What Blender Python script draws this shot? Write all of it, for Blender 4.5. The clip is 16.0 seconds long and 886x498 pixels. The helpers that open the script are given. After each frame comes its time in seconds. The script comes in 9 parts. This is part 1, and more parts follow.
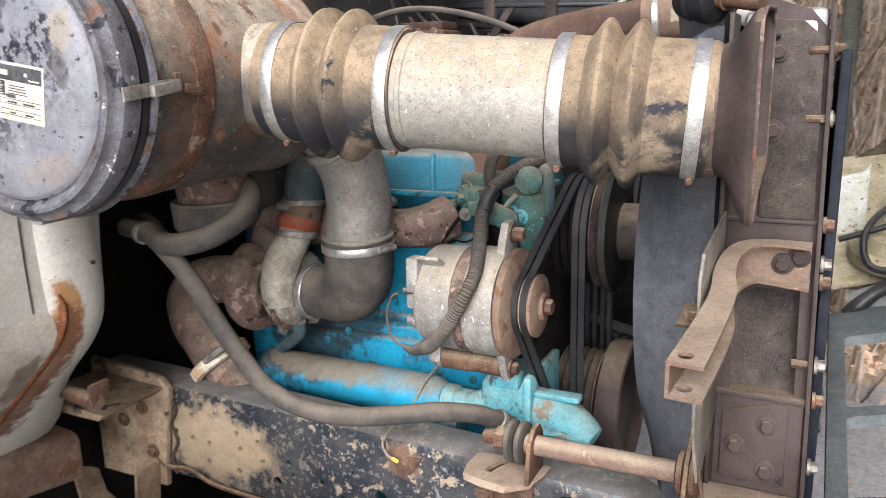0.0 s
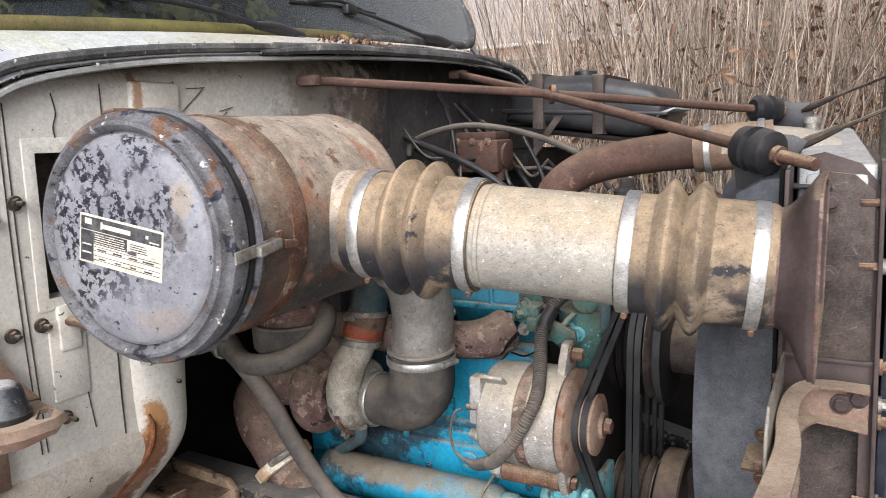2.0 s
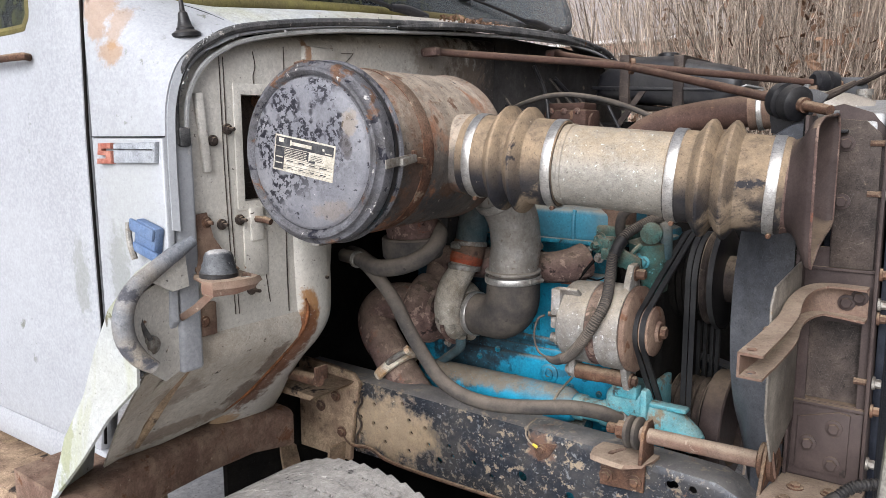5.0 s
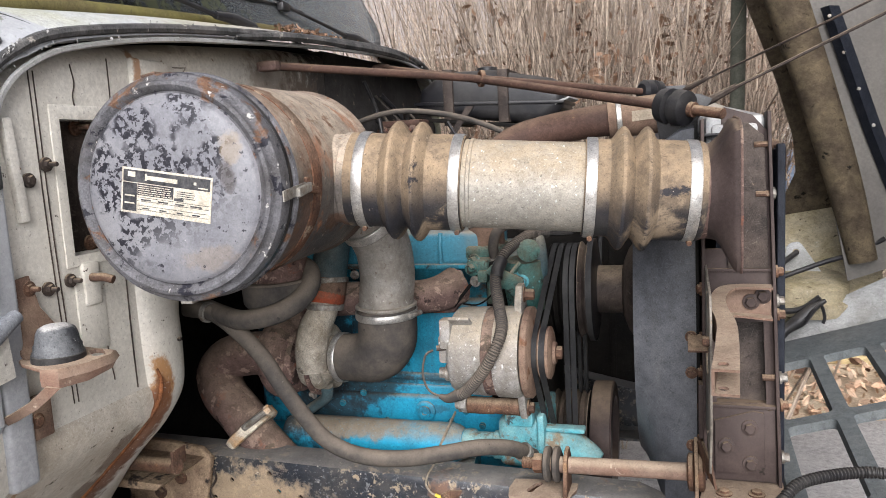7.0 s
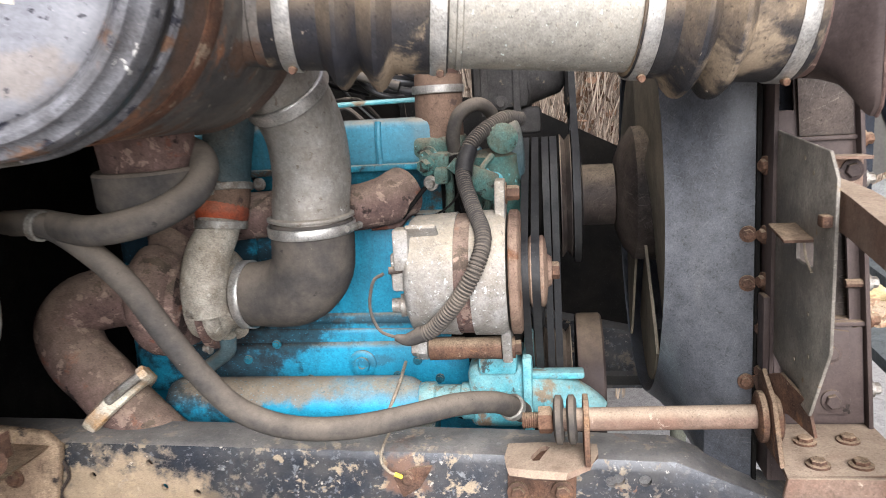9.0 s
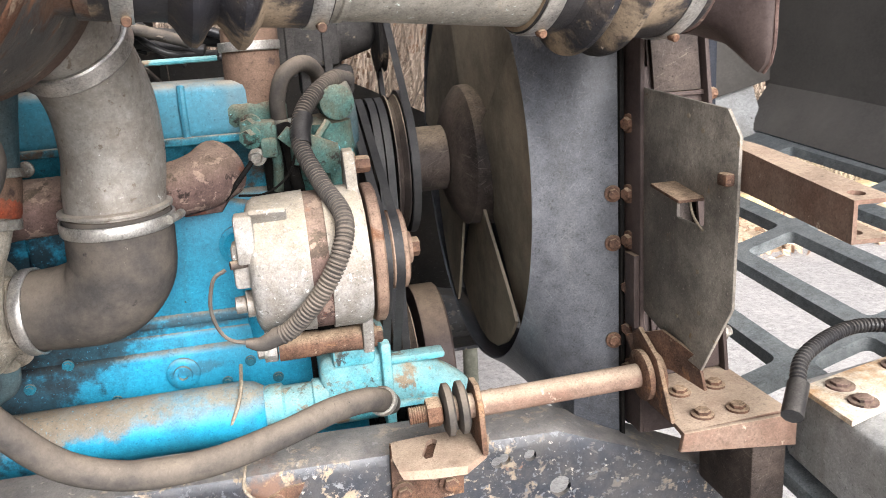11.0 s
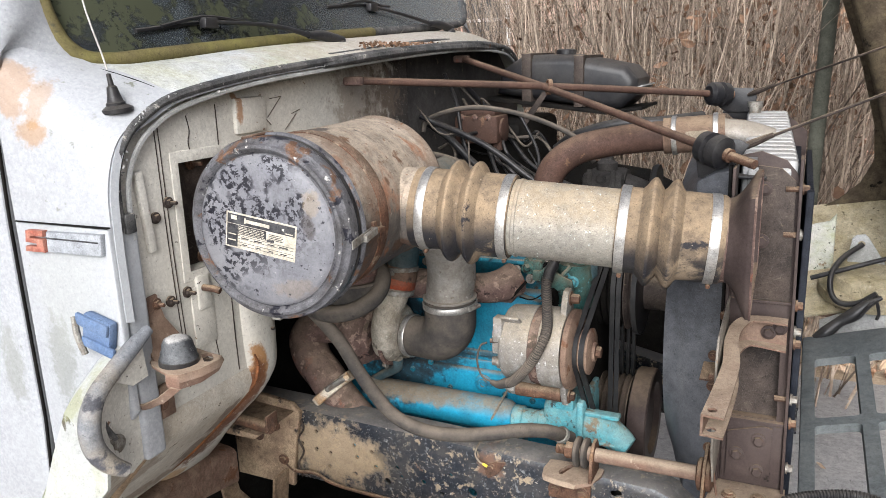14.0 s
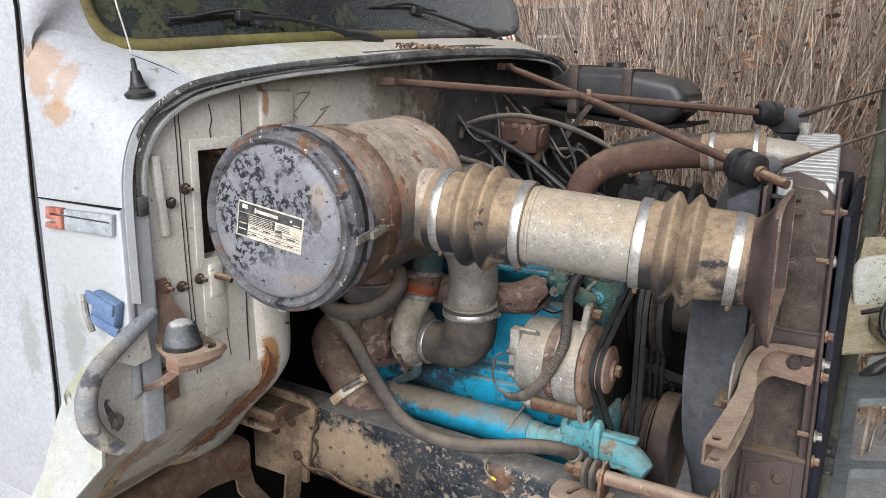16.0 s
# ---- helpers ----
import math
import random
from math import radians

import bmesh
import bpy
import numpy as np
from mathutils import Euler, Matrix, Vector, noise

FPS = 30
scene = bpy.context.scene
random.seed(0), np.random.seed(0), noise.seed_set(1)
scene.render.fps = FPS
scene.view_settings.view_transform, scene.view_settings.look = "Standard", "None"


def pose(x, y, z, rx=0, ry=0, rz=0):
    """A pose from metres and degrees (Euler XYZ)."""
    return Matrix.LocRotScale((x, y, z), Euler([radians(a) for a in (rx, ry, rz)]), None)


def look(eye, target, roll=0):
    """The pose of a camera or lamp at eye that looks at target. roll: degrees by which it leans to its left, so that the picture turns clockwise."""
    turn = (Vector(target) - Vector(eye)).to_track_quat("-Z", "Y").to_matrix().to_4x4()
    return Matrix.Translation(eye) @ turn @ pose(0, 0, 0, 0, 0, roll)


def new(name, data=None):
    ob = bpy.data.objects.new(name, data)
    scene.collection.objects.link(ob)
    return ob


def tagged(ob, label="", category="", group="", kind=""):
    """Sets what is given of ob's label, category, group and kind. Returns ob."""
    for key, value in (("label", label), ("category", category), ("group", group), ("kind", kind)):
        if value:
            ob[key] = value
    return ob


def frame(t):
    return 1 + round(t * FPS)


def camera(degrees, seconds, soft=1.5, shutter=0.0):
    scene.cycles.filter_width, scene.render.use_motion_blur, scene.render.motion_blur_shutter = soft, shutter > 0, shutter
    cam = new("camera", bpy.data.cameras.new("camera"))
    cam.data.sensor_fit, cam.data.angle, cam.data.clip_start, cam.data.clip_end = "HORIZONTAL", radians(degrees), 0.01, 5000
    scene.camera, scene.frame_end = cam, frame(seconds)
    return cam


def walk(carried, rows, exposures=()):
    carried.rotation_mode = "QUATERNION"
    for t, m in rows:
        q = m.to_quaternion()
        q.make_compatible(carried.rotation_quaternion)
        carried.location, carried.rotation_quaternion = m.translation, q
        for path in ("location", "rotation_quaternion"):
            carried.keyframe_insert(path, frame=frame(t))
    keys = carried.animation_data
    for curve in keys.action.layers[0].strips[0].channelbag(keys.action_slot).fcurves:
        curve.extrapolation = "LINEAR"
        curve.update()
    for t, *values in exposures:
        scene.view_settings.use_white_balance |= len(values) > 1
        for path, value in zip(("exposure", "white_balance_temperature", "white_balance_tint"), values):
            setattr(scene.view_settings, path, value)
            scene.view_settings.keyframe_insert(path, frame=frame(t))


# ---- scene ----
# ---------- camera ----------
cam = camera(61.1, 16.0, soft=0.6, shutter=0.3)
METRES, EYE, TILT, LEAN, TURN = 3.97, 1.58, -13.0, 1.5, 26.5
ROWS = [
    (0.0, 0.0, 0.0, 0.0, -0.0, -0.0, 0.0),
    (0.5, -0.0375, 0.013, 0.007, -6.78, -0.13, 2.46),
    (1.0, -0.0541, -0.0055, 0.02, -4.74, 0.67, 2.6),
    (1.5, -0.0398, -0.0143, 0.0269, -0.13, 2.9, 0.77),
    (2.0, -0.0157, -0.0199, 0.029, 2.2, 4.26, -0.53),
    (2.5, 0.0098, -0.0282, 0.0247, 4.25, 4.42, -1.74),
    (3.0, 0.0097, -0.0436, 0.0107, 6.41, 4.13, -2.8),
    (3.5, -0.0146, -0.08, -0.0008, 9.22, 3.56, -3.35),
    (6.0, -0.0015, -0.1114, -0.0194, 8.43, 4.53, -2.98),
    (6.5, -0.0398, -0.0936, -0.0106, -1.39, 5.83, 1.4),
    (7.0, -0.0743, -0.0612, -0.0056, -8.62, 5.61, 3.66),
    (7.5, -0.1109, -0.048, -0.0087, -14.69, 4.69, 4.65),
    (8.0, -0.1344, -0.0367, -0.0075, -17.86, 3.6, 6.17),
    (8.5, -0.114, 0.0102, -0.0239, -17.93, 3.55, 6.0),
    (9.0, -0.0857, 0.0618, -0.0245, -17.75, 2.34, 6.04),
    (9.5, -0.0694, 0.0883, -0.0229, -19.71, 0.26, 6.44),
    (12.0, -0.1319, 0.1131, 0.0218, -45.28, -5.44, 12.39),
    (12.5, -0.1228, 0.0199, 0.0347, -23.6, -0.59, 7.15),
    (13.0, -0.0934, -0.0478, 0.0411, -12.27, -1.31, 3.91),
    (13.5, -0.0729, -0.0923, 0.0492, -5.29, -1.66, 2.42),
    (14.0, -0.0558, -0.1181, 0.0468, -1.24, -1.14, 0.73),
    (14.5, -0.0391, -0.1205, 0.047, 1.7, 0.03, -0.8),
    (15.0, -0.0289, -0.1188, 0.0453, 3.22, 0.45, -1.94),
    (15.5, -0.0294, -0.1164, 0.0424, 3.73, 0.2, -2.63),
    (16.0, -0.0316, -0.1111, 0.0421, 3.52, -0.21, -2.9),
]
walk(cam, [(t, pose(0, 0, EYE, TILT, LEAN, TURN) @ pose(METRES * x, METRES * y, METRES * z, 90 + pitch, roll, yaw)) for t, x, y, z, yaw, pitch, roll in ROWS],
     exposures=[(0.0, 1.07, 6340, 14), (1.0, 0.98, 6340, 14), (3.0, 0.88, 6290, 14), (3.5, 0.8, 6240, 14), (6.0, 0.54, 6290, 14), (7.0, 0.79, 6440, 14), (8.0, 0.80, 6440, 14), (9.0, 1.34, 6340, 14), (9.5, 1.74, 6390, 14), (12.0, 1.36, 6590, 14), (12.5, 0.97, 6490, 14), (13.5, 0.82, 6440, 12), (16.0, 0.58, 6290, 12)])

# ---------- world and light: a bright overcast day ----------
world = bpy.data.worlds.new("overcast_sky")
scene.world = world
world.use_nodes = True
wn = world.node_tree.nodes
wl = world.node_tree.links
sky = wn.new("ShaderNodeTexSky")
sky.sky_type, sky.sun_disc = "NISHITA", False
sky.sun_elevation, sky.sun_rotation = radians(40), radians(160)
sky.air_density, sky.dust_density, sky.ozone_density = 1.0, 6.0, 1.0
pale = wn.new("ShaderNodeHueSaturation")
pale.inputs["Saturation"].default_value = 0.45
wl.new(sky.outputs["Color"], pale.inputs["Color"])
wl.new(pale.outputs["Color"], wn["Background"].inputs["Color"])
wn["Background"].inputs["Strength"].default_value = 0.10

sun_data = bpy.data.lights.new("sun", "SUN")
sun_data.energy, sun_data.angle, sun_data.color = 3.0, radians(50), (0.94, 0.975, 1.0)
sun = new("sun", sun_data)
sun.matrix_world = look((0.5, -4.0, 3.3), (-0.6, 1.2, 1.2))

# ---------- materials ----------


def surf(name, base, rough=0.6, metal=0.0, vary=None, chips=(), dust=None, streak=None, bump=(90, 0.12), spec=0.10, coat=0.0, island=0.0, grit=0.55, over=(), spots=(), hair=None, specks=0.5):
    """A painted, rusted or dusty surface. vary: (colour, scale, amount); chips: (colour, scale, threshold, softness,
    roughness) each;
    dust: (colour, amount) that settled on upward faces; streak: (colour, scale, amount) running down; over: chips above
    the dust;
    spots: (colour, centre, radii, amount) patches with ragged edges; hair: (colour, amount) of fine scratches; grit:
    fine contrast."""
    m = bpy.data.materials.new(name)
    m.use_nodes = True
    nt = m.node_tree
    n, ln = nt.nodes, nt.links
    b = n["Principled BSDF"]
    tc = n.new("ShaderNodeTexCoord")

    def noise_tex(scale, detail=5.0, rough_=0.6, stretch=None, shift=0.0, distort=0.0):
        t = n.new("ShaderNodeTexNoise")
        t.inputs["Scale"].default_value = scale
        t.inputs["Detail"].default_value = detail
        t.inputs["Roughness"].default_value = rough_
        t.inputs["Distortion"].default_value = distort
        mp = n.new("ShaderNodeMapping")
        mp.inputs["Location"].default_value = (shift, shift * 1.7, shift * 0.6)
        if stretch:
            mp.inputs["Scale"].default_value = stretch
        ln.new(tc.outputs["Object"], mp.inputs["Vector"])
        ln.new(mp.outputs["Vector"], t.inputs["Vector"])
        return t.outputs["Fac"]

    def ramp(fac, a, c):
        r = n.new("ShaderNodeMapRange")
        r.interpolation_type = "SMOOTHSTEP"
        r.inputs["From Min"].default_value, r.inputs["From Max"].default_value = a, c
        ln.new(fac, r.inputs["Value"])
        return r.outputs["Result"]

    def math_(op, a, c):
        k = n.new("ShaderNodeMath")
        k.operation = op
        k.use_clamp = True
        for i, v in enumerate((a, c)):
            if isinstance(v, (int, float)):
                k.inputs[i].default_value = v
            else:
                ln.new(v, k.inputs[i])
        return k.outputs[0]

    def mix(fac, a, c):
        k = n.new("ShaderNodeMix")
        k.data_type = "RGBA"
        ln.new(fac, k.inputs[0])
        for i, v in ((6, a), (7, c)):
            if isinstance(v, tuple):
                k.inputs[i].default_value = (*v, 1)
            else:
                ln.new(v, k.inputs[i])
        return k.outputs[2]

    def fmix(fac, a, c):
        k = n.new("ShaderNodeMix")
        k.data_type = "FLOAT"
        ln.new(fac, k.inputs[0])
        for i, v in ((2, a), (3, c)):
            if isinstance(v, (int, float)):
                k.inputs[i].default_value = v
            else:
                ln.new(v, k.inputs[i])
        return k.outputs[0]

    fine = noise_tex(140, 3, 0.6, shift=3.1)
    col = mix(ramp(fine, 0.3, 0.75), tuple(c * 0.86 for c in base), tuple(min(1, c * 1.12) for c in base))
    geo = n.new("ShaderNodeNewGeometry")

    def flake(col, rg, mt, rows, base_shift):
        for i, (c, scale, thr, soft, r_, *mask) in enumerate(rows):
            f = ramp(noise_tex(scale, 9, 0.66, shift=base_shift + 11.0 * (i + 1), distort=0.25), thr, thr + soft)
            if mask:
                f = math_("MULTIPLY", f, ramp(noise_tex(mask[0], 3, 0.5, shift=4.4 + i), mask[1], mask[2]))
            if len(mask) > 3:
                zs = n.new("ShaderNodeVectorMath")
                zs.operation = "DOT_PRODUCT"
                ln.new(geo.outputs["Position"], zs.inputs[0])
                zs.inputs[1].default_value = (-0.7, 0, 1)
                f = math_("MULTIPLY", f, ramp(zs.outputs["Value"], mask[3], mask[4]))
            col = mix(f, col, c)
            rg = fmix(f, rg, r_)
            if metal:
                mt = fmix(f, mt, 0.0)
        return col, rg, mt
    rg = rough
    mt = metal
    if vary:
        f = math_("MULTIPLY", ramp(noise_tex(vary[1], 6, 0.65, shift=7.7), 0.35, 0.68), vary[2])
        col = mix(f, col, vary[0])
    if streak:
        f = math_("MULTIPLY", ramp(noise_tex(streak[1], 5, 0.6, stretch=(1, 1, 0.12), shift=5.3), 0.5, 0.72), streak[2])
        col = mix(f, col, streak[0])
    col, rg, mt = flake(col, rg, mt, chips, 0.0)
    if dust:
        g = n.new("ShaderNodeNewGeometry")
        sp = n.new("ShaderNodeSeparateXYZ")
        ln.new(g.outputs["Normal"], sp.inputs[0])
        up = ramp(sp.outputs["Z"], dust[2] if len(dust) > 2 else -0.15, dust[3] if len(dust) > 3 else 0.75)
        br = ramp(noise_tex(26, 9, 0.75, shift=2.2), 0.32, 0.6)
        k6 = n.new("ShaderNodeMapRange")
        k6.inputs["To Min"].default_value, k6.inputs["To Max"].default_value = 0.5, 1.0
        ln.new(br, k6.inputs["Value"])
        f = math_("MULTIPLY", math_("MULTIPLY", up, dust[1]), k6.outputs["Result"])
        col = mix(f, col, dust[0])
        rg = fmix(f, rg, 0.95)
        if metal:
            mt = fmix(f, mt, 0.0)
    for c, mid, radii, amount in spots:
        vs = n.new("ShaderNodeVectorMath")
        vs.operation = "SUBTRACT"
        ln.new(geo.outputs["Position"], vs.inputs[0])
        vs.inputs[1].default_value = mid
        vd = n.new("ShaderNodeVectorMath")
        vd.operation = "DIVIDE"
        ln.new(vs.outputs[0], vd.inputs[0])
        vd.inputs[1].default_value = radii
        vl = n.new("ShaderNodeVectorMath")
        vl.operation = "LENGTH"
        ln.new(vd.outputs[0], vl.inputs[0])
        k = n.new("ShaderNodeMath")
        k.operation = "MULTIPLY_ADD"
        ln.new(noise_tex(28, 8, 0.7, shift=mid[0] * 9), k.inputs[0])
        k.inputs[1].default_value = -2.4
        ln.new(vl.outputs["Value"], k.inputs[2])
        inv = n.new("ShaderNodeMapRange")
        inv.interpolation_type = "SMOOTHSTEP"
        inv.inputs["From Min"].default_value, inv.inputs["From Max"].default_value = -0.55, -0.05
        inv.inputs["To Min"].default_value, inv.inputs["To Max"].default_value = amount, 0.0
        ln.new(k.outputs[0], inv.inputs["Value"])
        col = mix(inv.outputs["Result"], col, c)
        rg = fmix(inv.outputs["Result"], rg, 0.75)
    col, rg, mt = flake(col, rg, mt, over, 50.0)
    if hair:
        for i, turn in enumerate((0.35, -0.5, 1.2, 2.0)):
            tx = n.new("ShaderNodeTexNoise")
            tx.inputs["Scale"].default_value, tx.inputs["Detail"].default_value = 1.0, 2.0
            mp = n.new("ShaderNodeMapping")
            mp.vector_type = "TEXTURE"
            mp.inputs["Rotation"].default_value = (2.1 * turn, 0.4 * i, 1.3 * turn)
            mp.inputs["Scale"].default_value = (1 / 30, 1 / 620, 1 / 30)
            ln.new(tc.outputs["Object"], mp.inputs["Vector"])
            ln.new(mp.outputs["Vector"], tx.inputs["Vector"])
            col = mix(math_("MULTIPLY", ramp(tx.outputs["Fac"], 0.66, 0.72), hair[1]), col, hair[0])
    if specks:
        f = math_("MULTIPLY", ramp(noise_tex(210, 4, 0.6, shift=9.3), 0.60, 0.68), specks)
        col = mix(f, col, tuple(c * 0.28 for c in base))
        f = math_("MULTIPLY", ramp(noise_tex(260, 3, 0.6, shift=6.1), 0.64, 0.70), specks * 0.8)
        col = mix(f, col, tuple(min(0.75, 1.5 * c + 0.045) for c in base))
    if grit:
        gr = n.new("ShaderNodeMath")
        gr.operation = "MULTIPLY_ADD"
        ln.new(noise_tex(430, 3, 0.7, shift=1.9), gr.inputs[0])
        gr.inputs[1].default_value = 2.6 * grit
        gr.inputs[2].default_value = 1.0 - 2.6 * grit
        g2 = n.new("ShaderNodeMath")
        g2.operation = "MULTIPLY_ADD"
        ln.new(noise_tex(38, 7, 0.72, shift=8.8), g2.inputs[0])
        g2.inputs[1].default_value = 2.6 * grit
        ln.new(gr.outputs[0], g2.inputs[2])
        sc_ = n.new("ShaderNodeVectorMath")
        sc_.operation = "SCALE"
        ln.new(col, sc_.inputs[0])
        ln.new(g2.outputs[0], sc_.inputs["Scale"])
        col = sc_.outputs[0]
    if island:
        g = n.new("ShaderNodeNewGeometry")
        hs = n.new("ShaderNodeHueSaturation")
        val = n.new("ShaderNodeMapRange")
        val.inputs["To Min"].default_value, val.inputs["To Max"].default_value = 1 - island, 1 + island
        ln.new(g.outputs["Random Per Island"], val.inputs["Value"])
        ln.new(val.outputs["Result"], hs.inputs["Value"])
        ln.new(col, hs.inputs["Color"])
        col = hs.outputs["Color"]
    ln.new(col, b.inputs["Base Color"])
    if isinstance(rg, (int, float)):
        rg = fmix(noise_tex(9, 4, 0.6, shift=1.1), max(0, rg - 0.08), min(1, rg + 0.1))
    ln.new(rg, b.inputs["Roughness"])
    if isinstance(mt, (int, float)):
        b.inputs["Metallic"].default_value = mt
    else:
        ln.new(mt, b.inputs["Metallic"])
    b.inputs["Specular IOR Level"].default_value = spec
    if coat:
        b.inputs["Coat Weight"].default_value = coat
    bp = n.new("ShaderNodeBump")
    bp.inputs["Strength"].default_value = bump[1]
    bp.inputs["Distance"].default_value = 0.004
    h = noise_tex(bump[0], 9, 0.72, shift=0.4)
    ln.new(h, bp.inputs["Height"])
    ln.new(bp.outputs["Normal"], b.inputs["Normal"])
    return m


TAN = (0.30, 0.235, 0.165)
M_WHITE = surf("white_paint", (0.315, 0.325, 0.342), 0.4, vary=((0.37, 0.385, 0.40), 2.5, 0.5), streak=((0.31, 0.325, 0.30), 5, 0.2), grit=0.12, specks=0.2,
               chips=[((0.31, 0.325, 0.25), 7, 0.67, 0.12, 0.8), ((0.20, 0.19, 0.16), 40, 0.70, 0.05, 0.8), ((0.17, 0.18, 0.15), 30, 0.60, 0.07, 0.8, 4, 0.54, 0.66)],
               spots=[((0.30, 0.175, 0.085), (-1.235, 0.40, 1.845), (0.034, 0.06, 0.06), 0.62), ((0.30, 0.18, 0.09), (-1.19, 0.40, 1.84), (0.020, 0.06, 0.06), 0.55), ((0.30, 0.17, 0.07), (-1.195, 0.40, 1.775), (0.034, 0.06, 0.026), 0.65),
                      ((0.13, 0.14, 0.11), (-1.20, 0.39, 1.36), (0.035, 0.06, 0.10), 0.45), ((0.15, 0.16, 0.12), (-1.34, 0.39, 1.33), (0.03, 0.06, 0.09), 0.4),
                      ((0.30, 0.31, 0.28), (-1.15, 0.39, 1.50), (0.10, 0.06, 0.12), 0.25)], spec=0.28, bump=(14, 0.03))
M_MOSSY = surf("mossy_white_paint", (0.39, 0.405, 0.405), 0.5, vary=((0.35, 0.355, 0.31), 5, 0.6), spots=[((0.20, 0.225, 0.08), (0.11, 2.19, 1.2), (0.09, 0.1, 0.13), 0.8), ((0.22, 0.235, 0.09), (-1.20, 0.275, 1.10), (0.028, 0.1, 0.16), 0.6), ((0.24, 0.25, 0.10), (-1.10, 0.31, 1.33), (0.05, 0.05, 0.03), 0.5)], streak=((0.30, 0.31, 0.19), 13, 0.6), grit=0.2, specks=0.3,
               chips=[((0.10, 0.09, 0.07), 26, 0.64, 0.06, 0.9)], bump=(60, 0.25))
M_MOSSLIP = surf("speckled_mossy_paint", (0.50, 0.50, 0.46), 0.55, vary=((0.30, 0.32, 0.16), 9, 0.8), chips=[((0.03, 0.03, 0.026), 70, 0.60, 0.03, 0.9, 8, 0.42, 0.55), ((0.22, 0.16, 0.10), 24, 0.64, 0.06, 0.9)], spots=[((0.27, 0.32, 0.12), (0.11, 2.19, 1.15), (0.10, 0.1, 0.06), 0.7)], grit=0.25, bump=(60, 0.2))
M_COWL = surf("cowl_paint_algae", (0.43, 0.445, 0.45), 0.5, spots=[((0.34, 0.305, 0.265), (-1.06, 1.75, 1.93), (0.30, 0.62, 0.3), 0.85), ((0.37, 0.335, 0.29), (-1.06, 1.25, 1.90), (0.10, 0.4, 0.2), 0.6)], vary=((0.31, 0.305, 0.14), 3.2, 0.7), chips=[((0.20, 0.17, 0.11), 14, 0.64, 0.08, 0.9), ((0.10, 0.09, 0.08), 60, 0.68, 0.05, 0.9)], grit=0.35, bump=(60, 0.12))
M_CREAM = surf("cream_firewall_paint", (0.57, 0.55, 0.495), 0.42, vary=((0.48, 0.455, 0.40), 4, 0.6), streak=((0.42, 0.38, 0.32), 4, 0.35), grit=0.15,
               chips=[((0.17, 0.10, 0.06), 30, 0.66, 0.05, 0.8), ((0.07, 0.055, 0.045), 80, 0.66, 0.03, 0.8)],
               spots=[((0.28, 0.13, 0.05), (-1.06, 0.772, 1.79), (0.04, 0.010, 0.035), 0.8), ((0.30, 0.15, 0.055), (-1.05, 0.752, 1.232), (0.08, 0.026, 0.055), 0.95), ((0.15, 0.062, 0.028), (-1.06, 0.742, 1.19), (0.08, 0.040, 0.055), 0.95), ((0.14, 0.06, 0.03), (-1.11, 0.735, 1.135), (0.09, 0.042, 0.08), 0.95), ((0.11, 0.05, 0.028), (-1.17, 0.715, 1.07), (0.09, 0.048, 0.08), 0.95), ((0.10, 0.048, 0.028), (-1.23, 0.68, 1.01), (0.09, 0.07, 0.06), 0.95), ((0.34, 0.20, 0.09), (-1.30, 0.66, 0.94), (0.08, 0.07, 0.03), 0.8),
                      # brown to near-black patches along the upper edge and far end
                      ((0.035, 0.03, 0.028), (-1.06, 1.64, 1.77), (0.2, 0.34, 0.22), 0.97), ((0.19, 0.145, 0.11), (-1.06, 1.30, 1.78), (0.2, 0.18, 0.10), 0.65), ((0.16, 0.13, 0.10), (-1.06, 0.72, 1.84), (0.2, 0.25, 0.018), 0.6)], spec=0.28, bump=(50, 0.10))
M_RUSTPAN = surf("rusted_panel", (0.19, 0.075, 0.032), 0.85, vary=((0.075, 0.038, 0.024), 16, 0.9), chips=[((0.36, 0.19, 0.075), 14, 0.58, 0.1, 0.8)], grit=0.7, bump=(80, 0.6))
M_BROWN = surf("brown_primer_steel", (0.042, 0.031, 0.029), 0.5, specks=0.2, vary=((0.08, 0.06, 0.053), 6, 0.7), chips=[((0.14, 0.09, 0.06), 34, 0.68, 0.06, 0.9), ((0.02, 0.016, 0.014), 22, 0.66, 0.05, 0.6)],
               dust=((0.22, 0.165, 0.115), 0.75, 0.4, 0.98), grit=0.28, bump=(110, 0.12))
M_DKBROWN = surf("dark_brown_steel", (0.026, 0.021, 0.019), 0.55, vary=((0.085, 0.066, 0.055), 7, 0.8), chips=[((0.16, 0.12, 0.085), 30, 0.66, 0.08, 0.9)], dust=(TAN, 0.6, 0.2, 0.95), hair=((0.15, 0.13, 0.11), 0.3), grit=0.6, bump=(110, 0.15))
M_RUSTY = surf("rusty_steel", (0.12, 0.066, 0.043), 0.8, vary=((0.058, 0.038, 0.03), 15, 0.9), chips=[((0.20, 0.105, 0.055), 20, 0.60, 0.1, 0.9), ((0.24, 0.18, 0.13), 44, 0.62, 0.06, 0.9)], dust=((0.27, 0.20, 0.135), 0.85, 0.15, 0.85), grit=0.75, bump=(120, 0.5))
M_IRON = surf("rusty_cast_iron", (0.135, 0.088, 0.076), 0.85, vary=((0.065, 0.043, 0.038), 18, 0.9), chips=[((0.22, 0.155, 0.125), 34, 0.56, 0.03, 0.9), ((0.15, 0.065, 0.045), 13, 0.60, 0.06, 0.9), ((0.03, 0.021, 0.019), 19, 0.58, 0.03, 0.8)], dust=(TAN, 0.35), grit=0.45, bump=(110, 0.5))
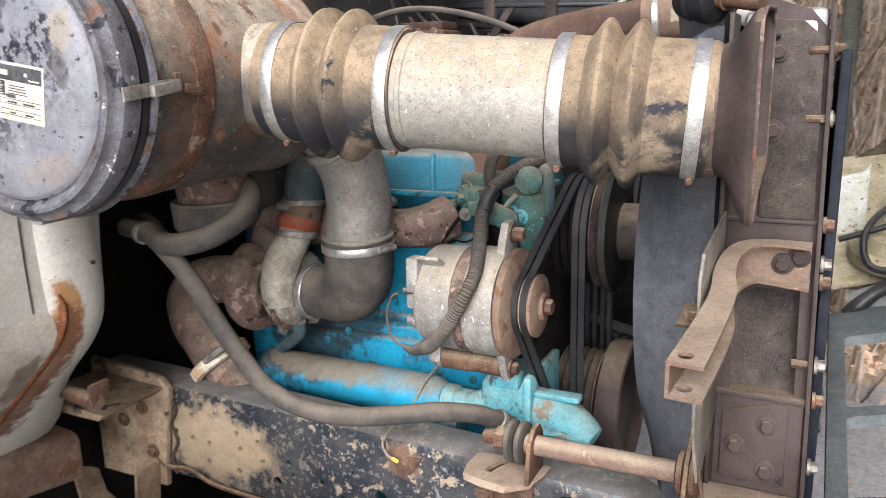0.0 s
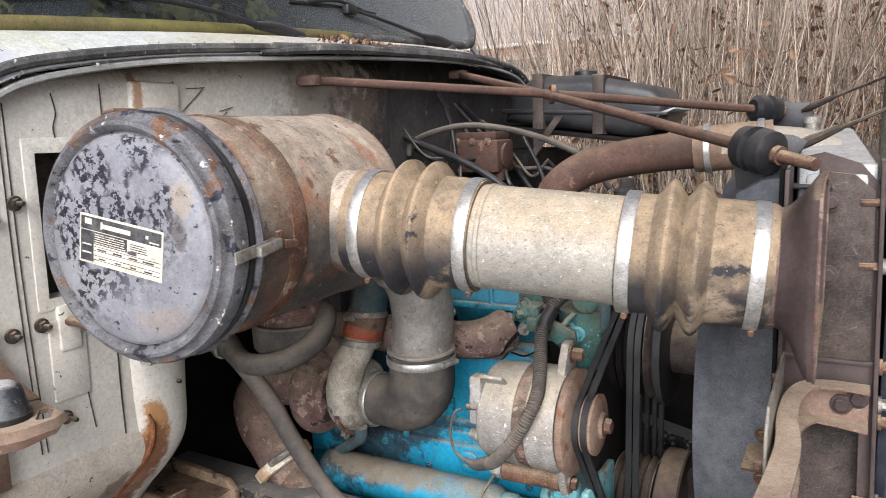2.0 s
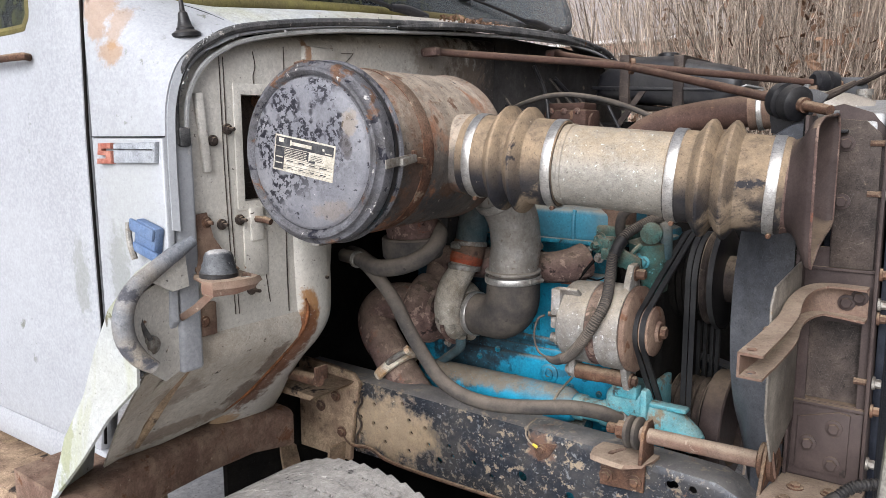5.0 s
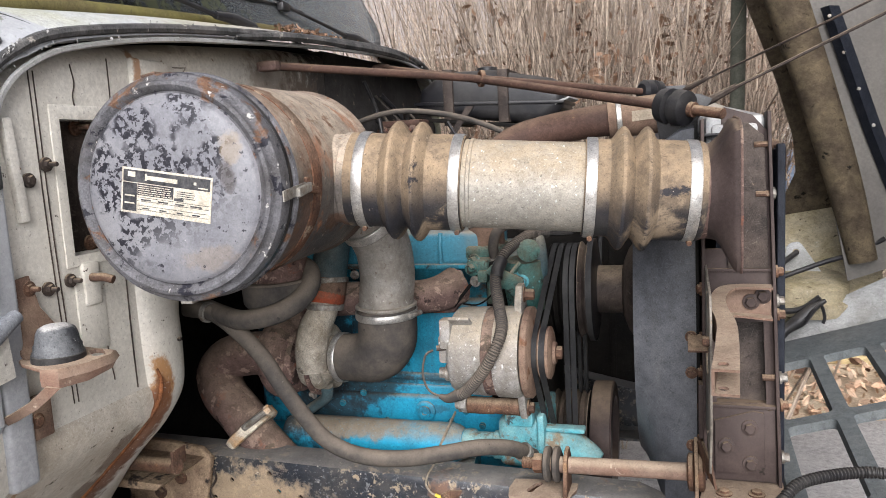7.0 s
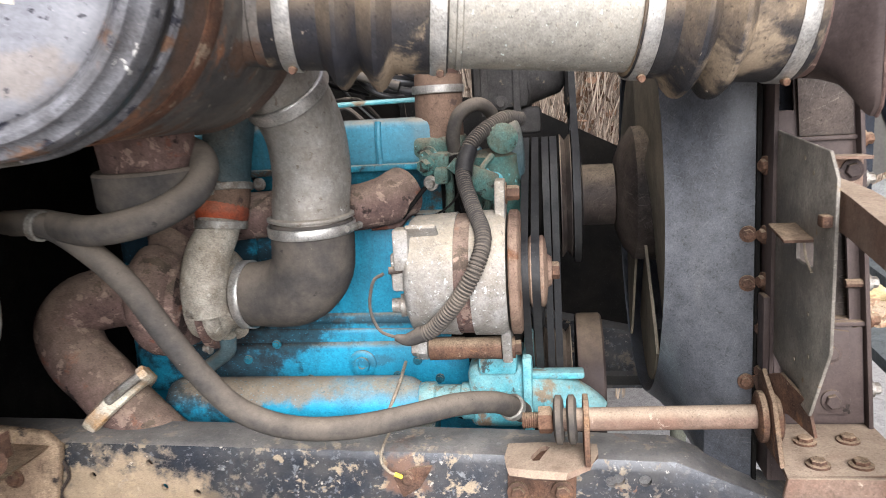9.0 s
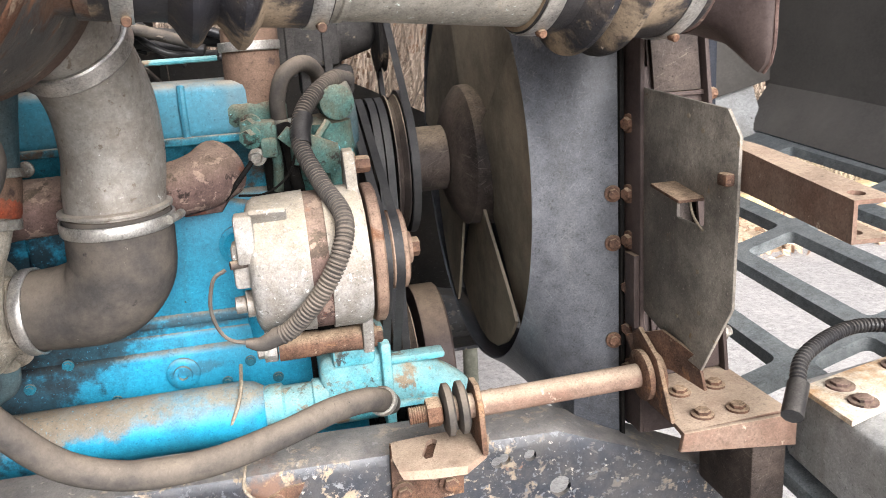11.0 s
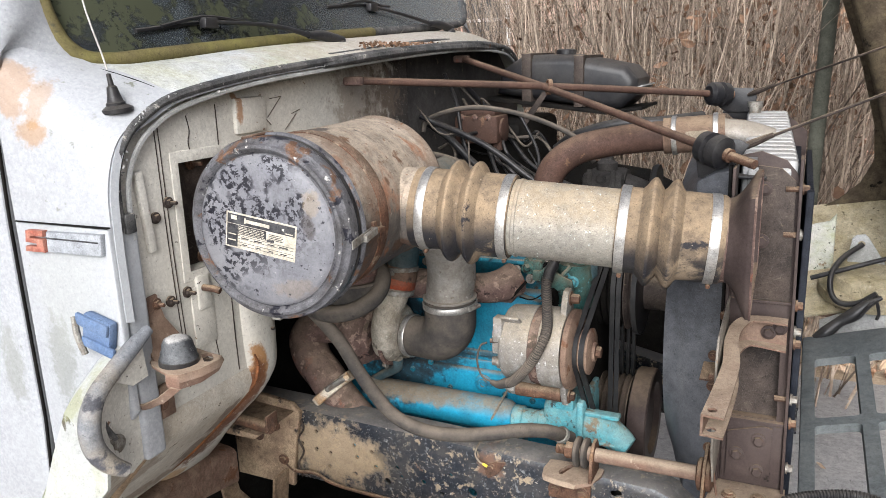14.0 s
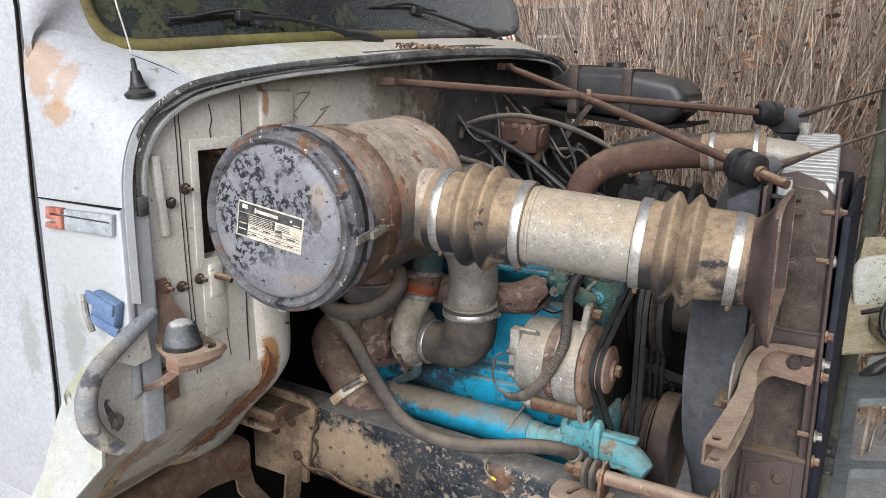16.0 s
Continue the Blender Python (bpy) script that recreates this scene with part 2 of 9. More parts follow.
M_TOE = surf("mud_spattered_cream_paint", (0.52, 0.49, 0.43), 0.55, spots=[((0.15, 0.10, 0.07), (-1.14, 0.47, 1.10), (0.05, 0.06, 0.04), 0.5), ((0.11, 0.07, 0.048), (-1.12, 0.70, 1.12), (0.07, 0.03, 0.06), 0.7), ((0.10, 0.06, 0.04), (-1.20, 0.68, 1.03), (0.06, 0.05, 0.05), 0.7), ((0.17, 0.11, 0.075), (-1.25, 0.52, 0.98), (0.04, 0.16, 0.03), 0.6)], vary=((0.33, 0.28, 0.22), 5, 0.7), chips=[((0.17, 0.115, 0.08), 9, 0.64, 0.08, 0.9), ((0.04, 0.03, 0.022), 50, 0.64, 0.04, 0.9)], grit=0.3, bump=(60, 0.3))
M_LID = surf("flaking_black_paint", (0.135, 0.136, 0.152), 0.38, spots=[((0.24, 0.185, 0.12), (-0.752, 0.57, 1.642), (0.018, 0.05, 0.022), 0.45), ((0.05, 0.04, 0.035), (-0.762, 0.57, 1.599), (0.014, 0.05, 0.022), 0.6), ((0.20, 0.15, 0.10), (-0.80, 0.57, 1.485), (0.045, 0.05, 0.022), 0.35)], vary=((0.20, 0.20, 0.208), 6, 0.8), grit=0.25, specks=0.25,
             chips=[((0.20, 0.155, 0.105), 11, 0.64, 0.10, 0.8), ((0.55, 0.55, 0.54), 130, 0.69, 0.03, 0.6), ((0.014, 0.014, 0.019), 88, 0.503, 0.010, 0.35, 16.0, 0.40, 0.5, 2.06, 2.18)],
             over=[((0.02, 0.02, 0.026), 95, 0.62, 0.02, 0.4)], spec=0.28, bump=(70, 0.16))
M_LIDRIM = surf("worn_lid_rim", (0.12, 0.12, 0.13), 0.45, vary=((0.055, 0.052, 0.052), 12, 0.9), chips=[((0.02, 0.02, 0.026), 26, 0.56, 0.03, 0.4), ((0.115, 0.066, 0.043), 15, 0.57, 0.06, 0.85), ((0.36, 0.35, 0.33), 60, 0.64, 0.04, 0.7)], grit=0.6, bump=(80, 0.25))
M_CAN = surf("dusty_black_canister_paint", (0.05, 0.046, 0.045), 0.55, vary=((0.13, 0.115, 0.10), 8, 0.8), grit=0.5, spots=[((0.125, 0.07, 0.046), (-0.866, 0.705, 1.587), (0.26, 0.035, 0.26), 0.5), ((0.13, 0.07, 0.045), (-0.89, 1.03, 1.587), (0.26, 0.03, 0.26), 0.4)],
             chips=[((0.10, 0.062, 0.045), 9, 0.58, 0.10, 0.9)], dust=((0.36, 0.30, 0.235), 0.95, -0.25, 0.5),
             over=[((0.25, 0.125, 0.075), 7, 0.53, 0.10, 0.9, 4, 0.42, 0.60), ((0.15, 0.092, 0.062), 20, 0.56, 0.06, 0.9, 5, 0.45, 0.58), ((0.10, 0.085, 0.075), 9, 0.60, 0.06, 0.7), ((0.07, 0.060, 0.055), 30, 0.62, 0.06, 0.6), ((0.34, 0.30, 0.25), 60, 0.64, 0.05, 0.9), ((0.16, 0.085, 0.05), 70, 0.64, 0.03, 0.9)], bump=(80, 0.3))
M_RUSTBAND = surf("rust_band", (0.14, 0.066, 0.040), 0.85, vary=((0.06, 0.042, 0.034), 12, 0.9), chips=[((0.24, 0.18, 0.13), 26, 0.56, 0.08, 0.9)], dust=((0.29, 0.23, 0.17), 0.45, -0.1, 0.6), grit=0.75, bump=(100, 0.6))
M_RUBBER = surf("dusty_black_rubber", (0.020, 0.020, 0.024), 0.5, vary=((0.05, 0.045, 0.04), 10, 0.6), chips=[((0.22, 0.17, 0.12), 9, 0.56, 0.12, 0.95)],
                dust=((0.255, 0.19, 0.125), 1.0, -0.48, 0.30), over=[((0.026, 0.025, 0.028), 13, 0.64, 0.05, 0.5), ((0.38, 0.32, 0.25), 90, 0.68, 0.03, 0.9), ((0.16, 0.125, 0.085), 30, 0.62, 0.08, 0.9)], grit=0.38, bump=(130, 0.2))
M_HOSE = surf("dusty_grey_hose", (0.042, 0.039, 0.037), 0.75, vary=((0.10, 0.085, 0.07), 12, 0.8), dust=((0.20, 0.165, 0.13), 0.6, -0.1, 0.95), over=[((0.03, 0.028, 0.026), 26, 0.64, 0.05, 0.7), ((0.36, 0.33, 0.28), 110, 0.70, 0.03, 0.9)], grit=0.18, specks=0.15, bump=(150, 0.12))
M_ALU = surf("dusty_aluminium", (0.27, 0.255, 0.225), 0.55, 0.4, vary=((0.33, 0.305, 0.26), 26, 0.7), chips=[((0.30, 0.27, 0.225), 60, 0.60, 0.06, 0.8)],
             dust=((0.30, 0.245, 0.175), 1.0, -0.15, 0.6), over=[((0.55, 0.60, 0.56), 120, 0.62, 0.05, 0.5), ((0.17, 0.14, 0.11), 75, 0.67, 0.04, 0.8)], grit=0.4, bump=(160, 0.15))
M_ALUPIPE = surf("grey_aluminium_pipe", (0.30, 0.285, 0.26), 0.5, 0.45, vary=((0.17, 0.145, 0.12), 18, 0.8), chips=[((0.15, 0.125, 0.10), 70, 0.60, 0.06, 0.8), ((0.50, 0.49, 0.46), 90, 0.64, 0.05, 0.6)],
                 dust=((0.27, 0.235, 0.19), 0.8, 0.0, 0.8), streak=((0.17, 0.155, 0.135), 16, 0.6), grit=0.22, specks=0.3, bump=(160, 0.15))
M_CAST = surf("cast_aluminium", (0.36, 0.33, 0.28), 0.62, 0.3, vary=((0.20, 0.165, 0.125), 20, 0.8), chips=[((0.50, 0.47, 0.41), 60, 0.60, 0.06, 0.7), ((0.10, 0.08, 0.06), 34, 0.64, 0.06, 0.8)], dust=((0.34, 0.29, 0.22), 0.7), grit=0.6, bump=(200, 0.5))
M_ALT = surf("oxidised_alternator_housing", (0.30, 0.288, 0.27), 0.55, 0.3, vary=((0.20, 0.175, 0.145), 22, 0.8), grit=0.4, specks=0.5,
             chips=[((0.58, 0.575, 0.56), 120, 0.60, 0.05, 0.6), ((0.14, 0.125, 0.11), 60, 0.65, 0.04, 0.7)], dust=((0.34, 0.29, 0.22), 0.9, 0.0, 0.7), bump=(170, 0.5))
M_STEEL = surf("bright_clamp_steel", (0.45, 0.44, 0.42), 0.38, 0.8, vary=((0.45, 0.42, 0.37), 30, 0.5), bump=(140, 0.05))
M_ZINC = surf("zinc_bolt", (0.27, 0.26, 0.235), 0.55, 0.5, vary=((0.13, 0.10, 0.075), 60, 0.8), bump=(140, 0.1))
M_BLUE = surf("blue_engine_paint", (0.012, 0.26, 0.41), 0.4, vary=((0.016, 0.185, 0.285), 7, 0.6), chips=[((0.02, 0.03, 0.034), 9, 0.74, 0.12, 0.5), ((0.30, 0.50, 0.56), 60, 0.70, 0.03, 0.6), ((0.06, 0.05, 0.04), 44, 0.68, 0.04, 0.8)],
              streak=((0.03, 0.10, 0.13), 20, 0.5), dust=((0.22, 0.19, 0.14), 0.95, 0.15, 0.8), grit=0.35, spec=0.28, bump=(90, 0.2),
              # near-black spots at the left: oil grime, plus shade painted behind the turbo
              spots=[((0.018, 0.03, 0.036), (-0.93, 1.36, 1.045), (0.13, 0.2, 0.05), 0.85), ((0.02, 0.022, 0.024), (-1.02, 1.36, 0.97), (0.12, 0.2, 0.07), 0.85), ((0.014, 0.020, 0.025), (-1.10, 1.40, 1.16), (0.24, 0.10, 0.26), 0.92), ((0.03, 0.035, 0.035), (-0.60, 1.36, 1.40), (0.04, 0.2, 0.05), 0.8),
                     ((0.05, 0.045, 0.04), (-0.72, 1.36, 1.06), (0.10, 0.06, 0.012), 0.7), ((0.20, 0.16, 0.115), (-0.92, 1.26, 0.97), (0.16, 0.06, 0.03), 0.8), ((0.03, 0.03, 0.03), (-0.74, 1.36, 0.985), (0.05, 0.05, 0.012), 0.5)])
M_COVER = surf("dulled_blue_cover_paint", (0.03, 0.165, 0.235), 0.45, vary=((0.045, 0.11, 0.145), 6, 0.8), chips=[((0.05, 0.05, 0.048), 20, 0.64, 0.08, 0.8), ((0.20, 0.30, 0.32), 50, 0.68, 0.04, 0.6)], streak=((0.10, 0.13, 0.13), 12, 0.5), dust=((0.24, 0.21, 0.165), 0.9, 0.2, 0.9), grit=0.25, spec=0.25, bump=(90, 0.15))
M_BLUEOLD = surf("faded_blue_paint", (0.016, 0.17, 0.24), 0.55, vary=((0.022, 0.05, 0.06), 11, 0.8), chips=[((0.06, 0.048, 0.038), 16, 0.56, 0.1, 0.9), ((0.015, 0.014, 0.013), 24, 0.58, 0.08, 0.6)], dust=((0.24, 0.20, 0.15), 0.8, 0.1, 0.8), grit=0.6, bump=(90, 0.3))
M_TEAL = surf("greenish_fitting_paint", (0.04, 0.12, 0.11), 0.6, vary=((0.07, 0.075, 0.055), 20, 0.9), chips=[((0.02, 0.02, 0.018), 30, 0.55, 0.08, 0.7), ((0.12, 0.30, 0.32), 36, 0.63, 0.05, 0.6)], dust=(TAN, 0.6), grit=0.6, bump=(120, 0.35))
M_PALEBLUE = surf("pale_blue_paint", (0.06, 0.29, 0.345), 0.5, vary=((0.17, 0.33, 0.34), 18, 0.8), chips=[((0.17, 0.125, 0.085), 18, 0.54, 0.08, 0.9), ((0.04, 0.05, 0.05), 26, 0.60, 0.06, 0.8), ((0.45, 0.58, 0.58), 60, 0.66, 0.04, 0.6)], dust=((0.28, 0.27, 0.20), 0.4), grit=0.45, spec=0.28, bump=(90, 0.3))
M_RAIL = surf("chipped_black_frame_paint", (0.021, 0.024, 0.031), 0.24, vary=((0.06, 0.058, 0.056), 12, 0.9), grit=0.35, specks=0.3,
              chips=[((0.26, 0.205, 0.14), 40, 0.55, 0.06, 0.9, 5, 0.36, 0.60), ((0.13, 0.135, 0.14), 36, 0.62, 0.05, 0.5), ((0.15, 0.07, 0.035), 15, 0.66, 0.04, 0.9), ((0.36, 0.33, 0.28), 75, 0.62, 0.03, 0.8, 9, 0.47, 0.57), ((0.075, 0.08, 0.09), 90, 0.58, 0.05, 0.5)],
              # top dust is real in part, and also paints the flange's pale sky sheen
              dust=((0.22, 0.205, 0.185), 0.6, 0.4, 1.0), spots=[((0.36, 0.27, 0.175), (-1.10, 1.07, 0.84), (0.16, 0.1, 0.09), 0.75), ((0.26, 0.195, 0.12), (-0.98, 1.07, 0.84), (0.06, 0.1, 0.035), 0.5), ((0.15, 0.07, 0.035), (-0.635, 1.07, 0.90), (0.035, 0.1, 0.04), 0.6)], spec=0.4, bump=(60, 0.22))
M_MUD = surf("mud_caked_steel", (0.33, 0.245, 0.165), 0.9, vary=((0.17, 0.115, 0.08), 9, 0.9), chips=[((0.035, 0.028, 0.025), 14, 0.58, 0.08, 0.8), ((0.27, 0.20, 0.125), 20, 0.60, 0.06, 0.9)], grit=0.7, bump=(70, 0.6))
M_BELT = surf("black_belt_rubber", (0.011, 0.011, 0.012), 0.62, vary=((0.035, 0.034, 0.032), 14, 0.6), bump=(160, 0.08), spec=0.3)
M_BLACK = surf("black_plastic", (0.010, 0.010, 0.012), 0.36, vary=((0.04, 0.038, 0.036), 9, 0.6), dust=((0.14, 0.125, 0.105), 0.3, 0.3, 1.0), spec=0.28, bump=(90, 0.06))
M_GRIME = surf("grimy_grey_steel", (0.050, 0.047, 0.045), 0.7, vary=((0.028, 0.026, 0.025), 6, 0.9), chips=[((0.20, 0.16, 0.12), 22, 0.62, 0.08, 0.9)], streak=((0.09, 0.08, 0.07), 8, 0.5), bump=(70, 0.3))
M_BRKT = surf("dusty_rusted_bracket", (0.13, 0.082, 0.062), 0.8, vary=((0.23, 0.165, 0.12), 14, 0.8), chips=[((0.12, 0.06, 0.035), 22, 0.58, 0.08, 0.9), ((0.30, 0.24, 0.18), 50, 0.65, 0.05, 0.9)], grit=0.5, bump=(100, 0.35))
M_PINKRUST = surf("dusty_pinkish_rust", (0.175, 0.122, 0.093), 0.75, vary=((0.15, 0.088, 0.064), 12, 0.8), chips=[((0.10, 0.055, 0.038), 24, 0.62, 0.06, 0.9), ((0.34, 0.27, 0.21), 40, 0.62, 0.06, 0.9)], dust=((0.34, 0.27, 0.20), 0.8, 0.1, 0.8), grit=0.35, specks=0.35, bump=(110, 0.3))
M_DEFL = surf("grimy_olive_steel", (0.24, 0.215, 0.18), 0.5, spec=0.25, vary=((0.055, 0.047, 0.04), 8, 0.8), chips=[((0.20, 0.15, 0.10), 30, 0.64, 0.06, 0.9)], grit=0.5, bump=(90, 0.2))
# near-black: grimy steel parts, and added sheets that paint the deep bay's shade
M_DARK = surf("grimy_steel_and_bay_shade", (0.007, 0.0068, 0.0066), 0.75, vary=((0.015, 0.013, 0.011), 9, 0.7), bump=(90, 0.2), spec=0.06)
M_SHROUD = surf("grey_black_shroud_plastic", (0.042, 0.045, 0.052), 0.36, vary=((0.085, 0.089, 0.098), 4, 0.9), streak=((0.11, 0.11, 0.108), 14, 0.4), hair=((0.20, 0.20, 0.195), 0.18), grit=0.6, specks=0.5, spec=0.35,
                chips=[((0.16, 0.15, 0.13), 60, 0.68, 0.05, 0.8)], spots=[((0.22, 0.20, 0.165), (-0.22, 1.17, 1.52), (0.05, 0.08, 0.06), 0.7)], bump=(60, 0.2))
M_FAN = surf("dusty_fan_plastic", (0.13, 0.112, 0.086), 0.7, vary=((0.30, 0.25, 0.185), 3.5, 0.9), grit=0.25, specks=0.2, bump=(90, 0.15))
M_ORANGE = surf("orange_silicone", (0.30, 0.058, 0.022), 0.55, vary=((0.13, 0.05, 0.035), 16, 0.9), dust=(TAN, 0.5), bump=(120, 0.1))
M_PIPE = surf("rust_brown_pipe", (0.075, 0.043, 0.033), 0.6, vary=((0.045, 0.029, 0.024), 9, 0.8), chips=[((0.14, 0.085, 0.055), 24, 0.62, 0.07, 0.8)], dust=((0.19, 0.135, 0.095), 0.5, 0.2, 0.95), grit=0.45, bump=(120, 0.2))
M_GREYPIPE = surf("blue_grey_pipe", (0.035, 0.065, 0.075), 0.55, vary=((0.08, 0.105, 0.11), 12, 0.7), chips=[((0.13, 0.115, 0.095), 24, 0.62, 0.08, 0.9)], dust=(TAN, 0.5), grit=0.5, bump=(120, 0.15))
M_DUSTHOSE = surf("tan_dusted_hose", (0.10, 0.066, 0.05), 0.7, vary=((0.16, 0.105, 0.075), 9, 0.8), chips=[((0.055, 0.038, 0.032), 16, 0.62, 0.08, 0.7)], dust=((0.235, 0.175, 0.12), 0.7, -0.1, 0.8), grit=0.5, bump=(120, 0.15))
M_LIP = surf("scuffed_grey_trim", (0.17, 0.18, 0.195), 0.55, vary=((0.26, 0.225, 0.175), 6, 0.9), chips=[((0.07, 0.07, 0.078), 14, 0.56, 0.08, 0.6), ((0.36, 0.36, 0.35), 40, 0.62, 0.05, 0.7)], grit=0.45, bump=(50, 0.3))
M_SEAL = surf("weathered_black_seal", (0.05, 0.051, 0.052), 0.7, vary=((0.13, 0.125, 0.12), 16, 0.8), chips=[((0.30, 0.28, 0.25), 46, 0.60, 0.06, 0.9), ((0.13, 0.07, 0.04), 20, 0.64, 0.06, 0.9)], grit=0.7, bump=(70, 0.6))
M_OLIVE = surf("mossy_window_rubber", (0.11, 0.092, 0.046), 0.7, vary=((0.165, 0.15, 0.05), 5, 0.85), chips=[((0.06, 0.055, 0.035), 30, 0.6, 0.08, 0.8)], grit=0.4, bump=(80, 0.2))
M_PUCK = surf("worn_rubber_bumper", (0.038, 0.040, 0.044), 0.36, vary=((0.13, 0.135, 0.14), 16, 0.9), spots=[((0.50, 0.49, 0.47), (-0.982, 0.460, 1.411), (0.026, 0.026, 0.010), 0.75)], chips=[((0.36, 0.35, 0.33), 44, 0.62, 0.05, 0.7)], grit=0.5, bump=(60, 0.35))
M_CONN = surf("faded_blue_plastic", (0.085, 0.135, 0.24), 0.5, vary=((0.15, 0.20, 0.29), 20, 0.7), chips=[((0.09, 0.075, 0.06), 50, 0.66, 0.05, 0.8)], grit=0.3, bump=(60, 0.06))
M_HOODIN = surf("grey_hood_fibreglass", (0.115, 0.106, 0.094), 0.55, vary=((0.06, 0.055, 0.05), 2, 0.8), streak=((0.16, 0.148, 0.126), 4, 0.6), grit=0.08, specks=0.05, spec=0.25, bump=(30, 0.06))
M_HOODDK = surf("dark_grey_hood_fibreglass", (0.085, 0.079, 0.073), 0.5, spec=0.3, vary=((0.12, 0.11, 0.10), 3, 0.8), streak=((0.15, 0.14, 0.125), 5, 0.5), grit=0.08, specks=0.05, bump=(30, 0.06))
M_SILL = surf("grey_white_hood_lip", (0.38, 0.385, 0.38), 0.6, vary=((0.25, 0.25, 0.235), 6, 0.8), streak=((0.20, 0.19, 0.16), 10, 0.5), chips=[((0.10, 0.09, 0.075), 50, 0.65, 0.05, 0.8)], grit=0.35, bump=(40, 0.15))
M_GRILLE = surf("dark_green_grey_grille", (0.125, 0.14, 0.143), 0.5, vary=((0.17, 0.18, 0.178), 8, 0.7), bump=(80, 0.1))
M_ARCH = surf("mouldy_brown_liner", (0.052, 0.040, 0.028), 0.9, vary=((0.12, 0.095, 0.06), 12, 0.8), chips=[((0.012, 0.01, 0.008), 22, 0.60, 0.08, 0.95)], bump=(50, 0.6))
M_RUSTWHITE = surf("rusting_white_bracket", (0.58, 0.53, 0.43), 0.7, vary=((0.38, 0.19, 0.06), 16, 1.0), chips=[((0.15, 0.05, 0.02), 40, 0.66, 0.06, 0.9)], bump=(80, 0.3))
M_FINS = surf("ribbed_aluminium_tank", (0.34, 0.35, 0.355), 0.5, 0.4, vary=((0.25, 0.25, 0.24), 10, 0.6), dust=(TAN, 0.25), grit=0.3, bump=(90, 0.1))
M_CORE = surf("radiator_core", (0.010, 0.012, 0.018), 0.6, vary=((0.022, 0.025, 0.032), 20, 0.6), bump=(300, 0.3), spec=0.15)
M_LABEL = surf("label_cream", (0.46, 0.43, 0.36), 0.5, vary=((0.33, 0.295, 0.23), 22, 0.7), bump=(90, 0.05))
M_INK = surf("label_ink", (0.03, 0.03, 0.034), 0.55, vary=((0.10, 0.10, 0.10), 60, 0.6), bump=(90, 0.05))
M_RED = surf("faded_red_badge", (0.27, 0.085, 0.06), 0.5, vary=((0.38, 0.22, 0.17), 40, 0.6), bump=(90, 0.05))
M_GREY = surf("grey_badge_plastic", (0.26, 0.275, 0.295), 0.5, vary=((0.36, 0.375, 0.39), 20, 0.6), bump=(90, 0.05))
M_YELLOW = surf("yellow_crimp", (0.55, 0.44, 0.06), 0.5, bump=(90, 0.05))
M_WIRE = surf("pale_wire", (0.24, 0.20, 0.15), 0.6, bump=(90, 0.05))
M_TYRE = surf("muddy_tyre_rubber", (0.27, 0.258, 0.24), 0.9, vary=((0.40, 0.38, 0.35), 9, 0.8), chips=[((0.04, 0.038, 0.036), 24, 0.60, 0.08, 0.9)], grit=0.6, bump=(90, 0.5))
M_POST = surf("mossy_weathered_board", (0.20, 0.19, 0.165), 0.8, vary=((0.20, 0.205, 0.09), 7, 0.8), streak=((0.13, 0.125, 0.115), 26, 0.8), chips=[((0.60, 0.60, 0.55), 60, 0.68, 0.06, 0.9)], bump=(70, 0.3))
M_POLE = surf("grey_green_pole", (0.075, 0.076, 0.060), 0.7, vary=((0.12, 0.12, 0.095), 8, 0.7), bump=(60, 0.2))
M_TWIG = surf("bare_twig_bark", (0.145, 0.108, 0.084), 0.85, vary=((0.52, 0.43, 0.34), 4, 0.75), bump=(90, 0.2), island=0.6, grit=0.3, specks=0)
M_LEAF = surf("dead_leaf", (0.13, 0.075, 0.048), 0.85, vary=((0.26, 0.165, 0.11), 6, 0.8), bump=(90, 0.1), island=0.5, grit=0.3, specks=0)
M_STRAW = surf("dry_grass_straw", (0.52, 0.44, 0.31), 0.85, vary=((0.27, 0.21, 0.14), 5, 0.7), bump=(90, 0.1), island=0.4, grit=0.3, specks=0)
M_GROUND = surf("leafy_ground", (0.42, 0.33, 0.235), 0.95, vary=((0.58, 0.50, 0.38), 1.6, 0.8), chips=[((0.10, 0.065, 0.04), 12, 0.56, 0.12, 0.95), ((0.40, 0.33, 0.24), 26, 0.62, 0.1, 0.95)], bump=(14, 0.8))
M_ASPHALT = surf("grey_asphalt", (0.36, 0.355, 0.347), 0.9, vary=((0.45, 0.44, 0.425), 1.5, 0.8), chips=[((0.08, 0.085, 0.08), 90, 0.60, 0.08, 0.9), ((0.42, 0.40, 0.38), 110, 0.66, 0.05, 0.9)], bump=(80, 0.5))
M_LITTER = surf("pale_dead_leaf", (0.42, 0.27, 0.18), 0.85, vary=((0.58, 0.46, 0.34), 6, 0.8), bump=(90, 0.1), island=0.5, grit=0.3, specks=0)
M_STAINED = surf("stained_yellowish_paint", (0.36, 0.31, 0.215), 0.7, vary=((0.24, 0.20, 0.11), 9, 0.8), chips=[((0.05, 0.04, 0.025), 40, 0.63, 0.05, 0.9), ((0.46, 0.43, 0.34), 18, 0.60, 0.08, 0.8)], bump=(70, 0.3))
M_MAILBOX = surf("faded_blue_mailbox_paint", (0.20, 0.28, 0.42), 0.45, vary=((0.30, 0.37, 0.48), 12, 0.7), chips=[((0.12, 0.12, 0.13), 40, 0.66, 0.05, 0.8)], bump=(60, 0.1))
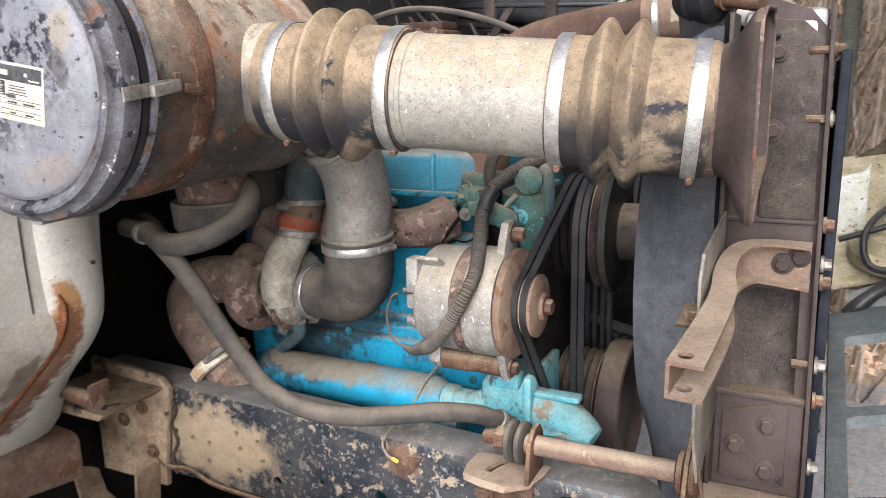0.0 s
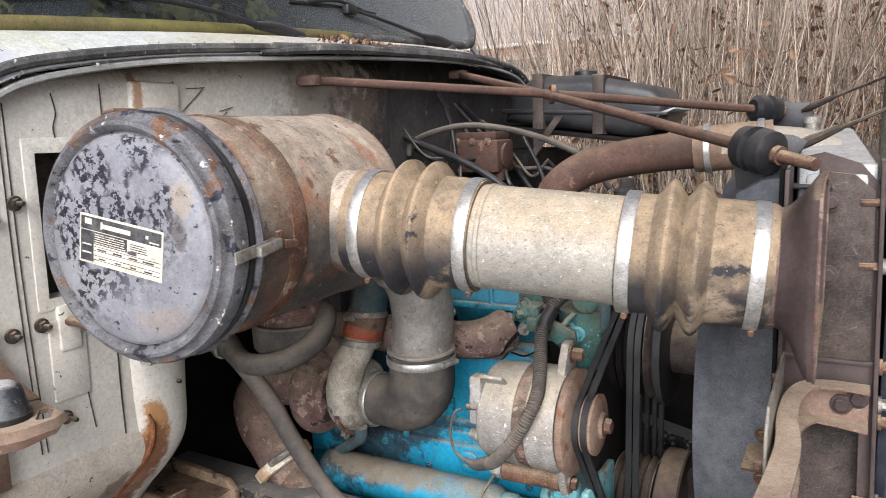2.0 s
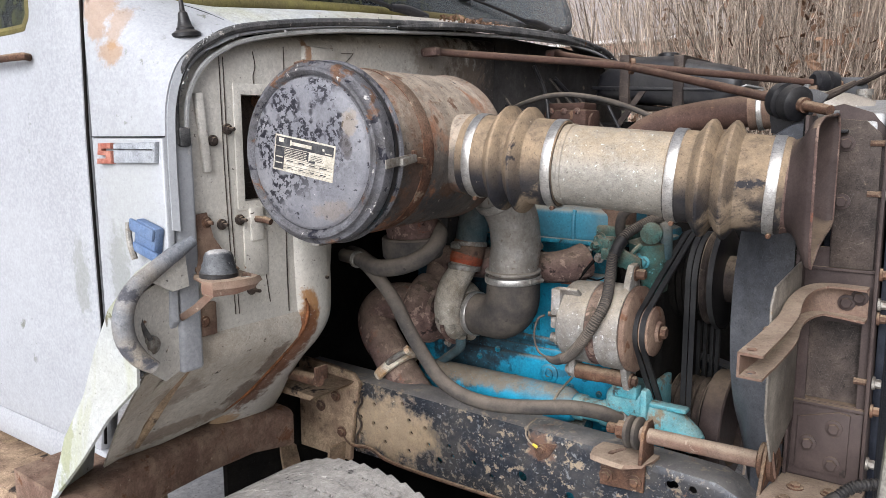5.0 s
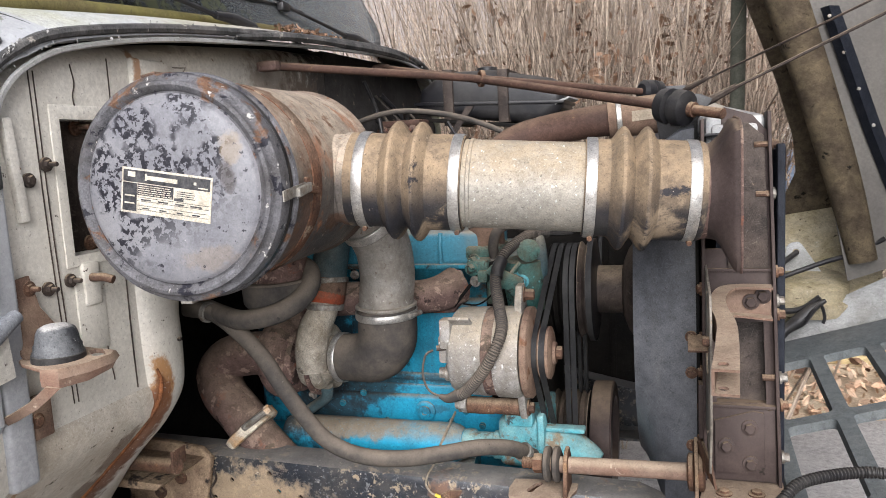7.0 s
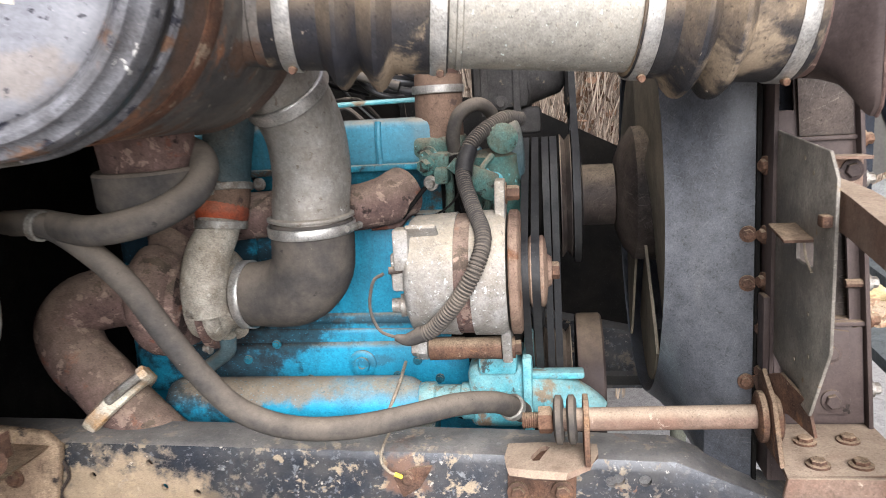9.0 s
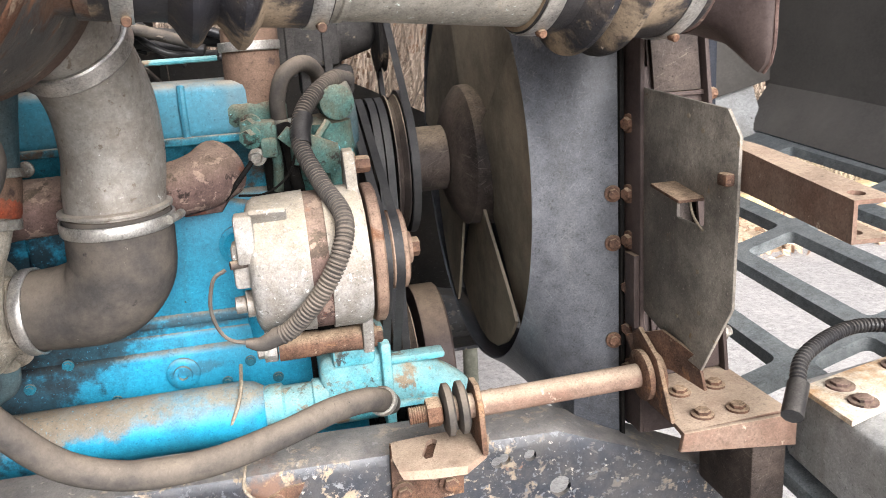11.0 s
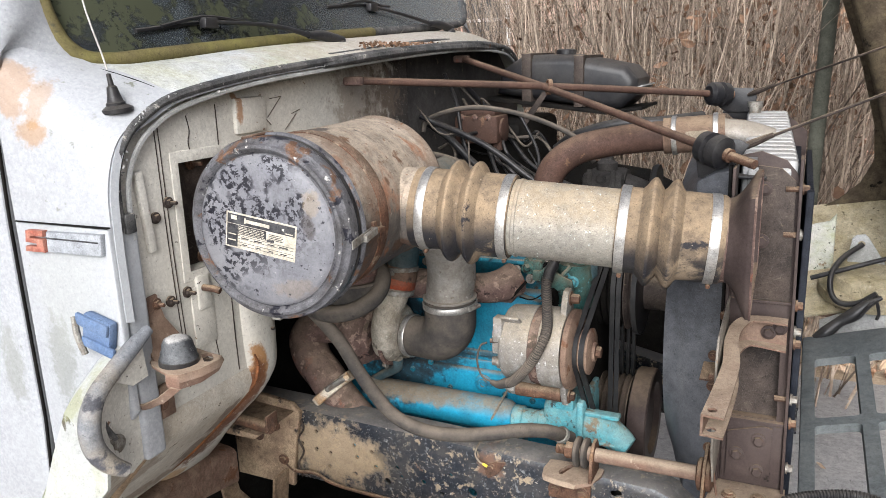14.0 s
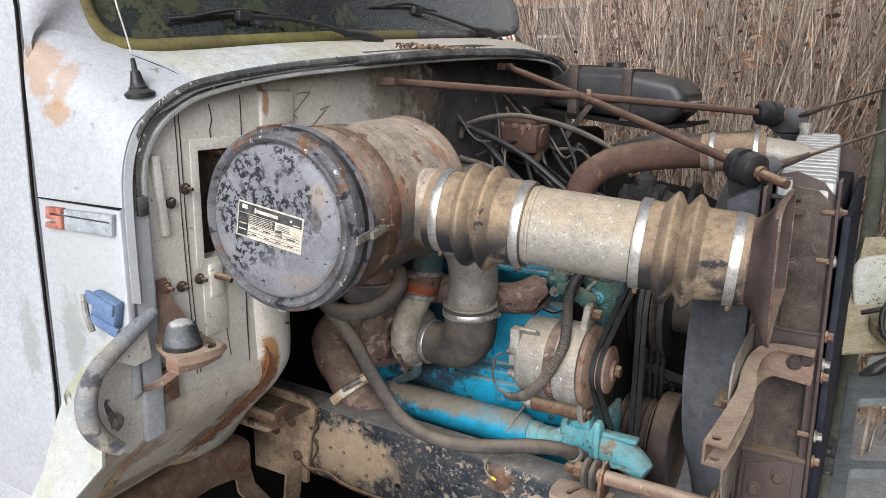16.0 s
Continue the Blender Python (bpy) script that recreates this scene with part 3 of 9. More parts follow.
M_TIMBER = surf("weathered_yellow_timber", (0.46, 0.37, 0.20), 0.85, vary=((0.30, 0.23, 0.13), 4, 0.8), streak=((0.26, 0.20, 0.12), 12, 0.6), bump=(40, 0.3))
M_BRICK = surf("pink_brick", (0.74, 0.49, 0.40), 0.9, vary=((0.64, 0.43, 0.35), 3, 0.7), bump=(40, 0.2), grit=0.3, specks=0)
M_TRIM = surf("white_house_trim", (0.62, 0.60, 0.58), 0.6, bump=(40, 0.05))
M_ROOF = surf("grey_roof_shingle", (0.30, 0.265, 0.245), 0.9, vary=((0.28, 0.26, 0.25), 3, 0.7), bump=(30, 0.3))
M_PANE = surf("dark_window_pane", (0.06, 0.065, 0.07), 0.15, bump=(10, 0.02), spec=0.6)
M_CABDARK = surf("cab_interior", (0.03, 0.03, 0.03), 0.9, bump=(40, 0.1))

# windscreen glass: clear panes with algae, dirt and a painted sky reflection
M_GLASS = bpy.data.materials.new("dirty_windscreen_glass")
M_GLASS.use_nodes = True
gn, gl = M_GLASS.node_tree.nodes, M_GLASS.node_tree.links
gp = gn["Principled BSDF"]
gp.inputs["Roughness"].default_value, gp.inputs["Transmission Weight"].default_value = 0.06, 1.0
gp.inputs["Base Color"].default_value = (0.55, 0.62, 0.58, 1)
gp.inputs["IOR"].default_value = 1.1
g_dirt = gn.new("ShaderNodeBsdfDiffuse")
g_dirt.inputs["Color"].default_value = (0.04, 0.044, 0.024, 1)
g_gloss = gn.new("ShaderNodeBsdfGlossy")
g_gloss.inputs["Roughness"].default_value = 0.08
g_fres = gn.new("ShaderNodeFresnel")
g_fres.inputs["IOR"].default_value = 1.5
g_m0 = gn.new("ShaderNodeMixShader")
gl.new(g_fres.outputs[0], g_m0.inputs[0])
gl.new(gp.outputs[0], g_m0.inputs[1])
gl.new(g_gloss.outputs[0], g_m0.inputs[2])
g_noise = gn.new("ShaderNodeTexNoise")
g_noise.inputs["Scale"].default_value, g_noise.inputs["Detail"].default_value = 15.0, 9.0
g_noise.inputs["Roughness"].default_value = 0.74
g_tc = gn.new("ShaderNodeTexCoord")
gl.new(g_tc.outputs["Object"], g_noise.inputs["Vector"])
g_rng = gn.new("ShaderNodeMapRange")
g_rng.inputs["From Min"].default_value, g_rng.inputs["From Max"].default_value = 0.56, 0.60
g_sep = gn.new("ShaderNodeSeparateXYZ")
gl.new(g_tc.outputs["Object"], g_sep.inputs[0])
g_lean = gn.new("ShaderNodeMath")
g_lean.operation = "MULTIPLY_ADD"
gl.new(g_sep.outputs["Y"], g_lean.inputs[0])
g_lean.inputs[1].default_value = -0.10
gl.new(g_noise.outputs["Fac"], g_lean.inputs[2])
gl.new(g_lean.outputs[0], g_rng.inputs["Value"])
g_m1 = gn.new("ShaderNodeMixShader")
gl.new(g_rng.outputs[0], g_m1.inputs[0])
gl.new(g_m0.outputs[0], g_m1.inputs[1])
gl.new(g_dirt.outputs[0], g_m1.inputs[2])
# pale diffuse layer, stronger to the far side: the sky's reflection as colour
g_sheen = gn.new("ShaderNodeBsdfDiffuse")
g_sheen.inputs["Color"].default_value = (0.34, 0.37, 0.38, 1)
g_sheen_side = gn.new("ShaderNodeMapRange")
g_sheen_side.inputs["From Min"].default_value, g_sheen_side.inputs["From Max"].default_value = -0.35, 0.85
g_sheen_side.inputs["To Min"].default_value, g_sheen_side.inputs["To Max"].default_value = 0.03, 0.42
gl.new(g_sep.outputs["Y"], g_sheen_side.inputs["Value"])
g_m2 = gn.new("ShaderNodeMixShader")
gl.new(g_sheen_side.outputs[0], g_m2.inputs[0])
gl.new(g_m1.outputs[0], g_m2.inputs[1])
gl.new(g_sheen.outputs[0], g_m2.inputs[2])
gl.new(g_m2.outputs[0], gn["Material Output"].inputs["Surface"])

# ---------- mesh helpers ----------
BASE = {}


def sharpen(bm, degrees=38):
    for f in bm.faces:
        f.smooth = True
    lim = radians(degrees)
    for e in bm.edges:
        if len(e.link_faces) == 2 and e.calc_face_angle(0) > lim:
            e.smooth = False


def thing(name, base, label, category, group="", kind=""):
    """An Empty at the base of a thing, to parent its parts."""
    e = new(name)
    e.empty_display_size = 0.05
    e.location = base
    BASE[e.name] = Vector(base)
    return tagged(e, label, category, group, kind)


def part(name, bm, material, parent=None, label=""):
    """Links a bmesh in world coordinates as one mesh object under a thing or a part."""
    sharpen(bm)
    if parent is not None:
        off = BASE[parent.name]
        bmesh.ops.translate(bm, verts=bm.verts, vec=-off)
    me = bpy.data.meshes.new(name)
    bm.to_mesh(me)
    bm.free()
    me.materials.append(material)
    ob = new(name, me)
    if parent is not None:
        ob.parent = parent
        BASE[ob.name] = off
    if label:
        tagged(ob, label)
    return ob


def whole(name, bm, material, label, category, group="", kind=""):
    """A thing that is one mesh; its origin lies at the middle of its underside."""
    lo = Vector([min(v.co[i] for v in bm.verts) for i in range(3)])
    hi = Vector([max(v.co[i] for v in bm.verts) for i in range(3)])
    base = Vector(((lo.x + hi.x) / 2, (lo.y + hi.y) / 2, lo.z))
    bmesh.ops.translate(bm, verts=bm.verts, vec=-base)
    sharpen(bm)
    me = bpy.data.meshes.new(name)
    bm.to_mesh(me)
    bm.free()
    me.materials.append(material)
    ob = new(name, me)
    ob.location = base
    BASE[ob.name] = base
    return tagged(ob, label, category, group, kind)


def box(lo, hi, bevel=0.0, turn=None, bm=None, segs=2):
    bm = bm or bmesh.new()
    lo, hi = Vector(lo), Vector(hi)
    made = bmesh.ops.create_cube(bm, size=1)["verts"]
    c, s = (lo + hi) / 2, hi - lo
    for v in made:
        v.co = Vector((v.co.x * s.x, v.co.y * s.y, v.co.z * s.z))
    if bevel:
        edges = list({e for v in made for e in v.link_edges})
        r = bmesh.ops.bevel(bm, geom=edges, offset=min(bevel, min(s) * 0.49), segments=segs, profile=0.5, affect="EDGES")
        made = list({v for v in made if v.is_valid} | set(r["verts"]))
    m = Matrix.Translation(c) @ (turn or Matrix())
    bmesh.ops.transform(bm, matrix=m, verts=made)
    return bm


def axes(direction, hint=(0, 0, 1)):
    d = Vector(direction).normalized()
    h = Vector(hint)
    if abs(d.dot(h)) > 0.97:
        h = Vector((0, 1, 0))
    u = (h - d * h.dot(d)).normalized()
    return d, u, d.cross(u)


def lathe(origin, direction, profile, segs=48, bm=None, hint=(0, 0, 1), wobble=0.0):
    """Turns (s, r) rows round an axis; s runs along it. Rows with r = 0 close the ends."""
    bm = bm or bmesh.new()
    d, u, w = axes(direction, hint)
    o = Vector(origin)
    rings = []
    for s, r in profile:
        c = o + d * s
        if r < 1e-6:
            rings.append([bm.verts.new(c)])
        else:
            ring = []
            for k in range(segs):
                a = 2 * math.pi * k / segs
                rr = r * (1 + wobble * noise.noise((math.cos(a) * 2, math.sin(a) * 2, s * 20)))
                ring.append(bm.verts.new(c + (u * math.cos(a) + w * math.sin(a)) * rr))
            rings.append(ring)
    for a, b in zip(rings, rings[1:]):
        for k in range(segs):
            k2 = (k + 1) % segs
            if len(a) == 1 and len(b) == 1:
                break
            if len(a) == 1:
                bm.faces.new((a[0], b[k2], b[k]))
            elif len(b) == 1:
                bm.faces.new((a[k], a[k2], b[0]))
            else:
                bm.faces.new((a[k], a[k2], b[k2], b[k]))
    bmesh.ops.recalc_face_normals(bm, faces=bm.faces)
    return bm


def glide(points, steps=6):
    """Catmull-Rom through the points; each may carry extra values."""
    p = [tuple(q) for q in points]
    p = [tuple(2 * a - b for a, b in zip(p[0], p[1]))] + p + [tuple(2 * a - b for a, b in zip(p[-1], p[-2]))]
    out = []
    for i in range(1, len(p) - 2):
        for k in range(steps):
            t = k / steps
            out.append(tuple(0.5 * ((2 * b) + (-a + c) * t + (2 * a - 5 * b + 4 * c - d) * t * t + (-a + 3 * b - 3 * c + d) * t ** 3)
                             for a, b, c, d in zip(p[i - 1], p[i], p[i + 1], p[i + 2])))
    out.append(p[-2])
    return out


def pipe(points, radius, segs=20, steps=6, caps=True, bm=None, ridges=0.0, pitch=0.006):
    """A round sweep along smoothed points; radius: one number, or one a point. ridges: depth of corrugation."""
    bm = bm or bmesh.new()
    if isinstance(radius, (int, float)):
        radius = [radius] * len(points)
    rows = glide([(*q, r) for q, r in zip(points, radius)], steps)
    if ridges:
        fine = []
        total = 0.0
        for a, b in zip(rows, rows[1:]):
            ln_ = (Vector(b[:3]) - Vector(a[:3])).length
            k = max(1, int(ln_ / (pitch / 4)))
            for j in range(k):
                f = j / k
                fine.append((*(x + (y - x) * f for x, y in zip(a, b)), total + ln_ * f))
            total += ln_
        rows = [(*q[:3], q[3] + (ridges if (q[4] / pitch) % 1 < 0.5 else 0)) for q in fine]
    cs = [Vector(q[:3]) for q in rows]
    up = None
    rings = []
    for i, c in enumerate(cs):
        d = (cs[min(i + 1, len(cs) - 1)] - cs[max(i - 1, 0)]).normalized()
        if up is None:
            up = axes(d)[1]
        up = (up - d * up.dot(d)).normalized()
        w = d.cross(up)
        rings.append([bm.verts.new(c + (up * math.cos(2 * math.pi * k / segs) + w * math.sin(2 * math.pi * k / segs)) * rows[i][3]) for k in range(segs)])
    for a, b in zip(rings, rings[1:]):
        for k in range(segs):
            bm.faces.new((a[k], a[(k + 1) % segs], b[(k + 1) % segs], b[k]))
    if caps:
        bm.faces.new(rings[0])
        bm.faces.new(rings[-1])
    bmesh.ops.recalc_face_normals(bm, faces=bm.faces)
    return bm


def slab(outline, axis, lo, hi, bevel=0.0, bm=None, segs=2):
    """A flat outline of two coordinates, in order of the other two axes, thickened from lo to hi along axis 'x', 'y' or 'z'."""
    bm = bm or bmesh.new()

    def place(p, q):
        return {"x": (q, p[0], p[1]), "y": (p[0], q, p[1]), "z": (p[0], p[1], q)}[axis]

    a = [bm.verts.new(place(p, lo)) for p in outline]
    b = [bm.verts.new(place(p, hi)) for p in outline]
    n_ = len(outline)
    fs = [bm.faces.new(a), bm.faces.new(b)]
    for k in range(n_):
        fs.append(bm.faces.new((a[k], a[(k + 1) % n_], b[(k + 1) % n_], b[k])))
    bmesh.ops.recalc_face_normals(bm, faces=fs)
    if bevel:
        edges = list({e for f in fs[:2] for e in f.edges})
        bmesh.ops.bevel(bm, geom=edges, offset=bevel, segments=segs, profile=0.5, affect="EDGES")
    return bm


def loft(rows, thick=0.0, bm=None):
    """A sheet through rows of points, thickened inwards."""
    bm = bm or bmesh.new()
    g = [[bm.verts.new(p) for p in r] for r in rows]
    for a, b in zip(g, g[1:]):
        for k in range(len(a) - 1):
            bm.faces.new((a[k], a[k + 1], b[k + 1], b[k]))
    bmesh.ops.recalc_face_normals(bm, faces=bm.faces)
    if thick:
        bmesh.ops.solidify(bm, geom=bm.faces[:], thickness=thick)
        bmesh.ops.recalc_face_normals(bm, faces=bm.faces)
    return bm


def bolt(at, direction, r=0.009, h=0.007, washer=True, bm=None, shank=0.0):
    """A hexagon head on a washer."""
    bm = bm or bmesh.new()
    at = Vector(at)
    d = Vector(direction).normalized()
    if washer:
        lathe(at, d, [(-0.002, 0), (-0.002, r * 1.45), (0.002, r * 1.45), (0.0025, r * 1.35), (0.0025, 0)], 18, bm)
    lathe(at, d, [(0.001, 0), (0.001, r), (h * 0.85, r), (h, r * 0.86), (h, 0)], 6, bm, hint=(0.3, 0.2, 1))
    if shank:
        lathe(at, d, [(h - 0.001, 0), (h - 0.001, r * 0.5), (h + shank, r * 0.5), (h + shank + 0.001, r * 0.42), (h + shank + 0.001, 0)], 10, bm)
    return bm


def ring_band(origin, direction, r, width, thick=0.0012, screw=None, bm=None):
    """A hose clamp: a thin band, with its worm screw housing at the angle given."""
    bm = bm or bmesh.new()
    h = width / 2
    lathe(origin, direction, [(-h, r), (-h, r + thick), (-h * 0.8, r + thick * 1.6), (h * 0.8, r + thick * 1.6), (h, r + thick), (h, r), (-h, r)], 56, bm)
    if screw is not None:
        d, u, w = axes(direction)
        a = radians(screw)
        out = u * math.cos(a) + w * math.sin(a)
        tan = d.cross(out)
        c = Vector(origin) + out * (r + 0.006)
        m = Matrix((d, tan, out)).transposed().to_4x4()
        box((-0.007, -0.014, -0.005), (0.007, 0.014, 0.005), 0.002, bm=bm)
        fresh = [v for v in bm.verts if v.co.length < 0.03]
        bmesh.ops.transform(bm, matrix=Matrix.Translation(c) @ m, verts=fresh)
        lathe(c - tan * 0.020, tan, [(0, 0), (0, 0.005), (0.007, 0.005), (0.007, 0.0035), (0.03, 0.0035), (0.03, 0)], 10, bm)
    return bm


def cut(bm, cutter):
    """Takes the solid cutter out of bm."""
    objs = []
    for k in (bm, cutter):
        me = bpy.data.meshes.new("tmp")
        k.to_mesh(me)
        k.free()
        objs.append(new("tmp", me))
    mod = objs[0].modifiers.new("cut", "BOOLEAN")
    mod.operation, mod.object, mod.solver = "DIFFERENCE", objs[1], "EXACT"
    mod.use_self = True
    deps = bpy.context.evaluated_depsgraph_get()
    me = bpy.data.meshes.new_from_object(objs[0].evaluated_get(deps))
    out = bmesh.new()
    out.from_mesh(me)
    for o in objs:
        d_ = o.data
        bpy.data.objects.remove(o)
        bpy.data.meshes.remove(d_)
    bpy.data.meshes.remove(me)
    return out


def rod_cut(items, axis="y", bm=None):
    """Round cutters: (x, y, z, radius) along an axis."""
    bm = bm or bmesh.new()
    d = {"x": (1, 0, 0), "y": (0, 1, 0), "z": (0, 0, 1)}[axis]
    for x, y, z, r in items:
        lathe(Vector((x, y, z)) - Vector(d) * 0.04, d, [(0, 0), (0, r), (0.08, r), (0.08, 0)], 14, bm)
    return bm

# ---------- ground and distance ----------
whole("ground", slab([(-60, -40), (60, -40), (60, 80), (-60, 80)], "z", -0.3, 0.0), M_GROUND, "brown ground covered in dead leaves", "ground", kind="structure")
whole("pavement", slab([(-9, -6), (9, -6), (9, 4.6), (2.4, 4.35), (1.2, 4.2), (0.5, 4.1), (-9, 3.9)], "z", -0.2, 0.012, 0.004), M_ASPHALT, "worn grey asphalt drive under the truck", "pavement", kind="structure")

# ---------- frame rail ----------
rail = thing("frame_rail", (-0.75, 1.07, 0.745), "black painted steel truck frame rail, chipped and dusty", "frame rail")


def rail_section(x, top, bot, y0=1.07):
    t = 0.008
    r = 0.018
    outer = [(y0 + 0.085, bot), (y0 + r, bot), (y0 + r * 0.3, bot + r * 0.3), (y0, bot + r), (y0, top - r), (y0 + r * 0.3, top - r * 0.3), (y0 + r, top), (y0 + 0.085, top)]
    inner = [(y0 + 0.085, top - t), (y0 + r, top - t), (y0 + t, top - r), (y0 + t, bot + r), (y0 + r, bot + t), (y0 + 0.085, bot + t)]
    return [Vector((x, y, z)) for y, z in outer + inner]


def sweep(sections, bm=None):
    bm = bm or bmesh.new()
    g = [[bm.verts.new(p) for p in s] for s in sections]
    for a, b in zip(g, g[1:]):
        for k in range(len(a)):
            bm.faces.new((a[k], a[(k + 1) % len(a)], b[(k + 1) % len(b)], b[k]))
    bm.faces.new(g[0])
    bm.faces.new(g[-1])
    bmesh.ops.recalc_face_normals(bm, faces=bm.faces)
    return bm


rail_bm = sweep([rail_section(-3.2, 0.99, 0.745), rail_section(-1.25, 0.955, 0.735), rail_section(-0.5, 0.938, 0.735), rail_section(-0.24, 0.928, 0.735), rail_section(-0.10, 0.87, 0.735), rail_section(0.05, 0.80, 0.70)])
holes = [(x, 1.07, z, r) for x, z, r in (
    (-1.149, 0.894, 0.006), (-1.049, 0.917, 0.006), (-1.028, 0.876, 0.006), (-1.198, 0.848, 0.006), (-1.152, 0.84, 0.006), (-1.107, 0.837, 0.006), (-0.974, 0.867, 0.006), (-1.021, 0.842, 0.006),
    (-0.744, 0.849, 0.006), (-0.899, 0.836, 0.007), (-0.823, 0.812, 0.008), (-0.685, 0.814, 0.013), (-0.887, 0.812, 0.006), (-1.221, 0.815, 0.006), (-1.112, 0.796, 0.006), (-0.964, 0.825, 0.006),
    (-1.196, 0.798, 0.006), (-0.332, 0.894, 0.009), (-0.322, 0.897, 0.009), (-0.284, 0.896, 0.009), (-0.241, 0.839, 0.016), (-0.56, 0.80, 0.012), (-0.93, 0.79, 0.010), (-0.77, 0.79, 0.007), (-1.03, 0.79, 0.007))]
part("rail", cut(rail_bm, rod_cut(holes)), M_RAIL, rail)
part("rust_patch_plate", slab([(-0.654, 0.899), (-0.641, 0.866), (-0.614, 0.883), (-0.60, 0.905), (-0.594, 0.918), (-0.622, 0.915)], "y", 1.0665, 1.072, 0.001), M_RUSTY, rail, "rust-stained patch on the web")
part("bolt", bolt((-0.632, 1.066, 0.898), (0, -1, 0), 0.008, 0.007), M_RUSTY, rail)
# second rail, on the far side of the engine
rail2 = thing("frame_rail", (-0.75, 1.93, 0.745), "black painted steel truck frame rail behind the engine", "frame rail")
part("rail", sweep([[Vector((p.x, 3.0 - p.y, p.z)) for p in rail_section(x, top, 0.735)] for x, top in ((-3.2, 0.99), (-0.5, 0.94), (0.05, 0.82))]), M_RAIL, rail2)
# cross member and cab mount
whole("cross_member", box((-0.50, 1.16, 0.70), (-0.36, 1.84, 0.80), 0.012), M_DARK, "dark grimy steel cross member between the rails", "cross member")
mount = thing("cab_mount", (-1.27, 1.0, 0.72), "mud-caked steel cab mount bracket bolted to the frame rail", "bracket")
part("plate", slab([(-1.42, 0.72), (-1.225, 0.72), (-1.21, 0.84), (-1.185, 0.95), (-1.21, 0.975), (-1.30, 0.985), (-1.42, 0.99)], "y", 1.05, 1.066, 0.003), M_MUD, mount)
part("gusset", slab([(-1.40, 0.94), (-1.22, 0.94), (-1.20, 0.955), (-1.40, 0.965)], "y", 0.90, 1.06, 0.003), M_MUD, mount)
for x, z in ((-1.27, 0.90), (-1.25, 0.80), (-1.33, 0.86)):
    part("bolt", bolt((x, 1.047, z), (0, -1, 0), 0.011, 0.009), M_RUSTY, mount)
part("hanger", loft([[(-1.45, y, 0.76 - 0.02 * k), (-1.43, y, 0.66), (-1.40, y + 0.03, 0.60), (-1.34, y + 0.04, 0.585), (-1.28, y + 0.03, 0.60), (-1.25, y, 0.66), (-1.235, y, 0.775)] for k, y in enumerate((0.985, 1.02, 1.048))], 0.008), M_MUD, mount)
part("clip_edge", pipe([(-1.20, 1.062, 0.94), (-1.185, 1.062, 0.90), (-1.205, 1.062, 0.865), (-1.19, 1.062, 0.83), (-1.21, 1.062, 0.79), (-1.205, 1.062, 0.765), (-1.20, 1.062, 0.75)], 0.003, 6), M_DKBROWN, mount)
# cross beam under the cab
beam = thing("cab_cross_beam", (-1.34, 0.68, 0.82), "rusty brown steel channel beam under the cab", "beam")
part("channel", sweep([[Vector((-1.305 + s, y, z)), Vector((-1.290 + s, y, z - 0.005)), Vector((-1.283 + s, y, z - 0.014)), Vector((-1.283 + s, y, z - 0.09)), Vector((-1.288 + s, y, z - 0.10)), Vector((-1.42, y, z - 0.098)), Vector((-1.42, y, z + 0.008))] for y, z, s in ((0.26, 0.935, 0.11), (0.38, 0.938, 0.07), (0.49, 0.938, 0.035), (0.62, 0.934, 0.012), (0.77, 0.928, 0.0), (0.90, 0.905, 0.0))]), M_BRKT, beam)
# brake line along the rail
whole("brake_line", pipe([(-1.26, 1.055, 0.80), (-1.22, 1.052, 0.77), (-1.15, 1.052, 0.775), (-1.08, 1.052, 0.755), (-0.9, 1.052, 0.75), (-0.6, 1.052, 0.752)], 0.005, 8), M_RUSTY, "thin rusty brake line along the frame rail", "pipe")
# ground wire loop
wire = thing("ground_wire", (-0.66, 1.06, 0.90), "pale wire loop with a yellow crimp hanging on the frame rail", "wire")
part("wire", pipe([(-0.664, 1.10, 0.955), (-0.666, 1.066, 0.950), (-0.669, 1.058, 0.93), (-0.658, 1.056, 0.914), (-0.648, 1.058, 0.908)], 0.0022, 8), M_WIRE, wire)
part("crimp", pipe([(-0.650, 1.058, 0.909), (-0.639, 1.060, 0.903)], 0.0035, 8), M_YELLOW, wire, "yellow crimp sleeve")

# ---------- front tyre ----------
tyre = thing("front_wheel", (-0.88, 0.60, 0.0), "muddy grey front truck tyre with worn block tread", "wheel")
TC = Vector((-0.86, 0.46, 0.472))
part("tyre", lathe(TC, (0, 1, 0), [(0.02, 0.24), (0.0, 0.27), (-0.012, 0.34), (0.0, 0.41), (0.02, 0.435), (0.05, 0.448), (0.14, 0.452), (0.23, 0.448), (0.26, 0.435), (0.28, 0.41), (0.292, 0.34), (0.28, 0.27), (0.26, 0.24), (0.02, 0.24)], 96), M_TYRE, tyre)
tb = bmesh.new()
for k in range(76):
    a0 = 2 * math.pi * k / 76
    if math.sin(a0) < 0.1:
        continue
    for row in range(5):
        y0 = 0.028 + row * 0.047
        a = a0 + (0.041 if row % 2 else 0)
        tw = 0.30 if row % 2 else -0.30
        m = Matrix.Translation(TC + Vector((0, y0 + 0.02, 0))) @ Matrix.Rotation(-a + math.pi / 2, 4, "Y") @ Matrix.Translation((0, 0, 0.45)) @ Matrix.Rotation(tw, 4, "Z")
        r = bmesh.ops.create_cube(tb, size=1, matrix=m @ Matrix.Diagonal((0.0355, 0.0445, 0.014, 1)))
part("tread_block", tb, M_TYRE, tyre)
tyre.children[-1]["kind"] = "stuff"
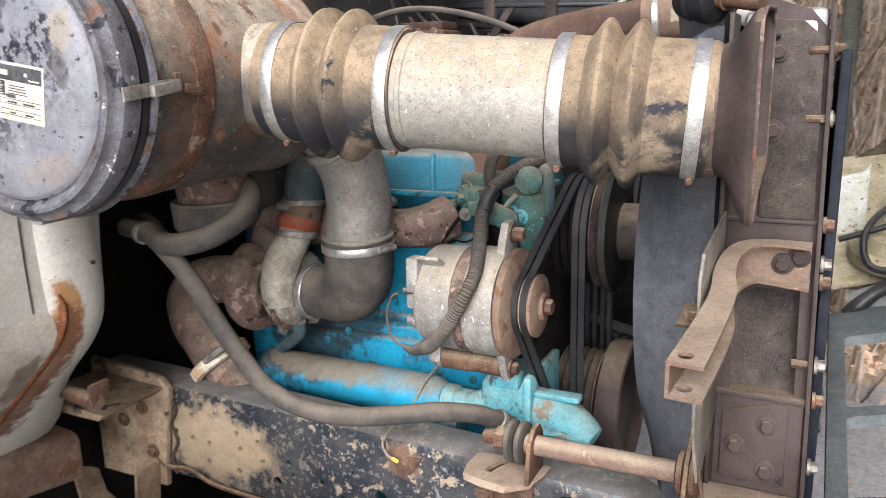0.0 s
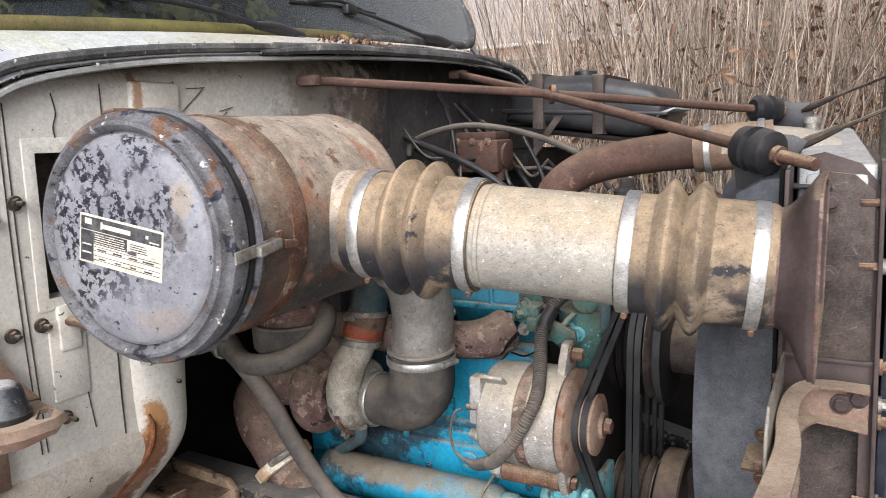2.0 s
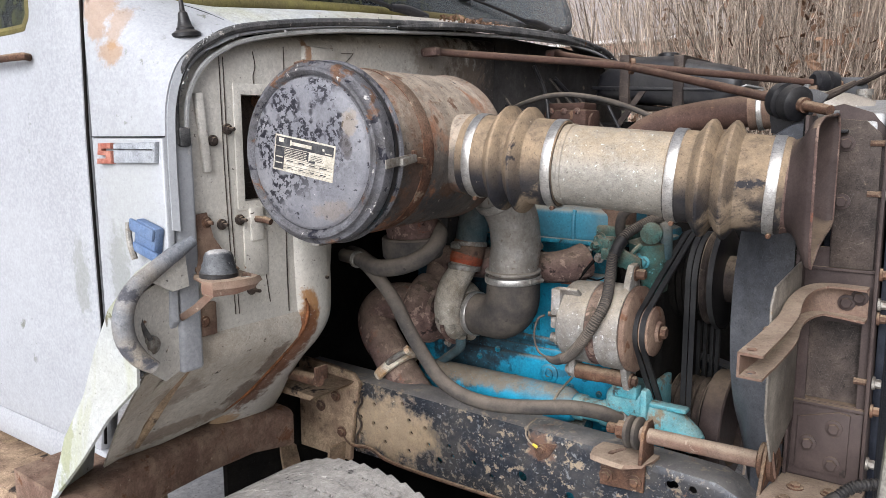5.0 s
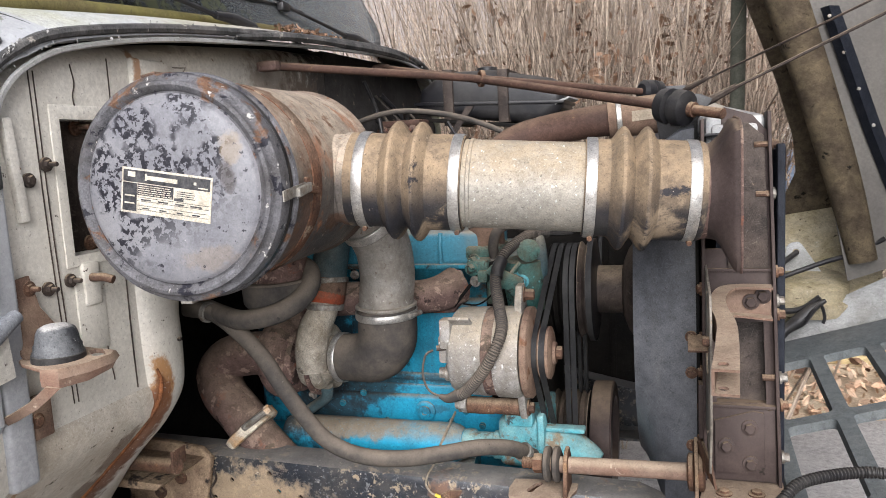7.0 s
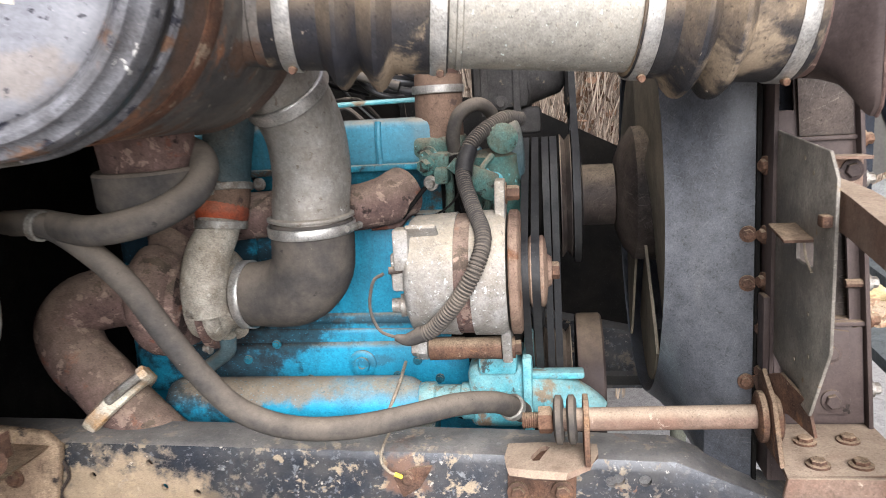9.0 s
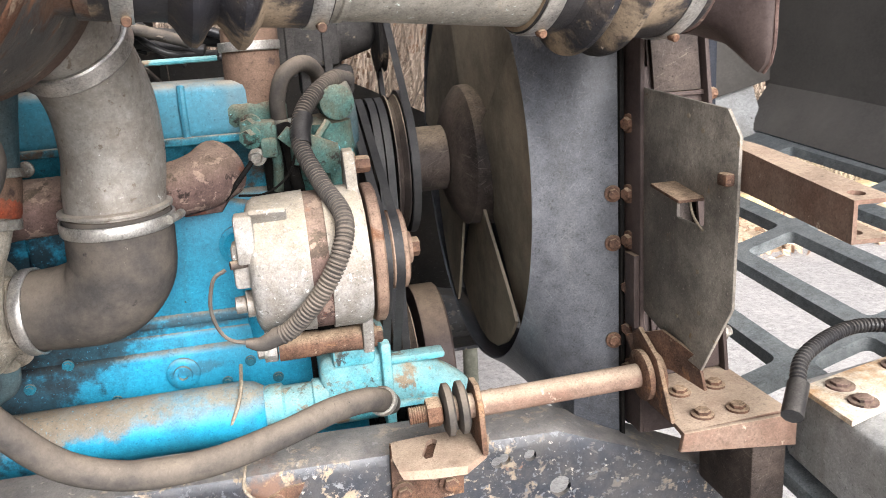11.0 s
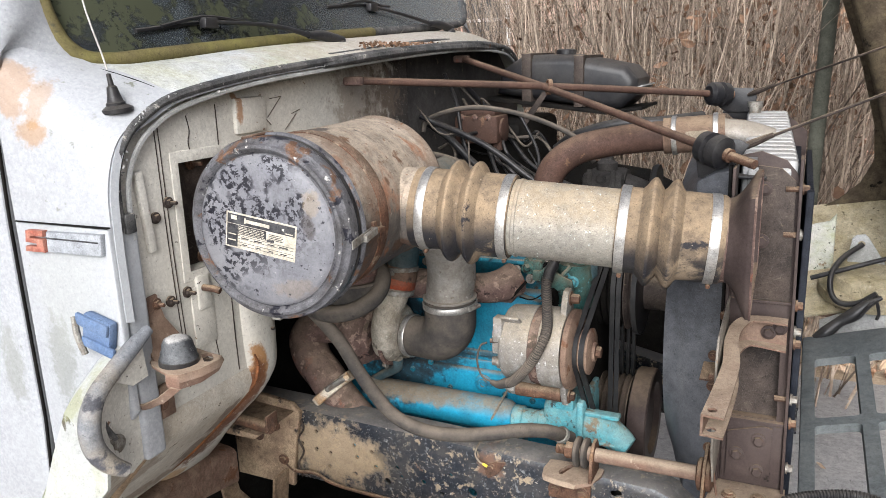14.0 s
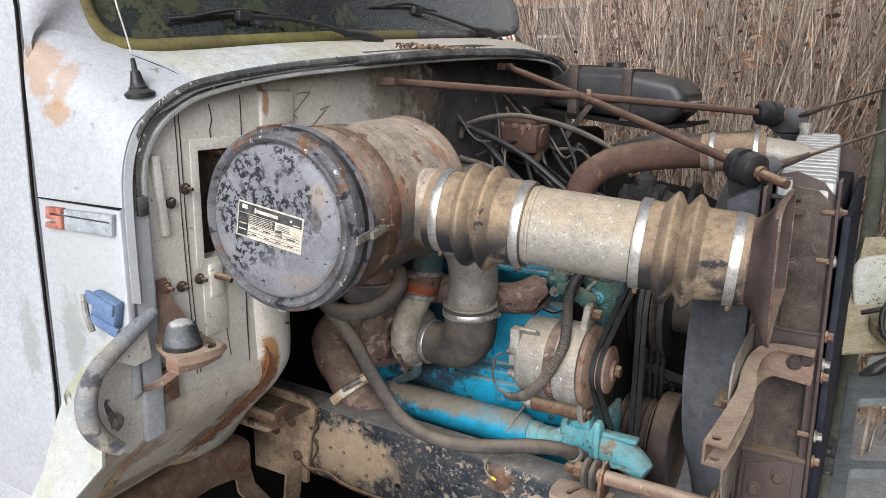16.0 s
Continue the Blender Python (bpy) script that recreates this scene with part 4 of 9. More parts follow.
part("rim", lathe(TC, (0, 1, 0), [(0.05, 0.0), (0.05, 0.10), (0.09, 0.16), (0.09, 0.22), (0.03, 0.245), (0.03, 0.235), (0.08, 0.20), (0.075, 0.15), (0.035, 0.09), (0.035, 0.0)], 40), M_RUSTY, tyre, "dull rusty steel rim")

# ---------- cab ----------
cab = thing("truck_cab", (-1.9, 1.5, 0.9), "white weathered truck cab with algae and rust stains", "truck cab")


front = [(-1.045, 0.43, 1.32), (-1.045, 0.43, 1.45), (-1.045, 0.43, 1.60), (-1.05, 0.437, 1.69), (-1.05, 0.466, 1.752), (-1.047, 0.515, 1.792), (-1.04, 0.59, 1.822), (-1.02, 0.78, 1.852),
         (-1.0, 1.0, 1.872), (-0.975, 1.35, 1.897), (-0.96, 1.75, 1.913), (-0.97, 2.05, 1.905), (-1.0, 2.25, 1.88), (-1.03, 2.42, 1.82), (-1.05, 2.52, 1.70), (-1.05, 2.57, 1.4)]
back = [(-1.268, 0.40, 1.10), (-1.268, 0.40, 1.40), (-1.268, 0.40, 1.60), (-1.268, 0.40, 1.73), (-1.268, 0.402, 1.83), (-1.263, 0.432, 1.870), (-1.222, 0.535, 1.880), (-1.19, 0.72, 1.893),
        (-1.17, 1.0, 1.917), (-1.16, 1.40, 1.940), (-1.16, 1.8, 1.962), (-1.17, 2.05, 1.972), (-1.19, 2.25, 1.965), (-1.23, 2.45, 1.90), (-1.268, 2.58, 1.72), (-1.268, 2.60, 1.4)]
lip = [tuple(q) for q in front]
front[:5] = [(-1.036, 0.405, 1.32), (-1.036, 0.405, 1.45), (-1.036, 0.405, 1.60), (-1.041, 0.416, 1.69), (-1.046, 0.452, 1.758)]
rows = []
fg, bg = glide(front, 4), glide(back, 4)
for f in (0.0, 0.12, 0.3, 0.5, 0.7, 0.85, 0.93, 1.0):
    row = []
    for k, (a, b) in enumerate(zip(fg, bg)):
        lift = max(0.0, min(1.0, (k - 13) / 3)) * (1.0 if k < 21 else max(0.0, 1 - (k - 21) / 5))
        row.append(Vector(a).lerp(Vector(b), f) + Vector((0, 0, (0.012 * math.sin(math.pi * f) if a[2] > 1.7 else 0) + 0.045 * lift * f ** 5)))
    rows.append(row)
side_n = 10
part("fender_panel", loft([r[:side_n] for r in rows], 0.004), M_WHITE, cab, "white side panel with peeling tan stains")
part("corner_panel", loft([r[side_n - 1:25] for r in rows], 0.004), M_WHITE, cab)
part("cowl_top", loft([r[24:] for r in rows], 0.004), M_COWL, cab, "pale cowl stained yellow-green with algae")
part("rounded_return", loft([glide(front[1:9], 4), glide([(x + 0.003, y + 0.012, z - 0.003) for x, y, z in front[1:9]], 4), glide([(x - 0.012, y + 0.012, z - 0.006) for x, y, z in lip[1:9]], 4)], 0.003), M_WHITE, cab)
# lower side panel below the body line, set a little proud
part("lower_side_panel", slab([(-1.262, 1.16), (-1.14, 1.16), (-1.036, 1.28), (-1.036, 1.6165), (-1.262, 1.6175)], "y", 0.394, 0.412, 0.005, segs=3), M_WHITE, cab)
# door
part("door", slab([(-2.6, 0.96), (-1.32, 0.96), (-1.300, 1.05), (-1.286, 1.23), (-1.289, 1.50), (-1.289, 1.62), (-1.281, 1.79), (-1.270, 1.95), (-1.298, 2.10), (-1.368, 2.30), (-1.478, 2.55), (-1.60, 2.55), (-1.49, 2.10), (-1.47, 1.92), (-1.485, 1.855), (-1.54, 1.838), (-2.6, 1.838)],
                  "y", 0.392, 0.43, 0.006), M_WHITE, cab, "white cab door with green algae streaks")
part("sill", box((-2.7, 0.40, 0.88), (-1.31, 0.47, 0.955), 0.012), M_WHITE, cab)
part("side_window", slab([(-2.6, 1.83), (-1.46, 1.83), (-1.58, 2.55), (-2.6, 2.55)], "y", 0.418, 0.424), M_GLASS, cab, "dark side window")
part("window_rubber", pipe([(-2.6, 0.398, 1.842), (-1.9, 0.398, 1.842), (-1.54, 0.398, 1.842), (-1.49, 0.398, 1.852), (-1.475, 0.398, 1.90), (-1.49, 0.398, 2.10), (-1.57, 0.398, 2.45)], 0.010, 8), M_OLIVE, cab)
part("door_rod", pipe([(-2.1, 0.372, 1.782), (-1.7, 0.370, 1.782), (-1.485, 0.370, 1.782), (-1.478, 0.39, 1.782)], 0.008, 10), M_RUSTY, cab, "rusty grab rod")
# windscreen pillar, frame and glass
ws_base = [(-1.245, 0.507, 1.975), (-1.228, 0.530, 1.915), (-1.205, 0.58, 1.892), (-1.18, 0.72, 1.902), (-1.165, 1.05, 1.928), (-1.155, 1.5, 1.955), (-1.16, 1.95, 1.982), (-1.185, 2.2, 2.0), (-1.21, 2.30, 2.03), (-1.24, 2.345, 2.09)]
ws_top = [(-1.44, 0.535, 2.55), (-1.44, 0.56, 2.58), (-1.43, 0.61, 2.60), (-1.42, 0.74, 2.62), (-1.41, 1.05, 2.64), (-1.41, 1.5, 2.66), (-1.42, 1.95, 2.67), (-1.43, 2.15, 2.67), (-1.44, 2.25, 2.66), (-1.45, 2.32, 2.62)]
bs, ts = glide(ws_base, 4), glide(ws_top, 4)
part("windscreen", loft([[Vector(a).lerp(Vector(b), f) for a, b in zip(bs, ts)] for f in (0, 0.35, 0.7, 1.0)], 0.005), M_GLASS, cab, "dark windscreen mottled with algae")
part("windscreen_rubber", pipe([(-1.42, 0.532, 2.45), (-1.34, 0.522, 2.22), (-1.275, 0.510, 2.07)] + ws_base[:6], 0.015, 10, 5), M_OLIVE, cab, "olive mossy windscreen seal")
part("far_rubber", pipe(ws_base[5:] + [(-1.30, 2.36, 2.2), (-1.40, 2.345, 2.45)], 0.013, 10, 5), M_SEAL, cab, "black far end of the windscreen seal")
edge_low = rows[-1][14:25]
pillar_rows = [edge_low]
for left, right in (((-1.264, 0.402, 1.95), (-1.248, 0.513, 1.985)), ((-1.286, 0.405, 2.10), (-1.29, 0.52, 2.11)), ((-1.356, 0.412, 2.30), (-1.36, 0.53, 2.30)), ((-1.466, 0.425, 2.56), (-1.45, 0.54, 2.56))):
    k_n = len(edge_low) - 1
    pillar_rows.append([Vector(left).lerp(Vector(right), k / k_n) + Vector((0.018 * math.sin(math.pi * k / k_n), -0.014 * math.sin(math.pi * k / k_n), 0)) for k in range(k_n + 1)])
pillar_cols = [glide(c, 4) for c in zip(*pillar_rows)]
part("pillar", loft([list(r) for r in zip(*pillar_cols)], 0.006), M_WHITE, cab, "white windscreen pillar")
part("far_pillar", loft([[(-1.25, 2.35, 2.02), (-1.24, 2.42, 1.98), (-1.30, 2.58, 1.9)], [(-1.46, 2.33, 2.6), (-1.45, 2.40, 2.6), (-1.5, 2.5, 2.6)]], 0.006), M_WHITE, cab)
# added solid box, dark so that the cab looks unlit through the glass
part("interior", box((-2.55, 0.47, 1.0), (-1.9, 2.5, 2.55), 0.05), M_CABDARK, cab, "solid dark box standing in for the unlit cab interior")
part("dashboard", slab([(-1.30, 1.6), (-1.25, 1.90), (-1.40, 1.93), (-1.55, 1.80), (-1.55, 1.6)], "y", 0.5, 2.5, 0.02), M_CABDARK, cab)
part("roof", slab([(-2.7, 2.62), (-1.44, 2.66), (-1.42, 2.70), (-2.7, 2.78)], "y", 0.43, 2.57, 0.02), M_WHITE, cab)
part("rear_wall", box((-2.72, 0.42, 0.95), (-2.66, 2.58, 2.70), 0.01), M_WHITE, cab)
part("steering_wheel", lathe((-1.50, 2.05, 2.02), (0.75, 0, 0.66), [(0.0, 0.20), (0.012, 0.212), (0.024, 0.20), (0.012, 0.188), (0.0, 0.20)], 40), M_BLACK, cab, "black steering wheel")
# body gaps
gap_line = [(-1.30, 0.98), (-1.277, 1.23), (-1.279, 1.50), (-1.279, 1.62), (-1.272, 1.79), (-1.264, 1.95), (-1.292, 2.10), (-1.36, 2.30)]
part("door_gap", loft([[(x - 0.0035, 0.396, z), (x + 0.0020, 0.396, z)] for x, z in gap_line], 0.004), M_DARK, cab)
part("panel_joint", pipe([rows[i][24] + Vector((0, -0.012 * math.sin(math.pi * i / 7), 0.001)) for i in range(8)], 0.0013, 6), M_DARK, cab, "dark joint between cowl and corner panel")
part("body_joint", box((-1.264, 0.3925, 1.6172), (-1.037, 0.42, 1.6190)), M_DARK, cab)
# badge
badge = part("badge", slab([(-1.180, 1.569), (-1.048, 1.571), (-1.043, 1.609), (-1.177, 1.606)], "y", 0.384, 0.396, 0.003), M_GREY, cab, "grey plastic side badge")
part("badge_line", box((-1.175, 0.3825, 1.594), (-1.050, 0.385, 1.5965)), M_INK, badge)
part("emblem", slab([(-1.235, 1.567), (-1.186, 1.568), (-1.186, 1.592), (-1.218, 1.592), (-1.218, 1.596), (-1.186, 1.596), (-1.184, 1.607), (-1.228, 1.606), (-1.232, 1.584), (-1.204, 1.583), (-1.204, 1.578), (-1.234, 1.577)], "y", 0.383, 0.396, 0.0015), M_RED, badge, "faded red emblem")
# cowl seal along the front lip
seal_pts = [(x + 0.004, y - 0.004 if y < 0.5 else y, z + 0.004) for x, y, z in lip[2:14]]
part("cowl_seal", pipe(seal_pts, 0.0085, 8, 5), M_SEAL, cab, "weathered black rubber cowl seal")
inner_pts = [(x + 0.002, y + 0.022 if y < 0.6 else y, z - 0.015) for x, y, z in lip[2:14]]
part("cowl_lip", pipe(inner_pts, 0.005, 6, 5), M_SILL, cab, "grey crumbling lip below the seal")

part("torn_trim", pipe([(-1.0 + 0.006, 1.0, 1.872 - 0.004), (-0.968, 1.2, 1.888), (-0.962, 1.45, 1.900), (-0.952, 1.75, 1.908), (-0.965, 2.0, 1.903)], [0.006, 0.010, 0.009, 0.011, 0.006], 7), M_SEAL, cab, "torn layered cowl trim")
part("torn_trim", pipe([(-1.03, 1.08, 1.892), (-1.02, 1.3, 1.905), (-1.01, 1.6, 1.925), (-1.02, 1.9, 1.93)], [0.004, 0.007, 0.007, 0.004], 6), M_SEAL, cab)
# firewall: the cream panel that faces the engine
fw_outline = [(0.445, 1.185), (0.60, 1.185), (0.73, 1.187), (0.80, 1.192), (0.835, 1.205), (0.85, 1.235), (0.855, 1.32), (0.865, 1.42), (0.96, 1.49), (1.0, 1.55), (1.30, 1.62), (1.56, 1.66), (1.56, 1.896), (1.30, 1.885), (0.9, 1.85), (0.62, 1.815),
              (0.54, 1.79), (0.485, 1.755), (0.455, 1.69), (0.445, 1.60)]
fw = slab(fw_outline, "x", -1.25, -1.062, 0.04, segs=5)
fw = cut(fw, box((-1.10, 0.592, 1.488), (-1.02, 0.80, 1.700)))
firewall = part("firewall", fw, M_CREAM, cab, "cream painted firewall panel with rust stains and a near-black far top")
# dark plate shuts the cut; its colour paints the hole's unlit depth
part("firewall_pocket", box((-1.13, 0.582, 1.475), (-1.098, 0.81, 1.715)), M_DKBROWN, firewall, "dark plate standing in for the shaded inside of an opening")
part("firewall_upper", slab([(1.30, 1.3), (2.5, 1.3), (2.5, 1.72), (2.3, 1.89), (2.0, 1.912), (1.55, 1.905), (1.53, 1.70), (1.30, 1.64)], "x", -1.2, -1.065, 0.01), M_GRIME, cab, "grimy grey upper firewall")
# added dark sheet, shuts the gap under the cowl with painted shade
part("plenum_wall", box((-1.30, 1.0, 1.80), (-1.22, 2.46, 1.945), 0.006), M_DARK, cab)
# added dark sheets stand in for the unlit depth of the engine bay
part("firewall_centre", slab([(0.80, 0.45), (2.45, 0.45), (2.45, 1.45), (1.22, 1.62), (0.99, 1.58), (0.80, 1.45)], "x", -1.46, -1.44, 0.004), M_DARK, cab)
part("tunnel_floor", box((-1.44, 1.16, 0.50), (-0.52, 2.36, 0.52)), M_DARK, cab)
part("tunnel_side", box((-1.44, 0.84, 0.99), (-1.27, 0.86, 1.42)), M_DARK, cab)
# ribs pressed into the panel
for y, z0, z1 in ((0.566, 1.26, 1.77), (0.557, 1.26, 1.77), (0.80, 1.735, 1.80), (0.648, 1.27, 1.43)):
    part("groove", pipe([(-1.0615, y, z0), (-1.0612, y - 0.01, (z0 + z1) / 2), (-1.0615, y - 0.012, z1)], 0.0011, 5), M_DKBROWN, firewall, "thin dark brown groove line")
part("opening_frame", cut(box((-1.066, 0.574, 1.47), (-1.0595, 0.83, 1.722), 0.002), box((-1.1, 0.592, 1.488), (-1.0, 0.80, 1.700))), M_CREAM, firewall)
part("pressed_pad", box((-1.068, 0.76, 1.735), (-1.052, 0.86, 1.81), 0.007), M_CREAM, firewall)
part("lower_pad", box((-1.068, 0.585, 1.33), (-1.0585, 0.645, 1.455), 0.003), M_CREAM, firewall)
part("bracket_strip", box((-1.066, 0.488, 1.55), (-1.052, 0.505, 1.70), 0.003, turn=Matrix.Rotation(radians(5), 4, "X")), M_CREAM, firewall)
part("edge_channel", box((-1.085, 0.414, 1.175), (-1.040, 0.463, 1.612), 0.009, segs=3), M_WHITE, firewall, "white upright edge strip")
# rounded corner post that runs down the panel and on under the cab
post_rows = []
for px, pz, nx, nz, y_in, y_out in glide([(-1.060, 1.47, 1.0, 0.0, 0.716, 0.852), (-1.060, 1.36, 1.0, 0.0, 0.717, 0.852), (-1.060, 1.27, 1.0, 0.0, 0.720, 0.853), (-1.066, 1.205, 0.93, -0.36, 0.724, 0.850), (-1.10, 1.15, 0.74, -0.67, 0.722, 0.848), (-1.16, 1.088, 0.72, -0.69, 0.712, 0.848),
                                  (-1.22, 1.025, 0.72, -0.69, 0.695, 0.868), (-1.275, 0.968, 0.72, -0.69, 0.668, 0.900), (-1.325, 0.915, 0.66, -0.75, 0.66, 0.920), (-1.355, 0.895, 0.3, -0.95, 0.67, 0.910)], 4):
    row = []
    for f, off in ((0.0, -0.006), (0.06, 0.006), (0.18, 0.013), (0.40, 0.015), (0.62, 0.012), (0.80, 0.002), (0.92, -0.016), (0.98, -0.040), (1.0, -0.075)):
        row.append((px + nx * off, y_in + (y_out - y_in) * f, pz + nz * off))
    post_rows.append(row)
part("corner_post", loft(post_rows, 0.004), M_CREAM, firewall, "rounded cream corner post streaked with rust")
part("rust_seam", pipe([(-1.049, 0.738, 1.262), (-1.047, 0.742, 1.235), (-1.056, 0.736, 1.195), (-1.094, 0.731, 1.148), (-1.155, 0.718, 1.085), (-1.215, 0.700, 1.022), (-1.262, 0.66, 0.975)], [0.002, 0.004, 0.005, 0.005, 0.005, 0.005, 0.003], 8), M_RUSTPAN, firewall, "brown rust along the lower seam")
for pts in ([(-1.061, 0.709, 1.802), (-1.061, 0.709, 1.763), (-1.061, 0.708, 1.717)], [(-1.061, 0.627, 1.786), (-1.061, 0.632, 1.757), (-1.061, 0.626, 1.734), (-1.061, 0.633, 1.699)]):
    part("dark_seam", pipe(pts, 0.0011, 6), M_DKBROWN, firewall)
for a, b in ([(-1.060, 0.882, 1.802), (-1.060, 0.923, 1.805)], [(-1.060, 0.920, 1.803), (-1.060, 0.870, 1.763)], [(-1.060, 0.860, 1.763), (-1.060, 0.880, 1.746)], [(-1.060, 0.990, 1.772), (-1.060, 0.956, 1.764)], [(-1.060, 0.974, 1.763), (-1.060, 0.929, 1.731)]):
    part("scratch_mark", pipe([a, b], 0.0008, 5), M_DKBROWN, firewall, "dark scratched mark")
part("panel_seam", pipe([(-1.062, 0.700, 1.24), (-1.061, 0.698, 1.33), (-1.062, 0.70, 1.44)], 0.0015, 6), M_DKBROWN, firewall)
for y, z, s in ((0.555, 1.632, 0.012), (0.531, 1.447, 0.01), (0.575, 1.452, 0.012), (0.597, 1.305, 0.018), (0.802, 1.300, 0.008), (0.52, 1.61, 0.0)):
    part("stud", bolt((-1.058, y, z), (1, 0, 0), 0.0075, 0.008, shank=s), M_DKBROWN, firewall)
part("stud", bolt((-1.095, 0.66, 1.69), (1, 0, 0), 0.009, 0.008, shank=0.02), M_RUSTY, firewall)
part("stud", bolt((-1.095, 0.665, 1.50), (1, 0, 0), 0.009, 0.008, shank=0.02), M_RUSTY, firewall)
clip = part("latch_plate", box((-1.064, 0.60, 1.405), (-1.054, 0.635, 1.475), 0.004), M_CREAM, firewall)
part("latch_pin", pipe([(-1.06, 0.615, 1.45), (-1.03, 0.615, 1.45), (-1.015, 0.618, 1.446)], 0.007, 10), M_RUSTY, clip)
part("seal_bracket", box((-1.05, 0.430, 1.600), (-1.030, 0.452, 1.635), 0.004), M_SEAL, cab, "rusty bracket at the seal's end")
# rust-stained drain pin at the bottom corner
part("stub_bracket", pipe([(-1.22, 0.842, 1.030), (-1.15, 0.82, 1.040), (-1.075, 0.795, 1.052)], 0.015, 12), M_RUSTY, cab, "rusty stub bracket")
part("stub_tab", box((-1.08, 0.785, 1.05), (-1.074, 0.825, 1.085), 0.002), M_RUSTY, cab)

# antenna
ant = thing("antenna", (-1.083, 0.491, 1.805), "black rubber antenna base with a thin whip on the cowl", "antenna")
part("base", lathe((-1.083, 0.491, 1.802), (-0.05, -0.1, 1), [(0, 0), (0, 0.027), (0.007, 0.027), (0.010, 0.022), (0.013, 0.0165), (0.017, 0.0165), (0.019, 0.014), (0.030, 0.011), (0.044, 0.0085), (0.047, 0.005), (0.066, 0.004), (0.068, 0)], 24), M_BLACK, ant)
part("whip", pipe([(-1.087, 0.484, 1.875), (-1.105, 0.46, 2.05), (-1.12, 0.44, 2.5)], 0.0016, 6), M_STEEL, ant)
# wipers: the arm runs back from its pivot, the blade lies on the glass
for pv, elbow_, hook, b0, b1 in (((-1.10, 1.24, 1.922), (-1.145, 1.03, 1.962), (-1.168, 0.84, 1.968), (-1.186, 0.651, 1.946), (-1.190, 1.005, 1.977)),
                                ((-1.115, 1.958, 1.968), (-1.150, 1.73, 2.008), (-1.165, 1.53, 2.030), (-1.182, 1.314, 2.020), (-1.184, 1.667, 2.036))):
    pv, elbow_, hook, b0, b1 = (Vector(q) for q in (pv, elbow_, hook, b0, b1))
    wp = thing("windscreen_wiper", pv - Vector((0, 0, 0.02)), "black windscreen wiper lying on the glass above the cowl", "wiper", "windscreen wipers")
    part("pivot", lathe(pv - Vector((0, 0, 0.022)), (0, 0, 1), [(0, 0), (0, 0.022), (0.018, 0.020), (0.028, 0.014), (0.034, 0)], 18), M_BLACK, wp)
    part("arm_base", pipe([pv + Vector((0, 0.01, 0.004)), pv.lerp(elbow_, 0.25) + Vector((0, 0, 0.008)), pv.lerp(elbow_, 0.5)], [0.015, 0.013, 0.009], 10), M_BLACK, wp)
    part("arm", pipe([pv.lerp(elbow_, 0.4), elbow_, hook], [0.007, 0.005, 0.004], 8), M_BLACK, wp)
    bl = part("blade", pipe([b0, (b0 + b1) / 2 + Vector((0, 0, 0.004)), b1], 0.0045, 6), M_BLACK, wp)
    part("blade_holder", pipe([b0.lerp(b1, 0.18) + Vector((0.006, 0, 0.004)), b0.lerp(b1, 0.42) + Vector((0.010, 0, 0.014)), b0.lerp(b1, 0.58) + Vector((0.010, 0, 0.014)), b0.lerp(b1, 0.8) + Vector((0.006, 0, 0.004))], 0.004, 6), M_BLACK, bl)
    part("blade_clip", box(tuple(hook - Vector((0.012, 0.02, 0.014))), tuple(hook + Vector((0.008, 0.02, 0.008))), 0.003), M_BLACK, bl)
# blue latch on the side panel
hl = thing("hood_latch", (-1.08, 0.394, 1.40), "faded blue plastic latch on the cab side", "latch")
LTURN = Matrix.Rotation(radians(14), 4, "Y")
part("body", box((-1.112, 0.374, 1.402), (-1.046, 0.394, 1.464), 0.006, turn=LTURN), M_CONN, hl)
part("lug", box((-1.120, 0.369, 1.440), (-1.044, 0.377, 1.462), 0.003, turn=LTURN), M_CONN, hl)
part("lug", box((-1.112, 0.369, 1.402), (-1.036, 0.377, 1.420), 0.003, turn=LTURN), M_CONN, hl)
part("pin", pipe([(-1.122, 0.372, 1.462), (-1.116, 0.368, 1.43), (-1.106, 0.370, 1.395)], 0.006, 8), M_ZINC, hl)
# rubber stop on its bracket
stop = thing("hood_stop", (-0.98, 0.45, 1.33), "worn black rubber hood stop on a rusty steel bracket", "hood stop")
shelf = slab([(-1.05, 0.505), (-1.05, 0.455), (-1.02, 0.432), (-0.965, 0.412), (-0.942, 0.417), (-0.926, 0.45), (-0.924, 0.495), (-0.936, 0.516), (-0.975, 0.522), (-1.02, 0.532)], "z", 1.356, 1.362, 0.002)
part("bracket", cut(shelf, slab([(-0.972, 0.505), (-0.943, 0.480), (-0.934, 0.483), (-0.932, 0.494), (-0.955, 0.514), (-0.968, 0.514)], "z", 1.32, 1.38)), M_PINKRUST, stop)
part("back_plate", loft([[(-1.056, 0.455, 1.470), (-1.056, 0.492, 1.474)], [(-1.054, 0.453, 1.415), (-1.054, 0.503, 1.425)], [(-1.045, 0.452, 1.372), (-1.035, 0.528, 1.374)], [(-1.03, 0.448, 1.359), (-1.015, 0.533, 1.360)]], 0.005), M_BRKT, stop)
